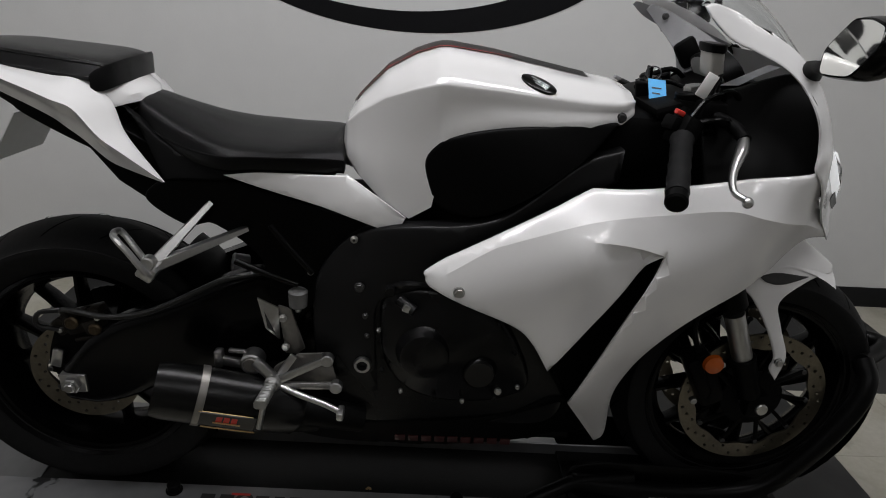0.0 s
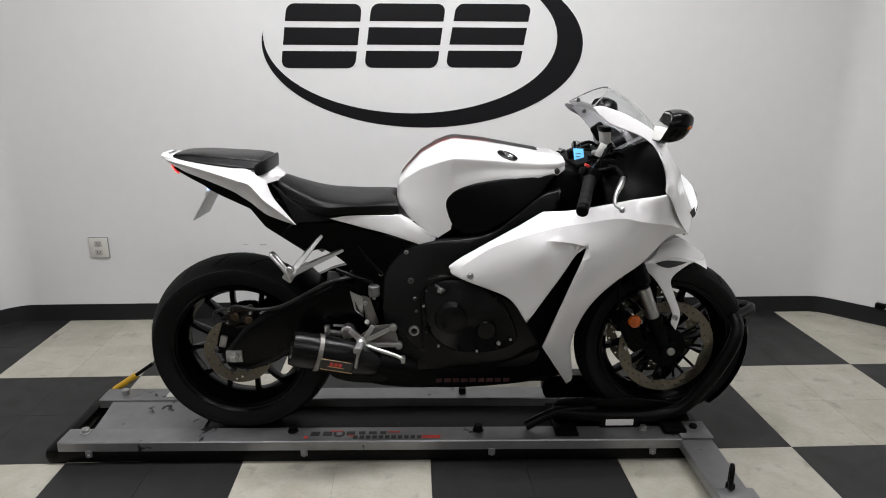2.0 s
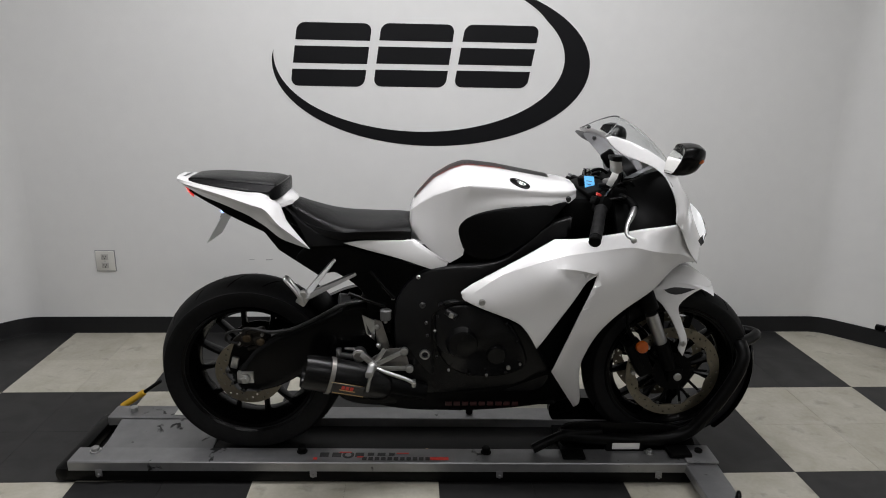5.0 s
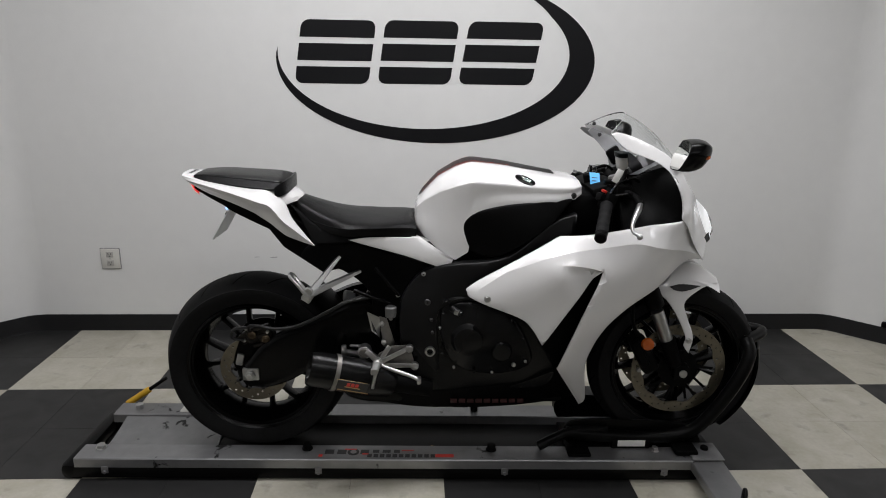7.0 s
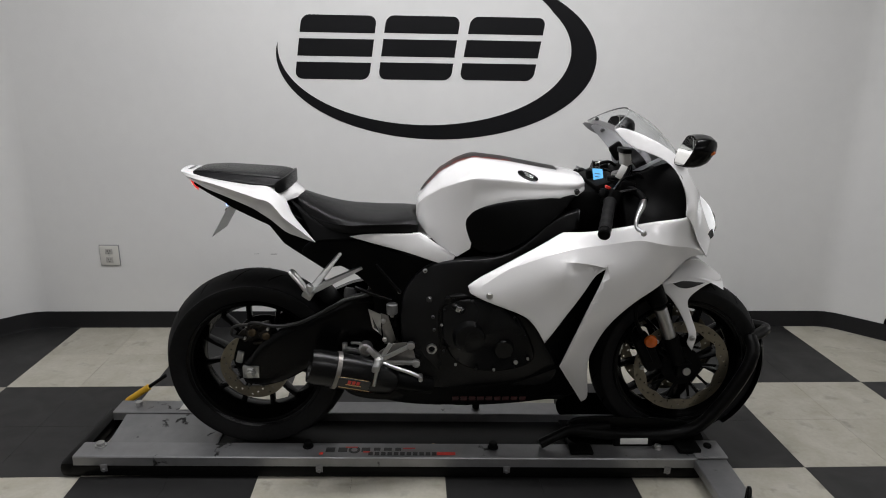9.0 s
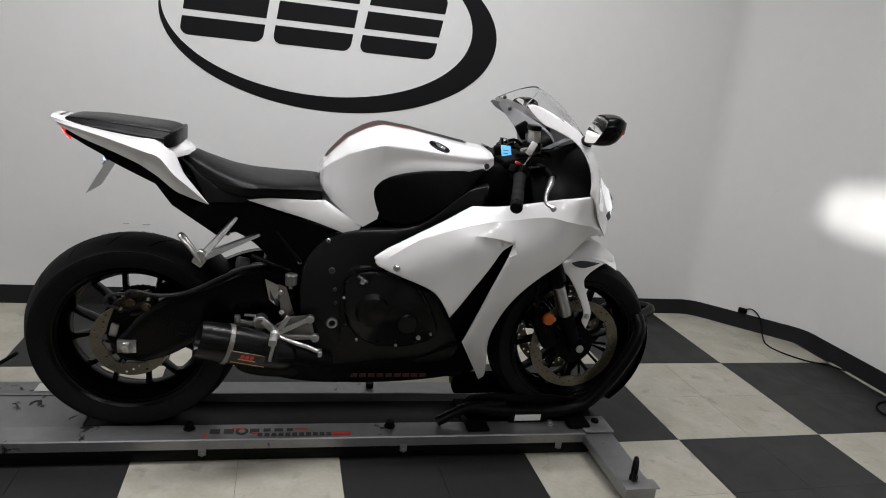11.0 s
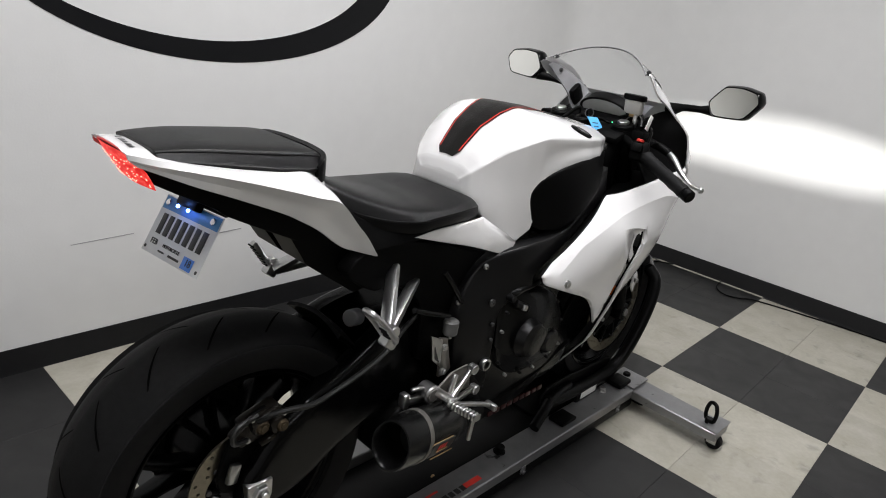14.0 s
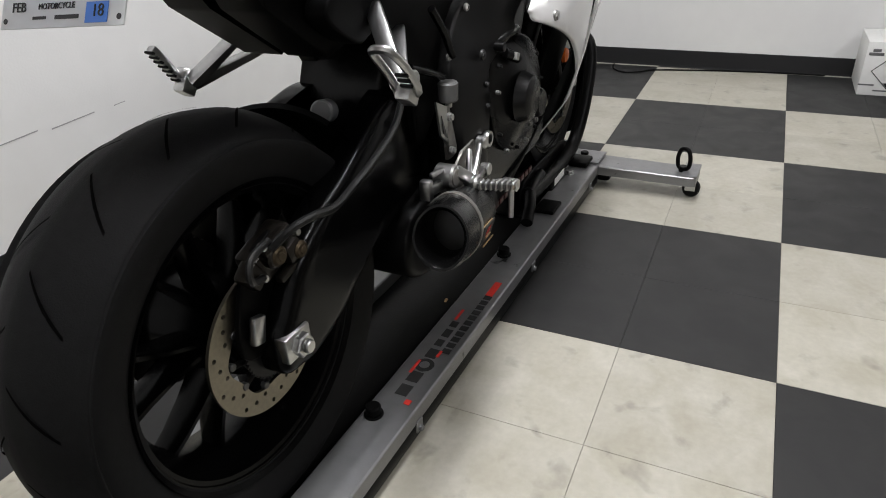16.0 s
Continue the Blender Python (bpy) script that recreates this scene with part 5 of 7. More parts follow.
# windscreen
def screen_at(a, s):
    R = Vector((1.152 - 0.078 * a * a, 0.150 * a, 1.172 - 0.050 * abs(a) ** 2.2))
    u = 1.305 - 0.222 * abs(a) ** 2.6
    B = Vector((u, 0.151 * math.copysign(1 - (1 - abs(a)) ** 2.2, a), float(np.interp(u, (1.083, 1.10, 1.164, 1.208, 1.244, 1.268, 1.305), (1.124, 1.122, 1.103, 1.083, 1.063, 1.047, 1.044)))))
    p = R.lerp(B, s)
    p.z += 0.018 * math.sin(math.pi * s) * (1 - a * a)
    return p


bm = bmesh.new()
A = np.linspace(-1, 1, 33)
outer = [[screen_at(a, s) for a in A] for s in np.linspace(0, 1, 13)]
loft(bm, [*outer, *[[p - Vector((0.0005, 0, 0.003)) for p in r] for r in reversed(outer)], outer[0]], cyclic=False)
bmesh.ops.remove_doubles(bm, verts=bm.verts, dist=1e-5)
ws = bp("windscreen", bm, M_GLASS, "clear curved acrylic windscreen", sharp=60)
ws.visible_shadow = False
bm = bmesh.new()
tube(bm, [screen_at(a, 0) for a in np.linspace(-1, 1, 15)], 0.0013, 6, 3)
bp("screen_edge", bm, M_GREY, parent=ws)
for a in (-0.93, 0.93):
    p = screen_at(a, 0.45)
    bolt("screen_screw", p, 0.005, ws, (0, 0.6 * a, 1), material=M_INK)

# fork, brakes, mudguard
def fork(s):
    top, low = Vector((1.115, s * 0.102, 0.965)), Vector((1.366, s * 0.098, 0.370))
    at = lambda z: top.lerp(low, (top.z - z) / (top.z - low.z))
    leg = new("fork_leg")
    leg.parent, leg.location = bike, (0, 0, -ZB)
    leg["label"] = "inverted fork leg, black with bright stanchion"
    bm = bmesh.new()
    cyl(bm, at(0.965), at(0.575), 0.027, 0.029, 24, 0.002)
    part("outer_tube", bm, M_BLACK, leg)
    bm = bmesh.new()
    cyl(bm, at(0.56), at(0.44), 0.0205, n=24)
    part("stanchion", bm, M_BOLT, leg, "bright fork stanchion")
    bm = bmesh.new()
    cyl(bm, at(0.462), at(0.37), 0.027, 0.022, 20, 0.003)
    rbox(bm, (1.383, s * 0.098, 0.350), (0.050, 0.036, 0.055), 0.010)
    rbox(bm, (1.330, s * 0.092, 0.425), (0.050, 0.020, 0.030), 0.006, (0, 30, 0))
    part("axle_clamp", bm, M_BLACK, leg)
    bm = bmesh.new()
    rbox(bm, (1.262, s * 0.085, 0.405), (0.055, 0.050, 0.130), 0.012, (0, -28, 0))
    rbox(bm, (1.245, s * 0.085, 0.412), (0.030, 0.066, 0.100), 0.010, (0, -28, 0))
    part("brake_caliper", bm, M_BLACK, leg, "black radial brake caliper")
    for k in (-1, 1):
        bm = bmesh.new()
        cyl(bm, (1.262 + 0.02 * k, s * 0.105, 0.405 + 0.045 * k), (1.262 + 0.02 * k, s * 0.118, 0.405 + 0.045 * k), 0.007, n=12, ch=0.001)
        part("caliper_bolt", bm, M_BOLT, leg)
    return leg


for s in (-1, 1):
    leg = fork(s)
bm = bmesh.new()
lathe(bm, [(0.0, -0.132), (0.012, -0.131), (0.019, -0.127), (0.021, -0.118), (0.0, -0.116)], (1.260, 0, 0.454), 24, closed=False)
bp("amber_reflector", bm, M_ORANGE, "round amber side reflector")
bm = bmesh.new()
tube(bm, [(1.16, -0.09, 0.72), (1.19, -0.135, 0.62), (1.205, -0.12, 0.53), (1.235, -0.10, 0.47)], 0.006, 8)
bp("brake_hose", bm, M_BLACK, "black brake hose")
fender_f = rbf([(1.28, .63, -.082), (1.35, .69, -.045), (1.41, .70, -.035), (1.49, .65, -.045), (1.42, .63, -.078), (1.37, .59, -.092), (1.38, .54, -.104), (1.40, .48, -.122), (1.39, .43, -.122), (1.35, .54, -.104), (1.33, .64, -.085)])
for mirror in (False, True):
    bm = bmesh.new()
    panel(bm, O_FENDER, fender_f, 0.004, (4, 5, 10), 0.014, 0.004, mirror=mirror)
    bp("front_mudguard_side", bm, M_WHITE, "white front mudguard side", sharp=50)
bm = bmesh.new()
rows = []
for a in np.linspace(radians(68), radians(128), 12):
    r0 = 0.314 + 0.022 * math.sin((a - radians(68)) / radians(60) * math.pi)
    rows.append([Vector((1.388 + (r0 - 0.030 * q * q) * math.cos(a), 0.072 * q, 0.348 + (r0 - 0.030 * q * q) * math.sin(a))) for q in np.linspace(-1, 1, 11)])
loft(bm, rows, cyclic=False)
fender = bp("front_mudguard", bm, M_WHITE, "white front mudguard", sharp=60)
bm = bmesh.new()
panel(bm, O_VENT, lambda u, z: fender_f(u, z) - 0.0035, 0.002, (0, 2), 0.012, 0.002)
bp("mudguard_slot", bm, M_INK, "black slot in the mudguard", fender)
bolt("mudguard_bolt", (1.389, -0.126, 0.468), 0.007, fender)

# handlebars, controls, dash, mirrors
for s in (-1, 1):
    hb = new("clip_on_bar")
    hb.parent, hb.location = bike, (0, 0, -ZB)
    hb["label"] = "black clip-on handlebar with rubber grip"
    inner, end = Vector((1.092, s * 0.125, 0.950)), Vector((1.014, s * 0.352, 0.872))
    d = (end - inner).normalized()
    bm = bmesh.new()
    cyl(bm, inner - d * 0.02, end, 0.011, n=16)
    lathe(bm, [(0.027, -0.014), (0.038, -0.014), (0.038, 0.014), (0.027, 0.014)], (1.118, s * 0.102, 0.955), 24, axis="z")
    part("bar_tube", bm, M_BLACK, hb)
    bm = bmesh.new()
    g0 = inner.lerp(end, 0.38)
    rings = []
    n1, n2 = frame_of(d)
    for q in np.linspace(0, 1, 19):
        c = g0.lerp(end, q)
        rad = 0.0165 + (0.0012 if int(q * 18) % 2 else 0) + (0.003 if q < 0.05 else 0)
        rings.append([c + (n1 * math.cos(a) + n2 * math.sin(a)) * rad for a in np.linspace(0, 2 * math.pi, 18, endpoint=False)])
    loft(bm, rings)
    part("grip", bm, M_TYRE, hb, "ribbed black rubber grip")
    bm = bmesh.new()
    cyl(bm, end, end + d * 0.022, 0.0165, n=20, ch=0.003)
    part("bar_end", bm, M_BLACK, hb)
    bm = bmesh.new()
    sw = inner.lerp(end, 0.26)
    rbox(bm, sw, (0.036, 0.046, 0.052), 0.008, (0, 20, -s * 18))
    rbox(bm, sw + Vector((-0.02, 0, 0.012)), (0.020, 0.030, 0.024), 0.005, (0, 20, -s * 18))
    part("switch_block", bm, M_BLACK, hb)
    bm = bmesh.new()
    rbox(bm, sw + Vector((-0.012, s * 0.002, 0.030)), (0.014, 0.016, 0.008), 0.002, (0, 20, 0))
    part("switch_button", bm, M_RED if s < 0 else M_GREY, hb)
    # lever
    bm = bmesh.new()
    tube(bm, [(1.154, s * 0.226, 0.931), (1.142, s * 0.252, 0.918), (1.118, s * 0.290, 0.894), (1.108, s * 0.324, 0.875), (1.119, s * 0.346, 0.868)], 0.007, 10, radii=[0.009, 0.010, 0.0065, 0.005, 0.005])
    bmesh.ops.create_uvsphere(bm, u_segments=12, v_segments=8, radius=0.0085, matrix=Matrix.Translation((1.120, s * 0.349, 0.866)))
    part("lever", bm, M_ALU, hb, "silver brake lever" if s < 0 else "silver clutch lever")
    bm = bmesh.new()
    rbox(bm, (1.125, s * 0.150, 0.958), (0.045, 0.040, 0.035), 0.007)
    tube(bm, [(1.130, s * 0.165, 0.952), (1.150, s * 0.200, 0.942), (1.154, s * 0.230, 0.930)], 0.011, 10)
    part("lever_mount", bm, M_BLACK, hb)
res = new("fluid_reservoir")
res.parent, res.location = bike, (0, 0, -ZB)
res["label"] = "milky brake fluid reservoir with black cap"
for nm, z0, z1, du, dv, m in (("reservoir_body", 1.014, 1.051, 0.0150, 0.026, M_RESERVOIR), ("reservoir_cap", 1.050, 1.064, 0.0175, 0.032, M_BLACK)):
    bm = bmesh.new()
    ring = [(abs(math.cos(a)) ** 0.7 * (1 if math.cos(a) > 0 else -1), abs(math.sin(a)) ** 0.7 * (1 if math.sin(a) > 0 else -1)) for a in np.linspace(0, 2 * math.pi, 28, endpoint=False)]
    loft(bm, [[Vector((1.128 - 0.15 * (z - 1.014) + du * k * a, -0.113 + dv * k * b, z)) for a, b in ring] for z, k in ((z0, 0.92), (z0 + 0.003, 1.0), (z1 - 0.002, 1.0), (z1, 0.93))])
    part(nm, bm, m, res)
bm = bmesh.new()
rbox(bm, (1.135, -0.120, 0.992), (0.012, 0.012, 0.05), 0.003)
part("reservoir_stay", bm, M_ALU, res)
bm = bmesh.new()
rbox(bm, (1.085, 0, 0.955), (0.085, 0.250, 0.022), 0.008, (0, -18, 0))
cyl(bm, (1.07, 0, 0.95), (1.062, 0, 0.985), 0.024, n=24, ch=0.003)
for s in (-1, 1):
    cyl(bm, (1.116, s * 0.102, 0.95), (1.108, s * 0.102, 0.985), 0.030, n=24, ch=0.003)
bp("top_yoke", bm, M_BLACK, "black top yoke with fork caps")
for s in (-1, 1):
    bm = bmesh.new()
    cyl(bm, (1.108, s * 0.102, 0.984), (1.106, s * 0.102, 0.993), 0.016, n=6, ch=0.001)
    bp("fork_cap", bm, M_BOLT)
bm = bmesh.new()
cyl(bm, (1.068, 0, 0.968), (1.062, 0, 0.988), 0.017, n=24, ch=0.002)
rbox(bm, (1.061, -0.004, 0.998), (0.006, 0.022, 0.022), 0.002)
bp("ignition_switch", bm, M_BLACKGLOSS, "ignition switch with key")
dash = new("dash")
dash.parent, dash.location = bike, (0, 0, -ZB)
dash["label"] = "black instrument panel with grey display"
bm = bmesh.new()
loft(bm, [[Vector((1.172 + 0.030 * k - 0.022 * math.sin(a), (0.082 - 0.006 * k) * math.cos(a), 1.000 + 0.016 * k + 0.034 * math.sin(a))) for a in np.linspace(0, 2 * math.pi, 28, endpoint=False)] for k in (1.0, 0.0)])
part("dash_case", bm, M_BLACK, dash)
bm = bmesh.new()
loft(bm, [[Vector((1.1715 - d - 0.022 * math.sin(a) * 0.88, 0.072 * math.cos(a), 1.000 + 0.029 * math.sin(a))) for a in np.linspace(0, 2 * math.pi, 28, endpoint=False)] for d in (0.0, 0.002)])
part("dash_display", bm, M_LCD, dash, "grey display face")
for y, m in ((-0.060, M_LEDG), (-0.072, M_LEDY)):
    bm = bmesh.new()
    bmesh.ops.create_uvsphere(bm, u_segments=8, v_segments=6, radius=0.0028, matrix=Matrix.Translation((1.122 + 0.10 * (y + 0.06), y, 0.978)))
    part("indicator_light", bm, m, dash, "small lit indicator light")
bm = bmesh.new()
rbox(bm, (1.135, -0.062, 0.968), (0.030, 0.045, 0.016), 0.004, (0, -25, 0))
part("indicator_strip", bm, M_BLACK, dash)
for s in (-1, 1):
    bm = bmesh.new()
    shell(bm, [[(1.178, s * 0.118, 0.999), (1.21, s * 0.112, 1.016), (1.246, s * 0.110, 1.032)], [(1.160, s * 0.082, 0.992), (1.20, s * 0.080, 1.012), (1.240, s * 0.078, 1.032)]], 0.003)
    part("dash_tray", bm, M_SMOKE, dash, "grey tray beside the instruments")
bm = bmesh.new()
panel(bm, [(1.08, 0.90), (1.14, 0.98), (1.24, 1.0), (1.30, 0.94), (1.30, 0.86), (1.20, 0.83)], -0.09, 0.18, (), 0.04, 0.01)
bp("cockpit_core", bm, M_BLACK, "black headlamp back and wiring cover")
bm = bmesh.new()
rbox(bm, (1.045, 0, 0.865), (0.15, 0.225, 0.145), 0.02)
rbox(bm, (1.13, 0, 0.80), (0.16, 0.20, 0.16), 0.02)
bp("steering_head_cover", bm, M_BLACK, "black cover round the steering head")
bm = bmesh.new()
tube(bm, [(1.10, -0.10, 0.93), (1.15, -0.14, 0.99), (1.19, -0.12, 0.96), (1.20, -0.10, 0.90)], 0.005, 8)
bp("control_cable", bm, M_BLACK, "black control cable")
bm = bmesh.new()
tube(bm, [(1.06, 0.06, 0.97), (1.12, 0.05, 1.00), (1.17, 0.07, 0.97)], 0.005, 8)
bp("control_cable", bm, M_BLACK, "black control cable")
bm = bmesh.new()
tube(bm, [(1.12, -0.16, 0.95), (1.14, -0.12, 1.01), (1.17, -0.05, 0.99)], 0.004, 8)
bp("control_cable", bm, M_BLACK, "black control cable")

for pts in ([(1.075, -0.20, 0.955), (1.10, -0.19, 0.985), (1.14, -0.15, 0.985), (1.17, -0.10, 0.955)],
            [(1.08, -0.19, 0.945), (1.13, -0.20, 0.955), (1.165, -0.16, 0.930), (1.17, -0.11, 0.88)],
            [(1.05, 0.03, 0.965), (1.09, -0.02, 0.985), (1.12, -0.06, 0.975), (1.15, -0.07, 0.94)],
            [(1.12, -0.15, 0.985), (1.135, -0.135, 1.015), (1.150, -0.10, 1.00), (1.16, -0.06, 0.96)]):
    bm = bmesh.new()
    tube(bm, pts, 0.0042, 8)
    bp("control_cable", bm, M_BLACKGLOSS, "black control cable")
bm = bmesh.new()
rbox(bm, (1.142, -0.105, 1.018), (0.004, 0.020, 0.030), 0.001)
bp("reservoir_clip", bm, M_GOLD, "brass-coloured clip behind the reservoir")

for s in (-1, 1):
    mr = new("mirror")
    mr.parent, mr.location = bike, (0, 0, -ZB)
    mr["label"] = "black rear-view mirror on a stalk"
    bm = bmesh.new()
    tube(bm, [(1.276, s * 0.146, 1.030), (1.258, s * 0.19, 1.044), (1.244, s * 0.245, 1.050), (1.230, s * 0.290, 1.056)], 0.010, 12, radii=[0.020, 0.0095, 0.009, 0.017])
    part("stalk", bm, M_BLACK, mr)
    c = Vector((1.216, s * 0.337, 1.082))
    knots = [(-0.068, -0.006), (-0.036, 0.040), (0.012, 0.043), (0.054, 0.036), (0.067, 0.012), (0.040, -0.034), (-0.046, -0.040)]
    ring = []
    for k, p in enumerate(knots):
        a, b = Vector(knots[k - 1]), Vector(knots[(k + 1) % len(knots)])
        p = Vector(p)
        for w in (-0.14, -0.05, 0.05, 0.14):
            q = p.lerp(a if w < 0 else b, abs(w))
            ring.append(tuple(q.lerp((a + b) / 2, 0.035 if abs(w) < 0.1 else 0.0)))
    for _ in range(2):
        ring = [tuple((Vector(ring[k - 1]) + 2 * Vector(p) + Vector(ring[(k + 1) % len(ring)])) / 4) for k, p in enumerate(ring)]
    bm = bmesh.new()
    def mp(p, dep, sc):
        a, b = p[0] * sc, p[1] * sc
        return c + Vector((dep - 0.10 * a + 0.32 * b, s * a, b))
    loft(bm, [[mp(p, -0.004, 0.95) for p in ring], [mp(p, -0.006, 1.0) for p in ring], [mp(p, 0.006, 1.07) for p in ring], [mp(p, 0.022, 1.08) for p in ring], [mp(p, 0.038, 1.0) for p in ring], [mp(p, 0.052, 0.82) for p in ring], [mp(p, 0.061, 0.56) for p in ring], [mp(p, 0.066, 0.28) for p in ring], [mp(p, 0.067, 0.08) for p in ring]])
    part("housing", bm, M_BLACKGLOSS, mr)
    bm = bmesh.new()
    loft(bm, [[mp(p, -0.0045, 0.93) for p in ring], [mp(p, -0.0075, 0.93) for p in ring]])
    part("mirror_glass", bm, M_MIRROR, mr, "mirror glass")
    bm = bmesh.new()
    rbox(bm, c + Vector((0.042, s * 0.046, 0.004)), (0.022, 0.022, 0.011), 0.005, (0, 0, s * 35))
    part("indicator", bm, M_ORANGE, mr, "amber indicator in the mirror housing")

# exhaust
ex = new("exhaust_silencer")
ex.parent, ex.location = bike, (0, 0, -ZB)
ex["label"] = "short carbon exhaust silencer with steel band"
E0, E1 = Vector((0.204, -0.252, 0.432)), Vector((0.452, -0.196, 0.358))
ed = (E1 - E0).normalized()
ea = ed.cross(Vector((0, 0, 1))).normalized()
eb = ea.cross(ed).normalized()


def ex_ring(q, r, flat=0.0, n=28):
    c = E0 + ed * (E1 - E0).length * q
    return [c + (ea * math.cos(a) * (0.80 + 0.05 * math.cos(2 * a)) + eb * math.sin(a)) * r for a in np.linspace(0, 2 * math.pi, n, endpoint=False)]


bm = bmesh.new()
loft(bm, [ex_ring(0.0, 0.046), ex_ring(0.0, 0.050), ex_ring(0.06, 0.054), ex_ring(0.30, 0.056), ex_ring(0.75, 0.054), ex_ring(0.95, 0.050), ex_ring(1.0, 0.040)], caps=False)
loft(bm, [ex_ring(0.0, 0.046), ex_ring(0.03, 0.040), ex_ring(0.35, 0.038)], caps=False)
part("canister", bm, M_CARBON, ex, "carbon canister")
bm = bmesh.new()
loft(bm, [ex_ring(0.33, 0.030), ex_ring(0.34, 0.038)], caps=True)
part("outlet", bm, M_INK, ex)
bm = bmesh.new()
loft(bm, [ex_ring(0.275, 0.0562), ex_ring(0.278, 0.0580), ex_ring(0.325, 0.0580), ex_ring(0.328, 0.0562)], caps=False)
part("steel_band", bm, M_GREYALU, ex, "slotted steel strap")
for k in range(2, 8):
    a = 2 * math.pi * (k + 0.5) / 28 + math.pi
    p, q = ex_ring(0.3015, 0.0583)[int(28 * a / 2 / math.pi) % 28], ex_ring(0.3015, 0.0583)[int(28 * a / 2 / math.pi + 1) % 28]
    bm = bmesh.new()
    bar(bm, p, p.lerp(q, 0.55), 0.005, 0.0012, (p - E0).cross(ed).cross(ed) * -1, 0)
    part("strap_slot", bm, M_INK, ex)
bm = bmesh.new()
cyl(bm, E1 - ed * 0.01, E1 + ed * 0.12, 0.030, 0.026, n=20)
part("link_pipe", bm, M_BLACK, ex)
bc = E0 + ed * 0.128 + ea * (0.0465 if ea.y < 0 else -0.0465) + Vector((0, 0, -0.014))
bm = bmesh.new()
bar(bm, bc - ed * 0.048, bc + ed * 0.048, 0.034, 0.003, (0, -1, -0.25), 0.001)
part("silencer_badge", bm, M_INK, ex, "dark badge with gold rim and red bars")
bm = bmesh.new()
for k in (-1, 1):
    bar(bm, bc - ed * 0.047 + Vector((0, -0.002, 0.016 * k)), bc + ed * 0.047 + Vector((0, -0.002, 0.016 * k)), 0.0016, 0.002, (0, -1, -0.25), 0)
bar(bm, bc - ed * 0.025 + Vector((0, -0.002, -0.005)), bc + ed * 0.022 + Vector((0, -0.002, -0.005)), 0.0022, 0.002, (0, -1, -0.25), 0)
part("badge_rim", bm, M_GOLD, ex)
bm = bmesh.new()
for k in (-1, 0, 1):
    bar(bm, bc + ed * (0.013 * k - 0.005) + Vector((0, -0.002, 0.004)), bc + ed * (0.013 * k + 0.005) + Vector((0, -0.002, 0.004)), 0.014, 0.002, (0, -1, -0.25), 0)
part("badge_bar", bm, M_RED, ex)
bm = bmesh.new()
tube(bm, [(0.50, -0.10, 0.31), (0.56, -0.05, 0.29), (0.66, 0, 0.285), (0.9, 0, 0.285)], 0.03, 14)
bp("exhaust_pipe", bm, M_STEELBLK, "dark exhaust pipe under the engine")

bm = bmesh.new()
panel(bm, [(0.30, 0.285), (0.285, 0.345), (0.33, 0.40), (0.46, 0.405), (0.50, 0.34), (0.48, 0.27), (0.38, 0.262)], -0.150, 0.25, (), 0.03, 0.015)
bp("exhaust_chamber", bm, M_STEELBLK, "dark exhaust collector under the swingarm")
# foot rests and rear brake
rs = new("rearset")
rs.parent, rs.location = bike, (0, 0, -ZB)
rs["label"] = "silver footrest bracket with brake pedal"
bm = bmesh.new()
panel(bm, [(0.371, 0.578), (0.408, 0.560), (0.410, 0.494), (0.384, 0.517)], -0.172, 0.004, (0, 1, 2, 3), 0.02, 0.0015)
guard = part("heel_guard", bm, M_ALU, rs, "silver heel guard plate")
bm = bmesh.new()
panel(bm, [(0.407, 0.561), (0.430, 0.554), (0.454, 0.474), (0.440, 0.462), (0.418, 0.462)], -0.166, 0.006, (0, 1, 2, 3, 4), 0.02, 0.0015)
part("hanger_plate", bm, M_GREYALU, rs, "dull grey bracket upright")
bm = bmesh.new()
panel(bm, [(0.3835, 0.552), (0.3955, 0.524), (0.4025, 0.508), (0.388, 0.520)], -0.1735, 0.001, (0, 1, 2, 3), 0.02, 0.0004)
part("guard_slot", bm, M_INK, guard)
bm = bmesh.new()
bar(bm, (0.405, -0.215, 0.430), (0.500, -0.190, 0.470), 0.014, 0.010)
bar(bm, (0.405, -0.215, 0.424), (0.516, -0.190, 0.412), 0.014, 0.010)
bar(bm, (0.440, -0.195, 0.478), (0.412, -0.206, 0.436), 0.014, 0.008)
bar(bm, (0.405, -0.212, 0.438), (0.370, -0.200, 0.466), 0.020, 0.014)
for p in ((0.500, -0.196, 0.470), (0.516, -0.196, 0.412)):
    cyl(bm, (p[0], p[1] + 0.012, p[2]), (p[0], p[1] - 0.006, p[2]), 0.012, n=20, ch=0.002)
bracket = part("bracket", bm, M_ALU, rs)
bm = bmesh.new()
panel(bm, O_PEGPL, -0.180, 0.004, (1, 2, 4, 5), 0.02, 0.0015)
part("bracket_plate", bm, M_GREYALU, rs, "dull grey bracket plate")
bm = bmesh.new()
cyl(bm, (0.363, -0.170, 0.457), (0.363, -0.204, 0.457), 0.021, n=28, ch=0.003)
bar(bm, (0.367, -0.186, 0.446), (0.304, -0.182, 0.452), 0.018, 0.012)
bar(bm, (0.350, -0.186, 0.474), (0.318, -0.182, 0.474), 0.008, 0.010)
rbox(bm, (0.300, -0.182, 0.457), (0.016, 0.020, 0.034), 0.004)
mc = part("master_cylinder", bm, M_ALU, rs)
bm = bmesh.new()
cyl(bm, (0.363, -0.203, 0.457), (0.363, -0.2065, 0.457), 0.0145, n=26, ch=0.001)
part("pivot_cap", bm, M_GREYALU, mc, "dull grey pivot cap")
bm = bmesh.new()
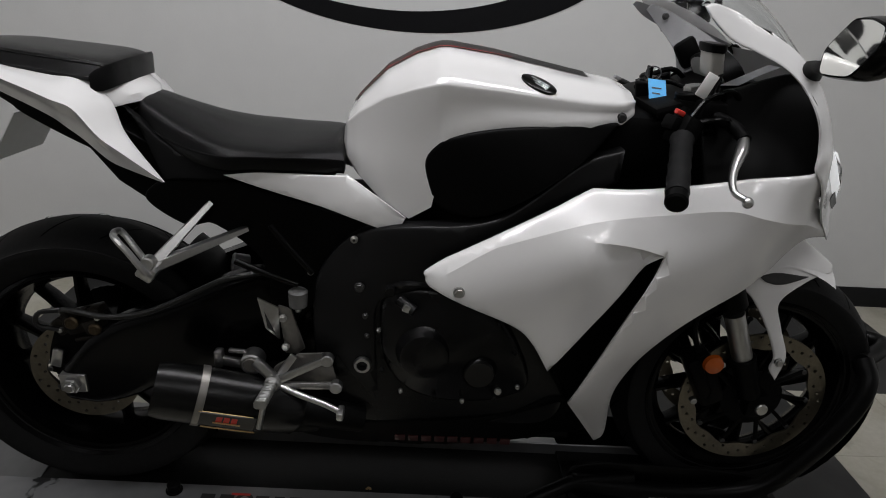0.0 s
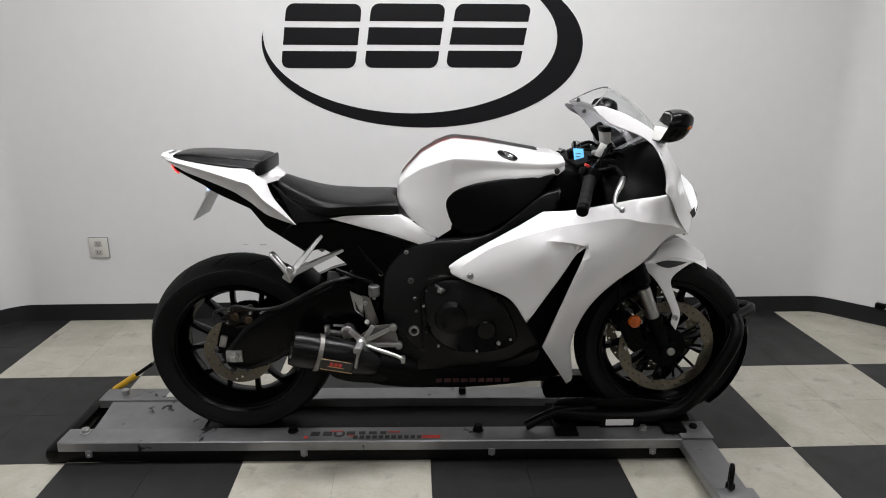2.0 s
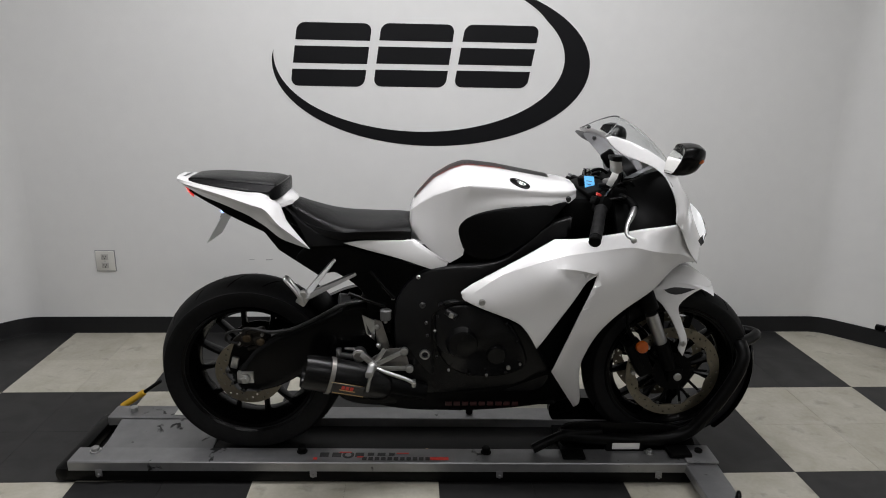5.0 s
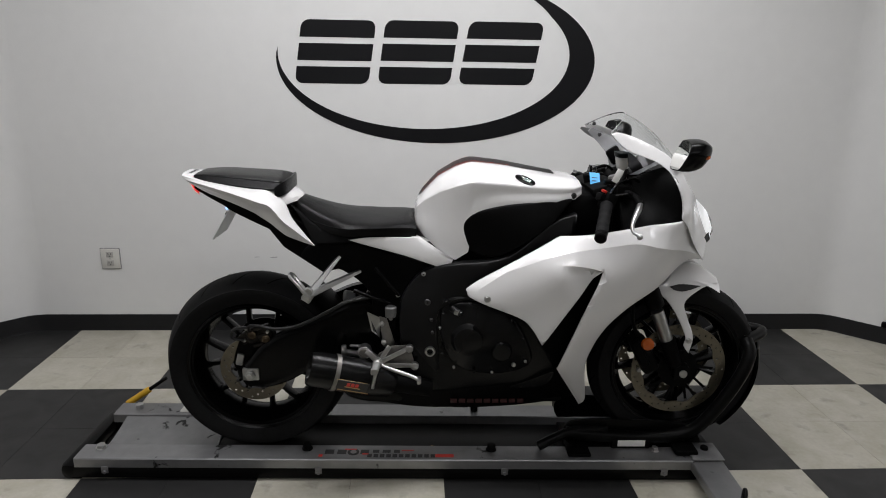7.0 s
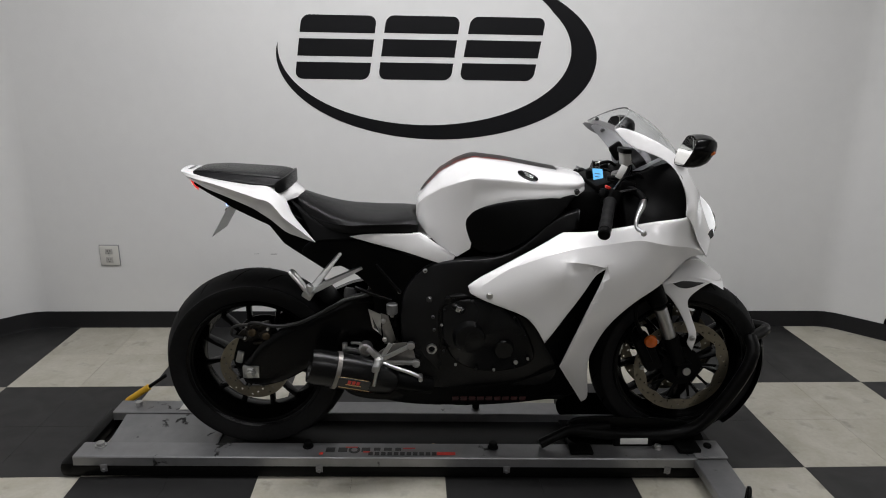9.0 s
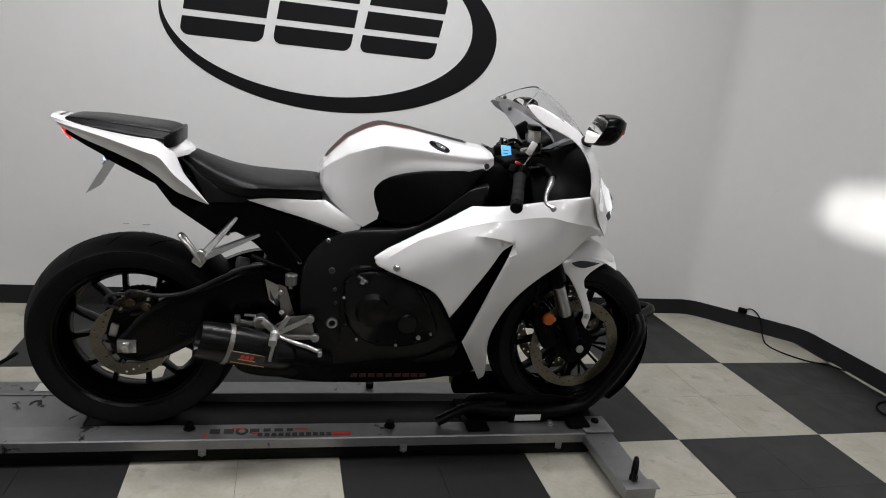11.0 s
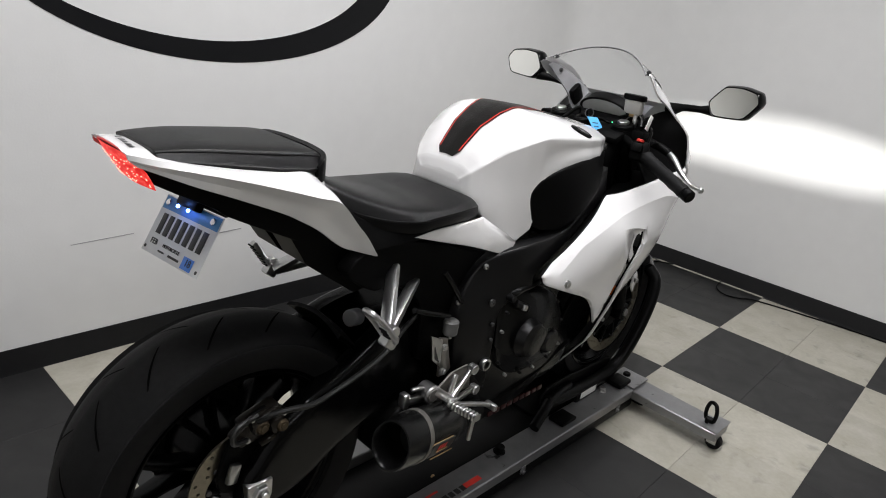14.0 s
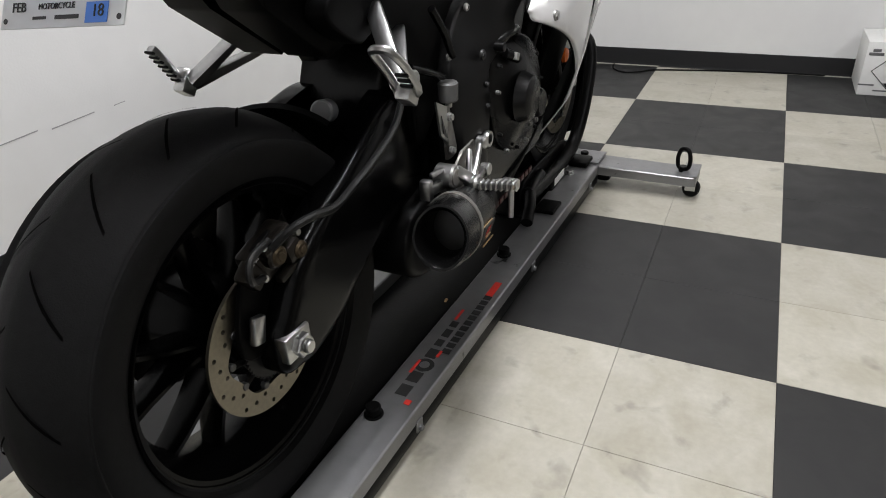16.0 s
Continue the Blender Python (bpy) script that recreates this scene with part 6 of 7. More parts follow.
cyl(bm, (0.406, -0.205, 0.430), (0.404, -0.228, 0.432), 0.015, n=16, ch=0.003)
part("peg_joint", bm, M_ALU, rs)
bm = bmesh.new()
rings = []
for k in range(33):
    y, w = -0.222 - 0.0024 * k, (0.0105 if k % 4 < 2 else 0.0080)
    rings.append([Vector((0.403 - 0.003 * k / 32 + w * a, y, 0.431 + 0.010 * k / 32 + 0.8 * w * b)) for a, b in ((-1, -0.6), (-0.7, -1), (0.7, -1), (1, -0.6), (1, 0.6), (0.7, 1), (-0.7, 1), (-1, 0.6))])
loft(bm, rings)
peg = part("foot_peg", bm, M_ALU, rs, "ribbed silver foot peg")
bm = bmesh.new()
cyl(bm, (0.404, -0.286, 0.436), (0.394, -0.289, 0.384), 0.0052, 0.0048, 12, 0.001)
part("peg_feeler", bm, M_ALU, peg, "thin silver feeler under the peg")
bm = bmesh.new()
tube(bm, [(0.410, -0.212, 0.424), (0.45, -0.222, 0.412), (0.50, -0.230, 0.398), (0.526, -0.235, 0.388)], 0.006, 10)
rbox(bm, (0.530, -0.238, 0.386), (0.013, 0.032, 0.016), 0.004)
part("brake_pedal", bm, M_ALU, rs, "silver brake pedal")
for p in ((0.416, -0.172, 0.540), (0.420, -0.172, 0.480)):
    bolt("guard_bolt", p, 0.006, rs)
for s in (-1, 1):
    pb = new("pillion_footrest")
    pb.parent, pb.location = bike, (0.030 if s > 0 else 0, 0, -ZB - (0.032 if s > 0 else 0))
    pb["label"] = "silver pillion footrest hanger with folded peg"
    bm = bmesh.new()
    taper(bm, (0.206, s * 0.204, 0.648), (0.285, s * 0.122, 0.737), 0.021, 0.011, 0.024)
    taper(bm, (0.206, s * 0.204, 0.646), (0.347, s * 0.124, 0.694), 0.021, 0.010, 0.022)
    rbox(bm, (0.202, s * 0.216, 0.642), (0.030, 0.024, 0.028), 0.005, (0, 35, 0))
    cyl(bm, (0.206, s * 0.208, 0.660), (0.206, s * 0.228, 0.660), 0.012, n=16, ch=0.002)
    part("hanger", bm, M_ALU, pb)
    bm = bmesh.new()
    if s > 0:
        bar(bm, (0.202, s * 0.222, 0.648), (0.158, s * 0.224, 0.712), 0.014, 0.016, (0, 1, 0), 0.004)
    else:
        tube(bm, [(0.204, -0.206, 0.642), (0.178, -0.199, 0.678), (0.158, -0.195, 0.703), (0.153, -0.208, 0.708), (0.157, -0.222, 0.704), (0.180, -0.229, 0.680), (0.206, -0.230, 0.644)], 0.0058, 8, closed=True)
    peg = part("folded_peg", bm, M_ALU, pb)
    for k in range(7 if s > 0 else 3):
        p = Vector((0.196, s * 0.222, 0.658)).lerp(Vector((0.161, s * 0.224, 0.708)), k / 6)
        bm = bmesh.new()
        rbox(bm, p + Vector((-0.006, 0, -0.003)), (0.006, 0.018, 0.004), 0.001, (0, 35, 0))
        part("peg_rib", bm, M_TYRE, peg)

# rear caliper, hose, hugger, shock pieces
bm = bmesh.new()
rbox(bm, (0.022, -0.092, 0.474), (0.080, 0.040, 0.044), 0.008, (0, -18, 0))
rbox(bm, (0.042, -0.112, 0.470), (0.030, 0.024, 0.030), 0.006, (0, -18, 0))
cyl(bm, (0.005, -0.105, 0.480), (0.005, -0.125, 0.480), 0.016, n=20, ch=0.003)
bm2 = bmesh.new()
panel(bm2, [(-0.062, 0.372), (-0.050, 0.425), (-0.022, 0.478), (0.04, 0.500), (0.090, 0.462), (0.104, 0.40), (0.06, 0.362), (0.0, 0.345), (-0.045, 0.345)], -0.098, 0.006, (), 0.03, 0.003)
bp("caliper_bracket", bm2, M_BLACK, "black caliper bracket")
bm3 = bmesh.new()
rbox(bm3, (-0.038, -0.108, 0.392), (0.022, 0.012, 0.040), 0.004, (0, 15, 0))
bp("sensor_holder", bm3, M_ALU, "silver wheel sensor holder")
rbox(bm, (-0.022, -0.100, 0.462), (0.030, 0.026, 0.034), 0.006, (0, -40, 0))
rbox(bm, (0.012, -0.116, 0.497), (0.052, 0.014, 0.012), 0.004, (0, -18, 0))
rbox(bm, (0.030, -0.116, 0.446), (0.046, 0.014, 0.010), 0.004, (0, -12, 0))
cal = bp("rear_caliper", bm, M_CALIPER, "dark bronze rear brake caliper")
for p, r in (((0.008, 0.480), 0.0135), ((0.050, 0.468), 0.0125)):
    bm = bmesh.new()
    cyl(bm, (p[0], -0.118, p[1]), (p[0], -0.128, p[1]), r, n=22, ch=0.003)
    cyl(bm, (p[0], -0.126, p[1]), (p[0], -0.1295, p[1]), r * 0.5, n=6, ch=0.001)
    bp("piston_cap", bm, M_BRASS, "bronze piston cap", cal)
for p in ((-0.018, 0.46), (0.062, 0.455), (0.055, 0.49), (-0.01, 0.50)):
    bm = bmesh.new()
    cyl(bm, (p[0], -0.11, p[1]), (p[0], -0.122, p[1]), 0.005, n=10, ch=0.001)
    bp("caliper_pin", bm, M_BOLT, parent=cal)
bm = bmesh.new()
tube(bm, [(0.0, -0.122, 0.495), (0.010, -0.150, 0.522), (0.040, -0.162, 0.528), (0.090, -0.158, 0.517), (0.15, -0.150, 0.522), (0.20, -0.158, 0.546), (0.25, -0.162, 0.574), (0.31, -0.145, 0.600), (0.37, -0.12, 0.605)], 0.0055, 8)
bm3 = bmesh.new()
tube(bm3, [(-0.02, -0.118, 0.462), (-0.052, -0.130, 0.476), (-0.045, -0.128, 0.502), (0.0, -0.118, 0.505)], 0.005, 8)
bp("caliper_hose_loop", bm3, M_RUBBER, "short black hose loop on the caliper")
bp("rear_brake_hose", bm, M_RUBBER, "black rear brake hose")
bm = bmesh.new()
rows = []
for a in np.linspace(radians(8), radians(52), 14):
    rows.append([Vector((0.322 * math.cos(a) - 0.012 * q * q * math.cos(a), 0.088 * q, 0.349 + (0.322 - 0.02 * q * q) * math.sin(a))) for q in np.linspace(-1, 1, 11)])
loft(bm, [*rows, *[[p * 1.0 + Vector((0.006, 0, 0.006)) for p in r] for r in reversed(rows)], rows[0]], cyclic=False)
bp("rear_hugger", bm, M_BLACK, "black rear wheel hugger")
bm = bmesh.new()
cyl(bm, (0.442, -0.158, 0.558), (0.442, -0.158, 0.592), 0.0165, 0.0175, 24, 0.003)
bp("fluid_cup", bm, M_CUP, "small grey rear brake fluid cup")
bm = bmesh.new()
cyl(bm, (0.442, -0.158, 0.548), (0.442, -0.158, 0.559), 0.006, n=10, ch=0.001)
bp("cup_outlet", bm, M_BOLT)
bm = bmesh.new()
cyl(bm, (0.315, 0.0, 0.565), (0.283, -0.010, 0.573), 0.019, n=28, ch=0.003)
bp("damper_cap", bm, M_LOBE, "round grey end cap of the rear damper")

# --- wall logo: plain black shapes ---
logo = empty("wall_sign", (0, WALL_Y, 0), "black vinyl logo shapes and swoosh on the wall", "wall sign")
bm = bmesh.new()
rows = []
for a in np.linspace(radians(176), radians(442), 90):
    o = Vector((-0.094 + 0.731 * math.cos(a), 0, 1.320 + 0.373 * math.sin(a)))
    i = Vector((-0.150 + 0.667 * math.cos(a), 0, 1.349 + 0.336 * math.sin(a)))
    f = min(1.0, (radians(442) - a) / 0.9)
    i = o.lerp(i, f)
    y = Vector((0, -0.0015, 0))
    rows.append([o, o + y, i + y, i])
loft(bm, rows)
part("swoosh", bm, M_LOGO, logo)


def slab(x0, x1, z0, z1, sh):
    """A slanted block of three stacked black bars."""
    h = z1 - z0
    t = h * 0.27
    bm = bmesh.new()

    def quad(xa, xb, za, zb, cut=(0, 0, 0, 0)):
        pts = []
        for (x, z, dx, dz), c in zip(((xa, za, 1, 1), (xb, za, -1, 1), (xb, zb, -1, -1), (xa, zb, 1, -1)), cut):
            if c:
                for k in range(6):
                    a = k / 5 * math.pi / 2
                    pts.append((x + dx * c * (1 - math.sin(a)), z + dz * c * (1 - math.cos(a))))
            else:
                pts.append((x, z))
        ctr = Vector((sum(p[0] for p in pts) / len(pts), sum(p[1] for p in pts) / len(pts)))
        pts.sort(key=lambda p: math.atan2(p[1] - ctr.y, (p[0] - ctr.x) * 0.3))
        ring = [Vector((p[0] + sh * (p[1] - z0) / h, 0, p[1])) for p in pts]
        loft(bm, [ring, [p + Vector((0, -0.0015, 0)) for p in ring]])
    zm = (z0 + z1) / 2
    quad(x0, x1, z0, z0 + t, (0.035, 0.035, 0, 0))
    quad(x0, x1, zm - t / 2, zm + t / 2)
    quad(x0, x1, z1 - t, z1, (0, 0, 0.035, 0.035))
    part("logo_block", bm, M_LOGO, logo)


slab(-0.745, -0.410, 1.214, 1.492, 0.040)
slab(-0.368, -0.035, 1.217, 1.495, 0.040)
slab(0.004, 0.345, 1.220, 1.497, 0.048)

# wall outlet
def wall_outlet(x, z):
    root = empty("wall_outlet", (x, WALL_Y, z), "cream double power outlet on the wall", "outlet", "wall outlets")
    # grey sheet behind the plate: the thin shadow gap at its edge, as colour
    bm = bmesh.new()
    rbox(bm, (0, -0.0015, 0), (0.094, 0.002, 0.104), 0)
    part("shadow_rim", bm, M_GREY, root, "grey rim standing in for the shadow gap round the plate")
    bm = bmesh.new()
    rbox(bm, (0, -0.006, 0), (0.088, 0.007, 0.098), 0.003)
    part("cover_plate", bm, M_SKIN_W, root)
    for k in (-1, 1):
        bm = bmesh.new()
        rbox(bm, (0, -0.0100, 0.021 * k), (0.034, 0.003, 0.028), 0.0012)
        face = part("socket", bm, M_OUTLET, root, "grey socket face")
        bm = bmesh.new()
        for a in (-0.0065, 0.0065):
            rbox(bm, (a, -0.0117, 0.021 * k + 0.003), (0.0028, 0.001, 0.009), 0)
        cyl(bm, (0, -0.0112, 0.021 * k - 0.008), (0, -0.0122, 0.021 * k - 0.008), 0.003, n=8)
        part("socket_slot", bm, M_INK, face)
    bm = bmesh.new()
    cyl(bm, (0, -0.009, 0), (0, -0.0105, 0), 0.0035, n=12)
    part("plate_screw", bm, M_BOLT, root)


wall_outlet(-1.667, 0.373)
wall_outlet(1.072, 0.373)
# scuff marks along the wall
bm = bmesh.new()
for x0, x1, z, h in ((-0.98, -0.955, 0.382, 0.002), (-0.90, -0.868, 0.381, 0.004), (-0.60, -0.41, 0.391, 0.0025), (-0.33, -0.20, 0.352, 0.003), (-0.16, -0.02, 0.349, 0.003), (0.05, 0.09, 0.352, 0.002)):
    rbox(bm, ((x0 + x1) / 2, WALL_Y - 0.0006, z), (x1 - x0, 0.001, h), 0, (0, -2.5, 0))
tagged(part("wall_scuff", bm, mat("grey_scuff", (0.33, 0.33, 0.33), 0.7, vary=0.3)), "grey scuff streaks rubbed into the wall paint", "scuff mark", kind="structure")

# --- the dolly ---
DZ = 0.080
dolly = empty("motorcycle_dolly", (0, 1.526, 0), "silver steel motorcycle dolly with black deck", "dolly")
dolly.rotation_euler = (0, 0, radians(-1.6))


def dp(name, bm, m, label="", parent=None):
    return part(name, bm, m, parent or dolly, label)


def channel(bm, x0, x1, y0, y1, out):
    """A folded steel rail: flat top, lips down both sides."""
    t = 0.004
    prof = [(y0, DZ - 0.032), (y0, DZ - 0.003), (y0 + 0.003, DZ), (y1 - 0.003, DZ), (y1, DZ - 0.003), (y1, DZ - 0.032), (y1 - t, DZ - 0.032), (y1 - t, DZ - t), (y0 + t, DZ - t), (y0 + t, DZ - 0.032)]
    loft(bm, [[Vector((x, y, z)) for y, z in prof] for x in (x0, x1)])


bm = bmesh.new()
channel(bm, -1.275, 0.715, -0.180, -0.095, -1)
rail = dp("front_rail", bm, M_RAIL, "silver side rail with bolts")
bm = bmesh.new()
channel(bm, -1.275, 0.80, 0.095, 0.180, 1)
rail2 = dp("back_rail", bm, M_RAIL, "silver side rail")
bm = bmesh.new()
for y in (-0.14, 0.14):
    rbox(bm, (-0.29, y, 0.026), (2.06, 0.072, 0.044), 0.010)
rbox(bm, (-1.30, 0, 0.030), (0.05, 0.36, 0.05), 0.018)
rbox(bm, (0.775, -0.06, 0.03), (0.05, 0.30, 0.045), 0.012)
dp("base_frame", bm, M_STEELBLK, "black base frame under the rails")
bm = bmesh.new()
rbox(bm, (-0.14, 0, 0.043), (1.80, 0.186, 0.012), 0.002)
dp("deck", bm, M_DECK, "worn black steel deck")
bm = bmesh.new()
loft(bm, [[Vector((x, y, z)) for y, z in ((-0.090, 0.046), (0.010, 0.058), (0.092, 0.074), (0.092, 0.068), (0.010, 0.052), (-0.090, 0.040))] for x in (-1.225, -0.86)])
dp("end_plate", bm, M_RAIL, "silver end plate between the rails")
bm = bmesh.new()
rbox(bm, (-0.98, 0.135, DZ + 0.002), (0.13, 0.05, 0.003), 0.001)
dp("label_plate", bm, M_SKIN_W, "white label on the rail")
for x, m, r, h in ((-0.545, M_BLACK, 0.014, 0.020), (0.06, M_BLACK, 0.014, 0.020), (0.77, M_BLACK, 0.013, 0.016), (0.605, M_BOLT, 0.011, 0.014), (-1.215, M_BOLT, 0.014, 0.014)):
    bm = bmesh.new()
    y = -0.118
    cyl(bm, (x, y, DZ - 0.001), (x, y, DZ + 0.004), r * 1.25, n=20, ch=0.001)
    cyl(bm, (x, y, DZ + 0.003), (x, y, DZ + h), r, n=6 if m is M_BOLT else 16, ch=0.002)
    dp("rail_bolt", bm, m, parent=rail)
for x in (-1.20, 0.02, -0.60, 0.45):
    bm = bmesh.new()
    cyl(bm, (x, 0.14, DZ - 0.001), (x, 0.14, DZ + 0.018), 0.013, n=16, ch=0.002)
    dp("rail_bolt", bm, M_BLACK if x > -1 else M_BOLT, parent=rail2)
for x in (-0.135,):
    bm = bmesh.new()
    tube(bm, [(x - 0.012, -0.055, 0.034), (x, -0.055, 0.052), (x + 0.012, -0.055, 0.034)], 0.003, 8)
    dp("deck_ring", bm, M_GOLD)
for x in (-1.18, -0.50, 0.10, 0.62):
    bm = bmesh.new()
    rbox(bm, (x, -0.181, DZ - 0.040), (0.022, 0.004, 0.024), 0.006)
    cyl(bm, (x, -0.182, DZ - 0.046), (x, -0.188, DZ - 0.046), 0.006, n=10, ch=0.001)
    dp("lip_tab", bm, M_RAIL, parent=rail)
# print on the rail: black and red bars
for k, (x0, x1, y0, y1) in enumerate([(-0.487, -0.452, -0.158, -0.134), (-0.447, -0.412, -0.158, -0.134), (-0.372, -0.338, -0.156, -0.134), (-0.332, -0.305, -0.150, -0.134), (-0.300, -0.268, -0.150, -0.134), (-0.263, -0.238, -0.150, -0.134)]):
    bm = bmesh.new()
    rbox(bm, ((x0 + x1) / 2, (y0 + y1) / 2 + 0.010, DZ + 0.0006), (x1 - x0 - 0.006, y1 - y0, 0.0009), 0)
    dp("print_bar", bm, M_INK, parent=rail)
for k in range(11):
    bm = bmesh.new()
    rbox(bm, (-0.338 + 0.0205 * k, -0.157, DZ + 0.0006), (0.0145, 0.017, 0.0009), 0)
    dp("print_bar", bm, M_INK, parent=rail)
for x, y, w, d in ((-0.095, -0.156, 0.060, 0.016), (-0.215, -0.127, 0.040, 0.006), (-0.402, -0.122, 0.04, 0.006), (-0.352, -0.148, 0.02, 0.006), (-0.496, -0.158, 0.012, 0.012)):
    bm = bmesh.new()
    rbox(bm, (x, y, DZ + 0.0008), (w, d, 0.0009), 0)
    dp("red_print_bar", bm, M_RED, parent=rail)
bm = bmesh.new()
cyl(bm, (-0.392, -0.137, DZ + 0.0002), (-0.392, -0.137, DZ + 0.0010), 0.019, n=24)
dp("print_roundel", bm, M_INK, parent=rail)
bm = bmesh.new()
cyl(bm, (-0.392, -0.137, DZ + 0.0011), (-0.392, -0.137, DZ + 0.0015), 0.010, n=20)
dp("roundel_centre", bm, M_RAIL, parent=rail)
# front outrigger with caster and lifting eye
arm = new("outrigger_arm")
arm.parent = dolly
arm["label"] = "silver outrigger arm with caster and black lifting eye"
bm = bmesh.new()
loft(bm, [[Vector((x, y, z)) for x, z in ((a, 0.048), (a, 0.074), (a + 0.003, 0.077), (b - 0.003, 0.077), (b, 0.074), (b, 0.048))] for a, b, y in ((0.706, 0.812, -0.175), (0.706, 0.806, -0.455), (0.711, 0.808, -0.476))])
rbox(bm, (0.762, -0.130, DZ + 0.004), (0.105, 0.100, 0.006), 0.002)
part("arm_beam", bm, M_RAIL, arm)
bm = bmesh.new()
rbox(bm, (0.765, -0.455, 0.079), (0.11, 0.045, 0.004), 0.001)
part("arm_plate", bm, M_RAIL, arm)
bm = bmesh.new()
tube(bm, [(0.750, -0.443, 0.088), (0.747, -0.449, 0.118), (0.751, -0.440, 0.146), (0.759, -0.420, 0.146), (0.763, -0.411, 0.118), (0.760, -0.417, 0.088)], 0.0065, 10, closed=True)
cyl(bm, (0.756, -0.430, 0.075), (0.756, -0.430, 0.094), 0.013, n=16, ch=0.002)
part("lifting_eye", bm, M_STEELBLK, arm, "black lifting eye")
bm = bmesh.new()
cyl(bm, (0.742, -0.462, 0.026), (0.768, -0.462, 0.026), 0.026, n=28, ch=0.004)
part("caster_wheel", bm, M_TYRE, arm, "black caster wheel")
for x in (0.736, 0.774):
    bm = bmesh.new()
    rbox(bm, (x, -0.460, 0.048), (0.004, 0.030, 0.050), 0.001)
    part("caster_fork", bm, M_ALU, arm)
# black prop lever and its pad on the rail
bm = bmesh.new()
tube(bm, [(0.215, -0.120, 0.095), (0.27, -0.108, 0.118), (0.33, -0.09, 0.132), (0.45, -0.075, 0.135)], 0.016, 12)
dp("prop_lever", bm, M_STEELBLK, "black steel prop lever")
bm = bmesh.new()
rbox(bm, (0.345, -0.135, DZ + 0.007), (0.075, 0.055, 0.012), 0.004)
dp("rubber_pad", bm, M_BLACK, "black rubber pad")
bm = bmesh.new()
rbox(bm, (0.70, -0.125, DZ + 0.010), (0.075, 0.06, 0.018), 0.006)
dp("rubber_pad", bm, M_BLACK, "black rubber pad")
# yellow-handled release lever behind the end
bm = bmesh.new()
cyl(bm, (-1.285, 0.225, 0.050), (-1.195, 0.225, 0.112), 0.012, n=14, ch=0.003)
lv = dp("release_lever", bm, M_YELLOW, "yellow-gripped release lever")
bm = bmesh.new()
cyl(bm, (-1.195, 0.225, 0.112), (-1.130, 0.225, 0.158), 0.007, n=12, ch=0.001)
dp("lever_rod", bm, M_STEELBLK, parent=lv)
# wheel chock round the front wheel
ck = empty("wheel_chock", (XR, YC, 0.043), "black steel wheel chock gripping the front tyre", "wheel chock")
ck.rotation_euler = (0, 0, radians(-0.9))
bm = bmesh.new()
for s in (-1, 1):
    bm2 = bmesh.new()
    tube(bm2, [(1.02, s * 0.105, 0.085), (1.16, s * 0.105, 0.072), (1.32, s * 0.108, 0.068), (1.44, s * 0.112, 0.095), (1.515, s * 0.118, 0.185), (1.580, s * 0.115, 0.300), (1.606, s * 0.100, 0.370), (1.606, s * 0.066, 0.405)], 0.021, 14)
    part("cradle_bar", bm2, M_STEELBLK, ck)
    bm2 = bmesh.new()
    panel(bm2, [(1.04, 0.03), (1.04, 0.115), (1.25, 0.12), (1.42, 0.105), (1.48, 0.06), (1.46, 0.02), (1.20, 0.01)], -0.088, 0.006, (), 0.03, 0.003, mirror=s > 0)
    part("side_plate", bm2, M_STEELBLK, ck)
tube(bm, [(1.606, -0.070, 0.402), (1.690, 0.0, 0.410), (1.606, 0.070, 0.402)], 0.018, 14)
part("cross_bar", bm, M_STEELBLK, ck)
bm = bmesh.new()
rows = []
for a in np.linspace(radians(-52), radians(16), 10):
    rows.append([Vector((1.388 + (0.293 - 0.03 * q * q) * math.cos(a), 0.075 * q, 0.303 + (0.293 - 0.03 * q * q) * math.sin(a))) for q in np.linspace(-1, 1, 9)])
loft(bm, [*rows, *[[p + Vector((0.006, 0, -0.002)) for p in r] for r in reversed(rows)], rows[0]], cyclic=False)
part("tyre_cradle", bm, M_STEELBLK, ck)
bm = bmesh.new()
rbox(bm, (1.238, -0.128, 0.057), (0.092, 0.002, 0.022), 0.0005)
bm2 = bmesh.new()
rbox(bm2, (1.28, 0, 0.0075), (0.50, 0.17, 0.015), 0.003)
part("chock_base", bm2, M_STEELBLK, ck)
part("maker_label", bm, M_PAPER, ck, "small white printed label")
bm = bmesh.new()
rbox(bm, (1.238, -0.112, 0.035), (0.13, 0.028, 0.060), 0.006)
part("label_block", bm, M_STEELBLK, ck)

# --- loose things round the machine ---
def on_bike(u, v, z):
    """A place given along the motorcycle, in the world."""
    a = radians(-0.9)
    return Vector((XR + u * math.cos(a) - v * math.sin(a), YC + u * math.sin(a) + v * math.cos(a), z))


TA, TB, TC = on_bike(1.056, -0.018, 0.988), on_bike(1.083, -0.034, 0.988), on_bike(1.054, -0.056, 0.945)


def on_tag(a, b, lift=0.0):
    n = (TB - TA).cross(TC - TA).normalized()
    if n.y > 0:
        n = -n
    return TA + (TB - TA) * a + (TC - TA) * b + n * (lift + 0.002 * math.sin(3 * b))


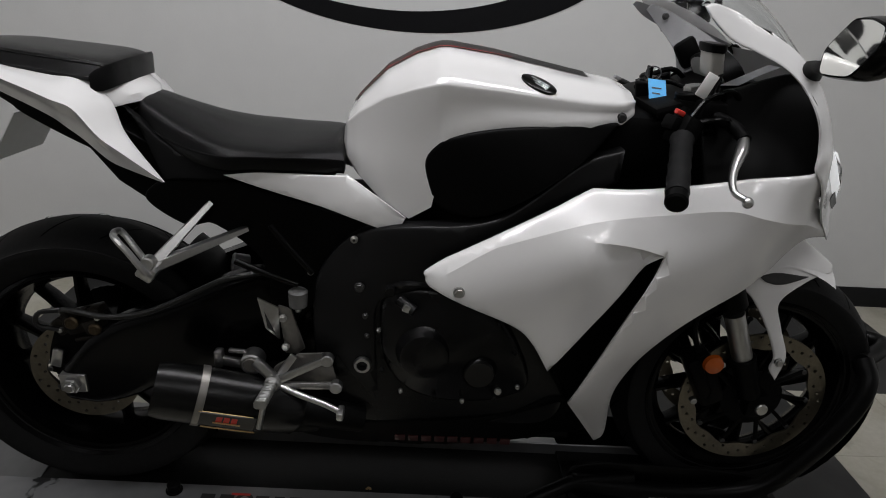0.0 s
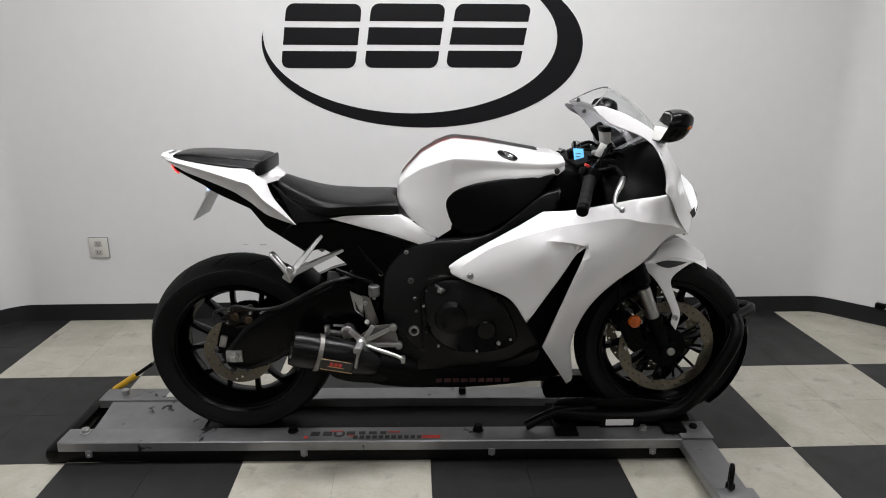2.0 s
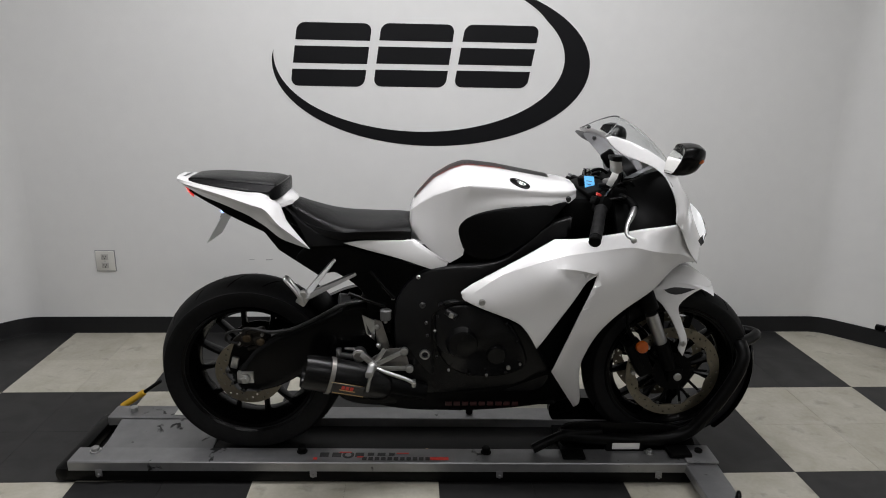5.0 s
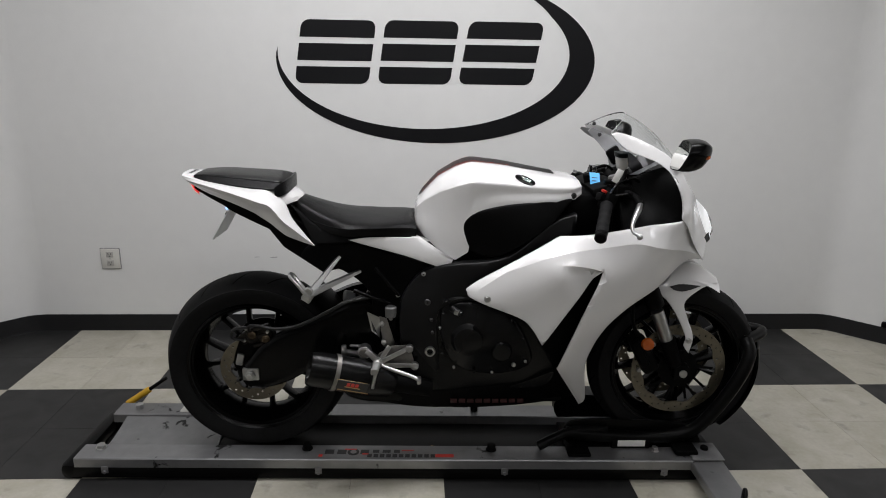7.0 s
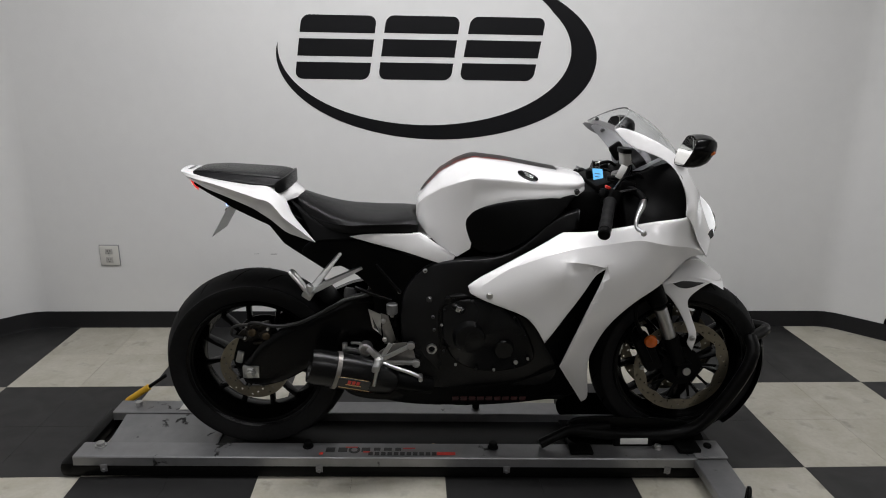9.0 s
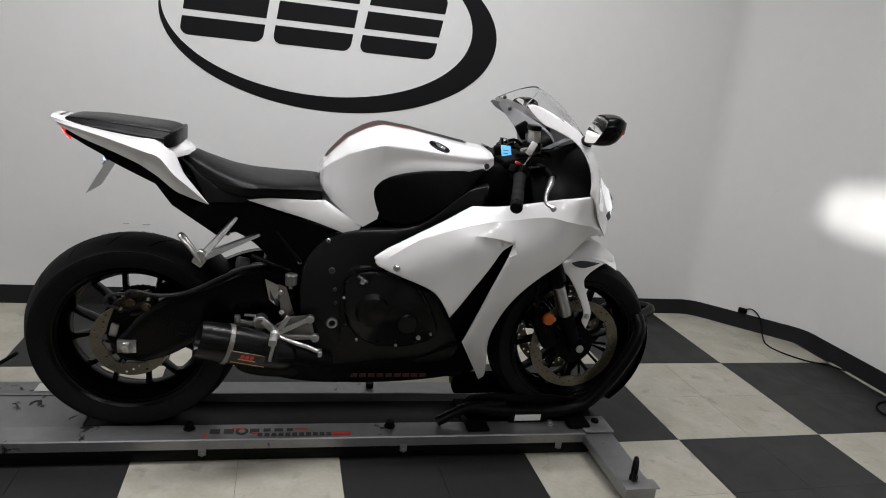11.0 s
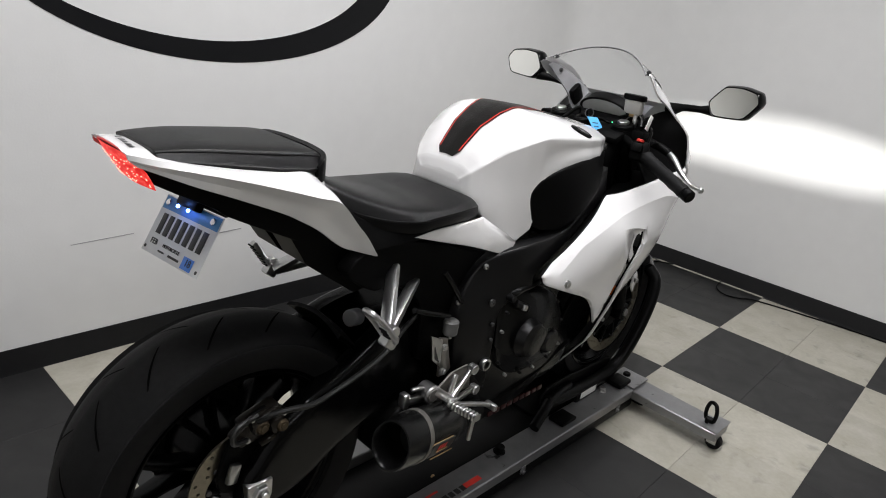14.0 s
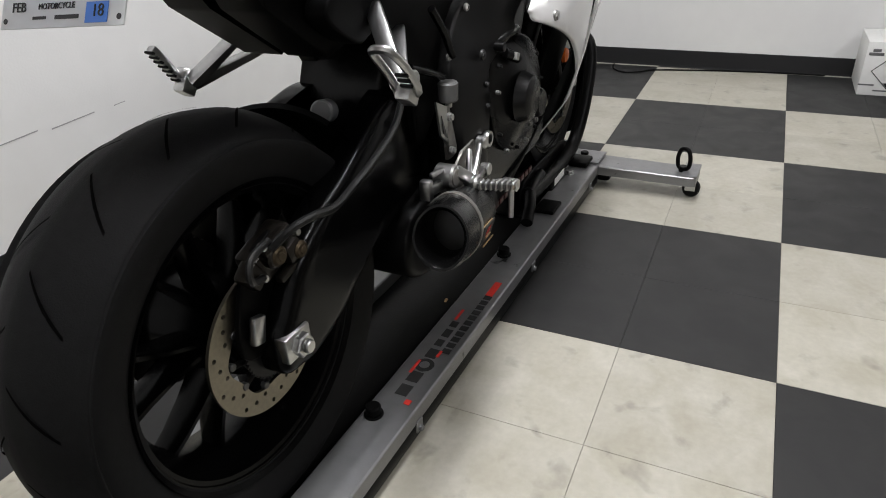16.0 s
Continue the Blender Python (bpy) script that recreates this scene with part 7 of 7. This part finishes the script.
bm = bmesh.new()
rows = [[on_tag(a, b, d) for a in np.linspace(0, 1, 4)] for d, bs in ((0.0006, np.linspace(0, 1, 7)), (-0.0006, np.linspace(1, 0, 7))) for b in bs]
loft(bm, [*rows, rows[0]], cyclic=False)
tag = tagged(part("key_tag", bm, M_BLUE), "blue paper key tag with handwriting, hanging from the ignition key", "key tag")
for k in range(3):
    bm = bmesh.new()
    rows = [[on_tag(a, 0.32 + 0.2 * k + d, 0.0012) for a in np.linspace(0.2, 0.75 - 0.1 * k, 4)] for d in (0.0, 0.05)]
    loft(bm, rows, cyclic=False)
    part("writing_bar", bm, M_INK, tag)
bm = bmesh.new()
c0 = on_bike(1.064, -0.018, 0.998)
tube(bm, [c0 + Vector((0.012 * math.cos(a), -0.006 * math.cos(a), 0.012 * math.sin(a))) for a in np.linspace(0, 2 * math.pi, 12, endpoint=False)], 0.0012, 6, 2, True)
part("key_ring", bm, M_SMOKE, tag, "dark key ring")
bm = bmesh.new()
rbox(bm, on_bike(1.097, -0.180, 1.003), (0.020, 0.0016, 0.040), 0.0006, (0, 24, 0))
tagged(part("paper_slip", bm, M_PAPER), "small white paper slip at the handlebar", "paper slip")

# power cord by the chamfered corner
bm = bmesh.new()
tube(bm, [(2.150, 2.425, 0.105), (2.175, 2.395, 0.120), (2.205, 2.36, 0.085), (2.190, 2.30, 0.020), (2.14, 2.20, 0.006), (2.155, 2.10, 0.005), (2.22, 2.01, 0.005), (2.300, 1.965, 0.005), (2.345, 1.90, 0.006)], 0.0034, 8, 6)
cord = tagged(part("power_cord", bm, M_BLACK), "black power cord drooping from the wall to the floor", "cable")
bm = bmesh.new()
rbox(bm, (2.145, 2.428, 0.100), (0.030, 0.045, 0.026), 0.006, (0, 0, 45))
part("plug", bm, M_BLACK, cord)
bm = bmesh.new()
tube(bm, [(2.345, 1.62, 0.006), (2.23, 1.60, 0.005), (2.165, 1.535, 0.005), (2.19, 1.46, 0.005), (2.245, 1.40, 0.005), (2.30, 1.15, 0.005), (2.335, 0.85, 0.005), (2.34, 0.62, 0.005)], 0.0036, 8, 6)
tagged(part("power_cord", bm, M_BLACK), "black power cord lying along the wall foot", "cable")

# carton, bag and cloth by the right wall
bx = empty("carton", (2.20, 0.398, 0), "white cardboard carton with hazard diamond and print", "carton")
CW, CD, CH = 0.225, 0.29, 0.225
bm = bmesh.new()
rbox(bm, (0, 0, CH / 2), (CD, CW, CH), 0.003)
rbox(bm, (0, 0, CH + 0.001), (CD * 0.98, CW * 0.48, 0.002), 0.0005)
cb = part("carton_body", bm, M_CARTON, bx)
bm = bmesh.new()
for k in range(4):
    a, b = radians(90 * k), radians(90 * k + 90)
    pa, pb_ = Vector((-CD / 2 - 0.001, -0.078 * math.cos(a), CH * 0.46 + 0.078 * math.sin(a))), Vector((-CD / 2 - 0.001, -0.078 * math.cos(b), CH * 0.46 + 0.078 * math.sin(b)))
    bar(bm, pa, pb_, 0.003, 0.0012, (1, 0, 0), 0)
for sg in (-1, 1):
    tip = Vector((-CD / 2 - 0.001, 0, CH * 0.46 + sg * 0.074))
    ring = [tip, tip + Vector((0, -0.026, -sg * 0.026)), tip + Vector((0, 0.026, -sg * 0.026))]
    loft(bm, [ring, [p + Vector((-0.0008, 0, 0)) for p in ring]])
part("hazard_diamond", bm, M_INK, cb, "black outlined hazard diamond")
M_PRINT = mat("grey_print", (0.12, 0.12, 0.12), 0.6)
for y, z, w, h in ((0.075, 0.175, 0.055, 0.012), (0.075, 0.190, 0.03, 0.012), (0.085, 0.045, 0.06, 0.006), (0.0, 0.022, 0.11, 0.006), (-0.095, 0.19, 0.006, 0.02), (-0.105, 0.19, 0.006, 0.02), (-0.10, 0.177, 0.022, 0.003)):
    bm = bmesh.new()
    rbox(bm, (-CD / 2 - 0.0006, y, z), (0.0012, w, h), 0)
    part("print_bar", bm, M_PRINT, cb)
bg = empty("equipment_case", (2.06, 0.135, 0), "black fabric case on a white base beside the carton", "case")
bm = bmesh.new()
rbox(bm, (0, 0, 0.018), (0.42, 0.36, 0.034), 0.006)
part("case_base", bm, M_CARTON, bg)
bm = bmesh.new()
rbox(bm, (0, 0, 0.175), (0.40, 0.34, 0.28), 0.035, seg=4)
part("case_body", bm, M_BAG, bg)
for z in (0.10, 0.22):
    bm = bmesh.new()
    rbox(bm, (-0.201, 0, z), (0.006, 0.30, 0.012), 0.002)
    part("case_seam", bm, M_BLACK, bg)
bm = bmesh.new()
rbox(bm, (2.20, 0.295, 0.270), (0.16, 0.05, 0.07), 0.003)
rbox(bm, (2.20, 0.295, 0.2345), (0.15, 0.045, 0.004), 0)
tagged(part("cardboard_flap", bm, M_KRAFT), "brown cardboard piece lying on the carton", "cardboard")
bm = bmesh.new()
rings = []
for q in np.linspace(0, 1, 14):
    x = 1.86 + 0.40 * q
    ring = []
    for k in range(16):
        a = 2 * math.pi * k / 16
        wob = 1 + 0.10 * math.sin(5 * q + 3 * a) + 0.07 * math.cos(9 * q - 2 * a)
        env = math.sin(math.pi * min(max(q, 0.03), 0.97)) ** 0.5
        ring.append(Vector((x, 0.16 + 0.19 * math.cos(a) * wob * env, max(0.3155, 0.345 + 0.075 * math.sin(a) * wob * env))))
    rings.append(ring)
loft(bm, rings)
tagged(part("folded_cloth", bm, M_NAVY, sharp=80), "crumpled navy blue cloth lying on the black case", "cloth")

# papers on the right wall
ps = empty("poster", (WALL_X - 0.001, 0.52, 1.47), "white poster with orange mark, stuck to the wall", "poster")
bm = bmesh.new()
rbox(bm, (-0.001, 0, 0), (0.0012, 0.19, 0.24), 0)
part("sheet", bm, M_PAPER, ps)
bm = bmesh.new()
tube(bm, [(-0.0016, 0.052, -0.050), (-0.0016, 0.046, 0.000), (-0.0016, 0.030, 0.040), (-0.0016, 0.0, 0.055), (-0.0016, -0.030, 0.040), (-0.0016, -0.046, 0.000), (-0.0016, -0.052, -0.050)], 0.014, 10, 6, radii=[0.016, 0.010, 0.016, 0.020, 0.016, 0.010, 0.016])
for v in bm.verts:
    v.co.x = -0.0016 + max(-0.0008, min(0.0006, v.co.x + 0.0016))
part("orange_mark", bm, M_POSTER, ps)
bm = bmesh.new()
rbox(bm, (WALL_X - 0.002, 0.575, 1.283), (0.0012, 0.045, 0.055), 0)
nt_ = tagged(part("wall_note", bm, M_PAPER), "small white note taped to the wall", "note")
M_BLUEPRINT = mat("blue_print", (0.10, 0.12, 0.35), 0.6)
for k in range(3):
    bm = bmesh.new()
    rbox(bm, (WALL_X - 0.0032, 0.575, 1.270 + 0.013 * k), (0.001, 0.034, 0.004), 0)
    part("print_bar", bm, M_BLUEPRINT, nt_)

# --- floor tiles: 12-inch vinyl squares in groups of four of one colour ---
P = 0.6096
cols = [(-3, -0.705), (-4, -1.270), (-5, -1.850), (-6, -2.460), (-7, -3.07)]
lines = dict([(k, 1.118 + k * P) for k in range(-2, 4)] + cols)
rows_y = {j: 1.392 + j * P for j in range(-9, 4)}
near, far = [], {0: bmesh.new(), 1: bmesh.new()}
tile_mesh = {}
count = 0
for i in range(-7, 3):
    for j in range(-9, 3):
        if i + 1 not in lines:
            continue
        dark = (i + j) % 2
        for a in range(2):
            for b in range(2):
                x0 = lines[i] + (lines[i + 1] - lines[i]) * a / 2
                x1 = lines[i] + (lines[i + 1] - lines[i]) * (a + 1) / 2
                y0, y1 = rows_y[j] + P * b / 2, rows_y[j] + P * (b + 1) / 2
                if y1 > WALL_Y - 0.05:
                    y1 = WALL_Y
                x0, x1, y1 = max(x0, LEFT_X), min(x1, WALL_X), min(y1, WALL_Y)
                y0 = max(y0, FRONT_Y)
                if x1 - x0 < 0.01 or y1 - y0 < 0.03:
                    continue
                w, d = x1 - x0 - 0.0008, y1 - y0 - 0.0008
                is_near = -2.5 < x0 and y0 > 0.05
                if is_near:
                    key = (round(w, 4), round(d, 4), dark)
                    if key not in tile_mesh:
                        bm = bmesh.new()
                        rbox(bm, (0, 0, -0.0015), (w, d, 0.003), 0.0004, seg=1)
                        me = bpy.data.meshes.new("tile")
                        bm.to_mesh(me)
                        bm.free()
                        me.materials.append(M_TILE_B if dark else M_TILE_W)
                        tile_mesh[key] = me
                    ob = new("tile", tile_mesh[key])
                    ob.parent = floor
                    ob.location = ((x0 + x1) / 2, (y0 + y1) / 2, 0)
                    count += 1
                else:
                    rbox(far[dark], ((x0 + x1) / 2, (y0 + y1) / 2, -0.0015), (w, d, 0.003), 0)
for dark, bm in far.items():
    ob = part("tile_field", bm, M_TILE_B if dark else M_TILE_W, floor)
    ob["kind"] = "stuff"
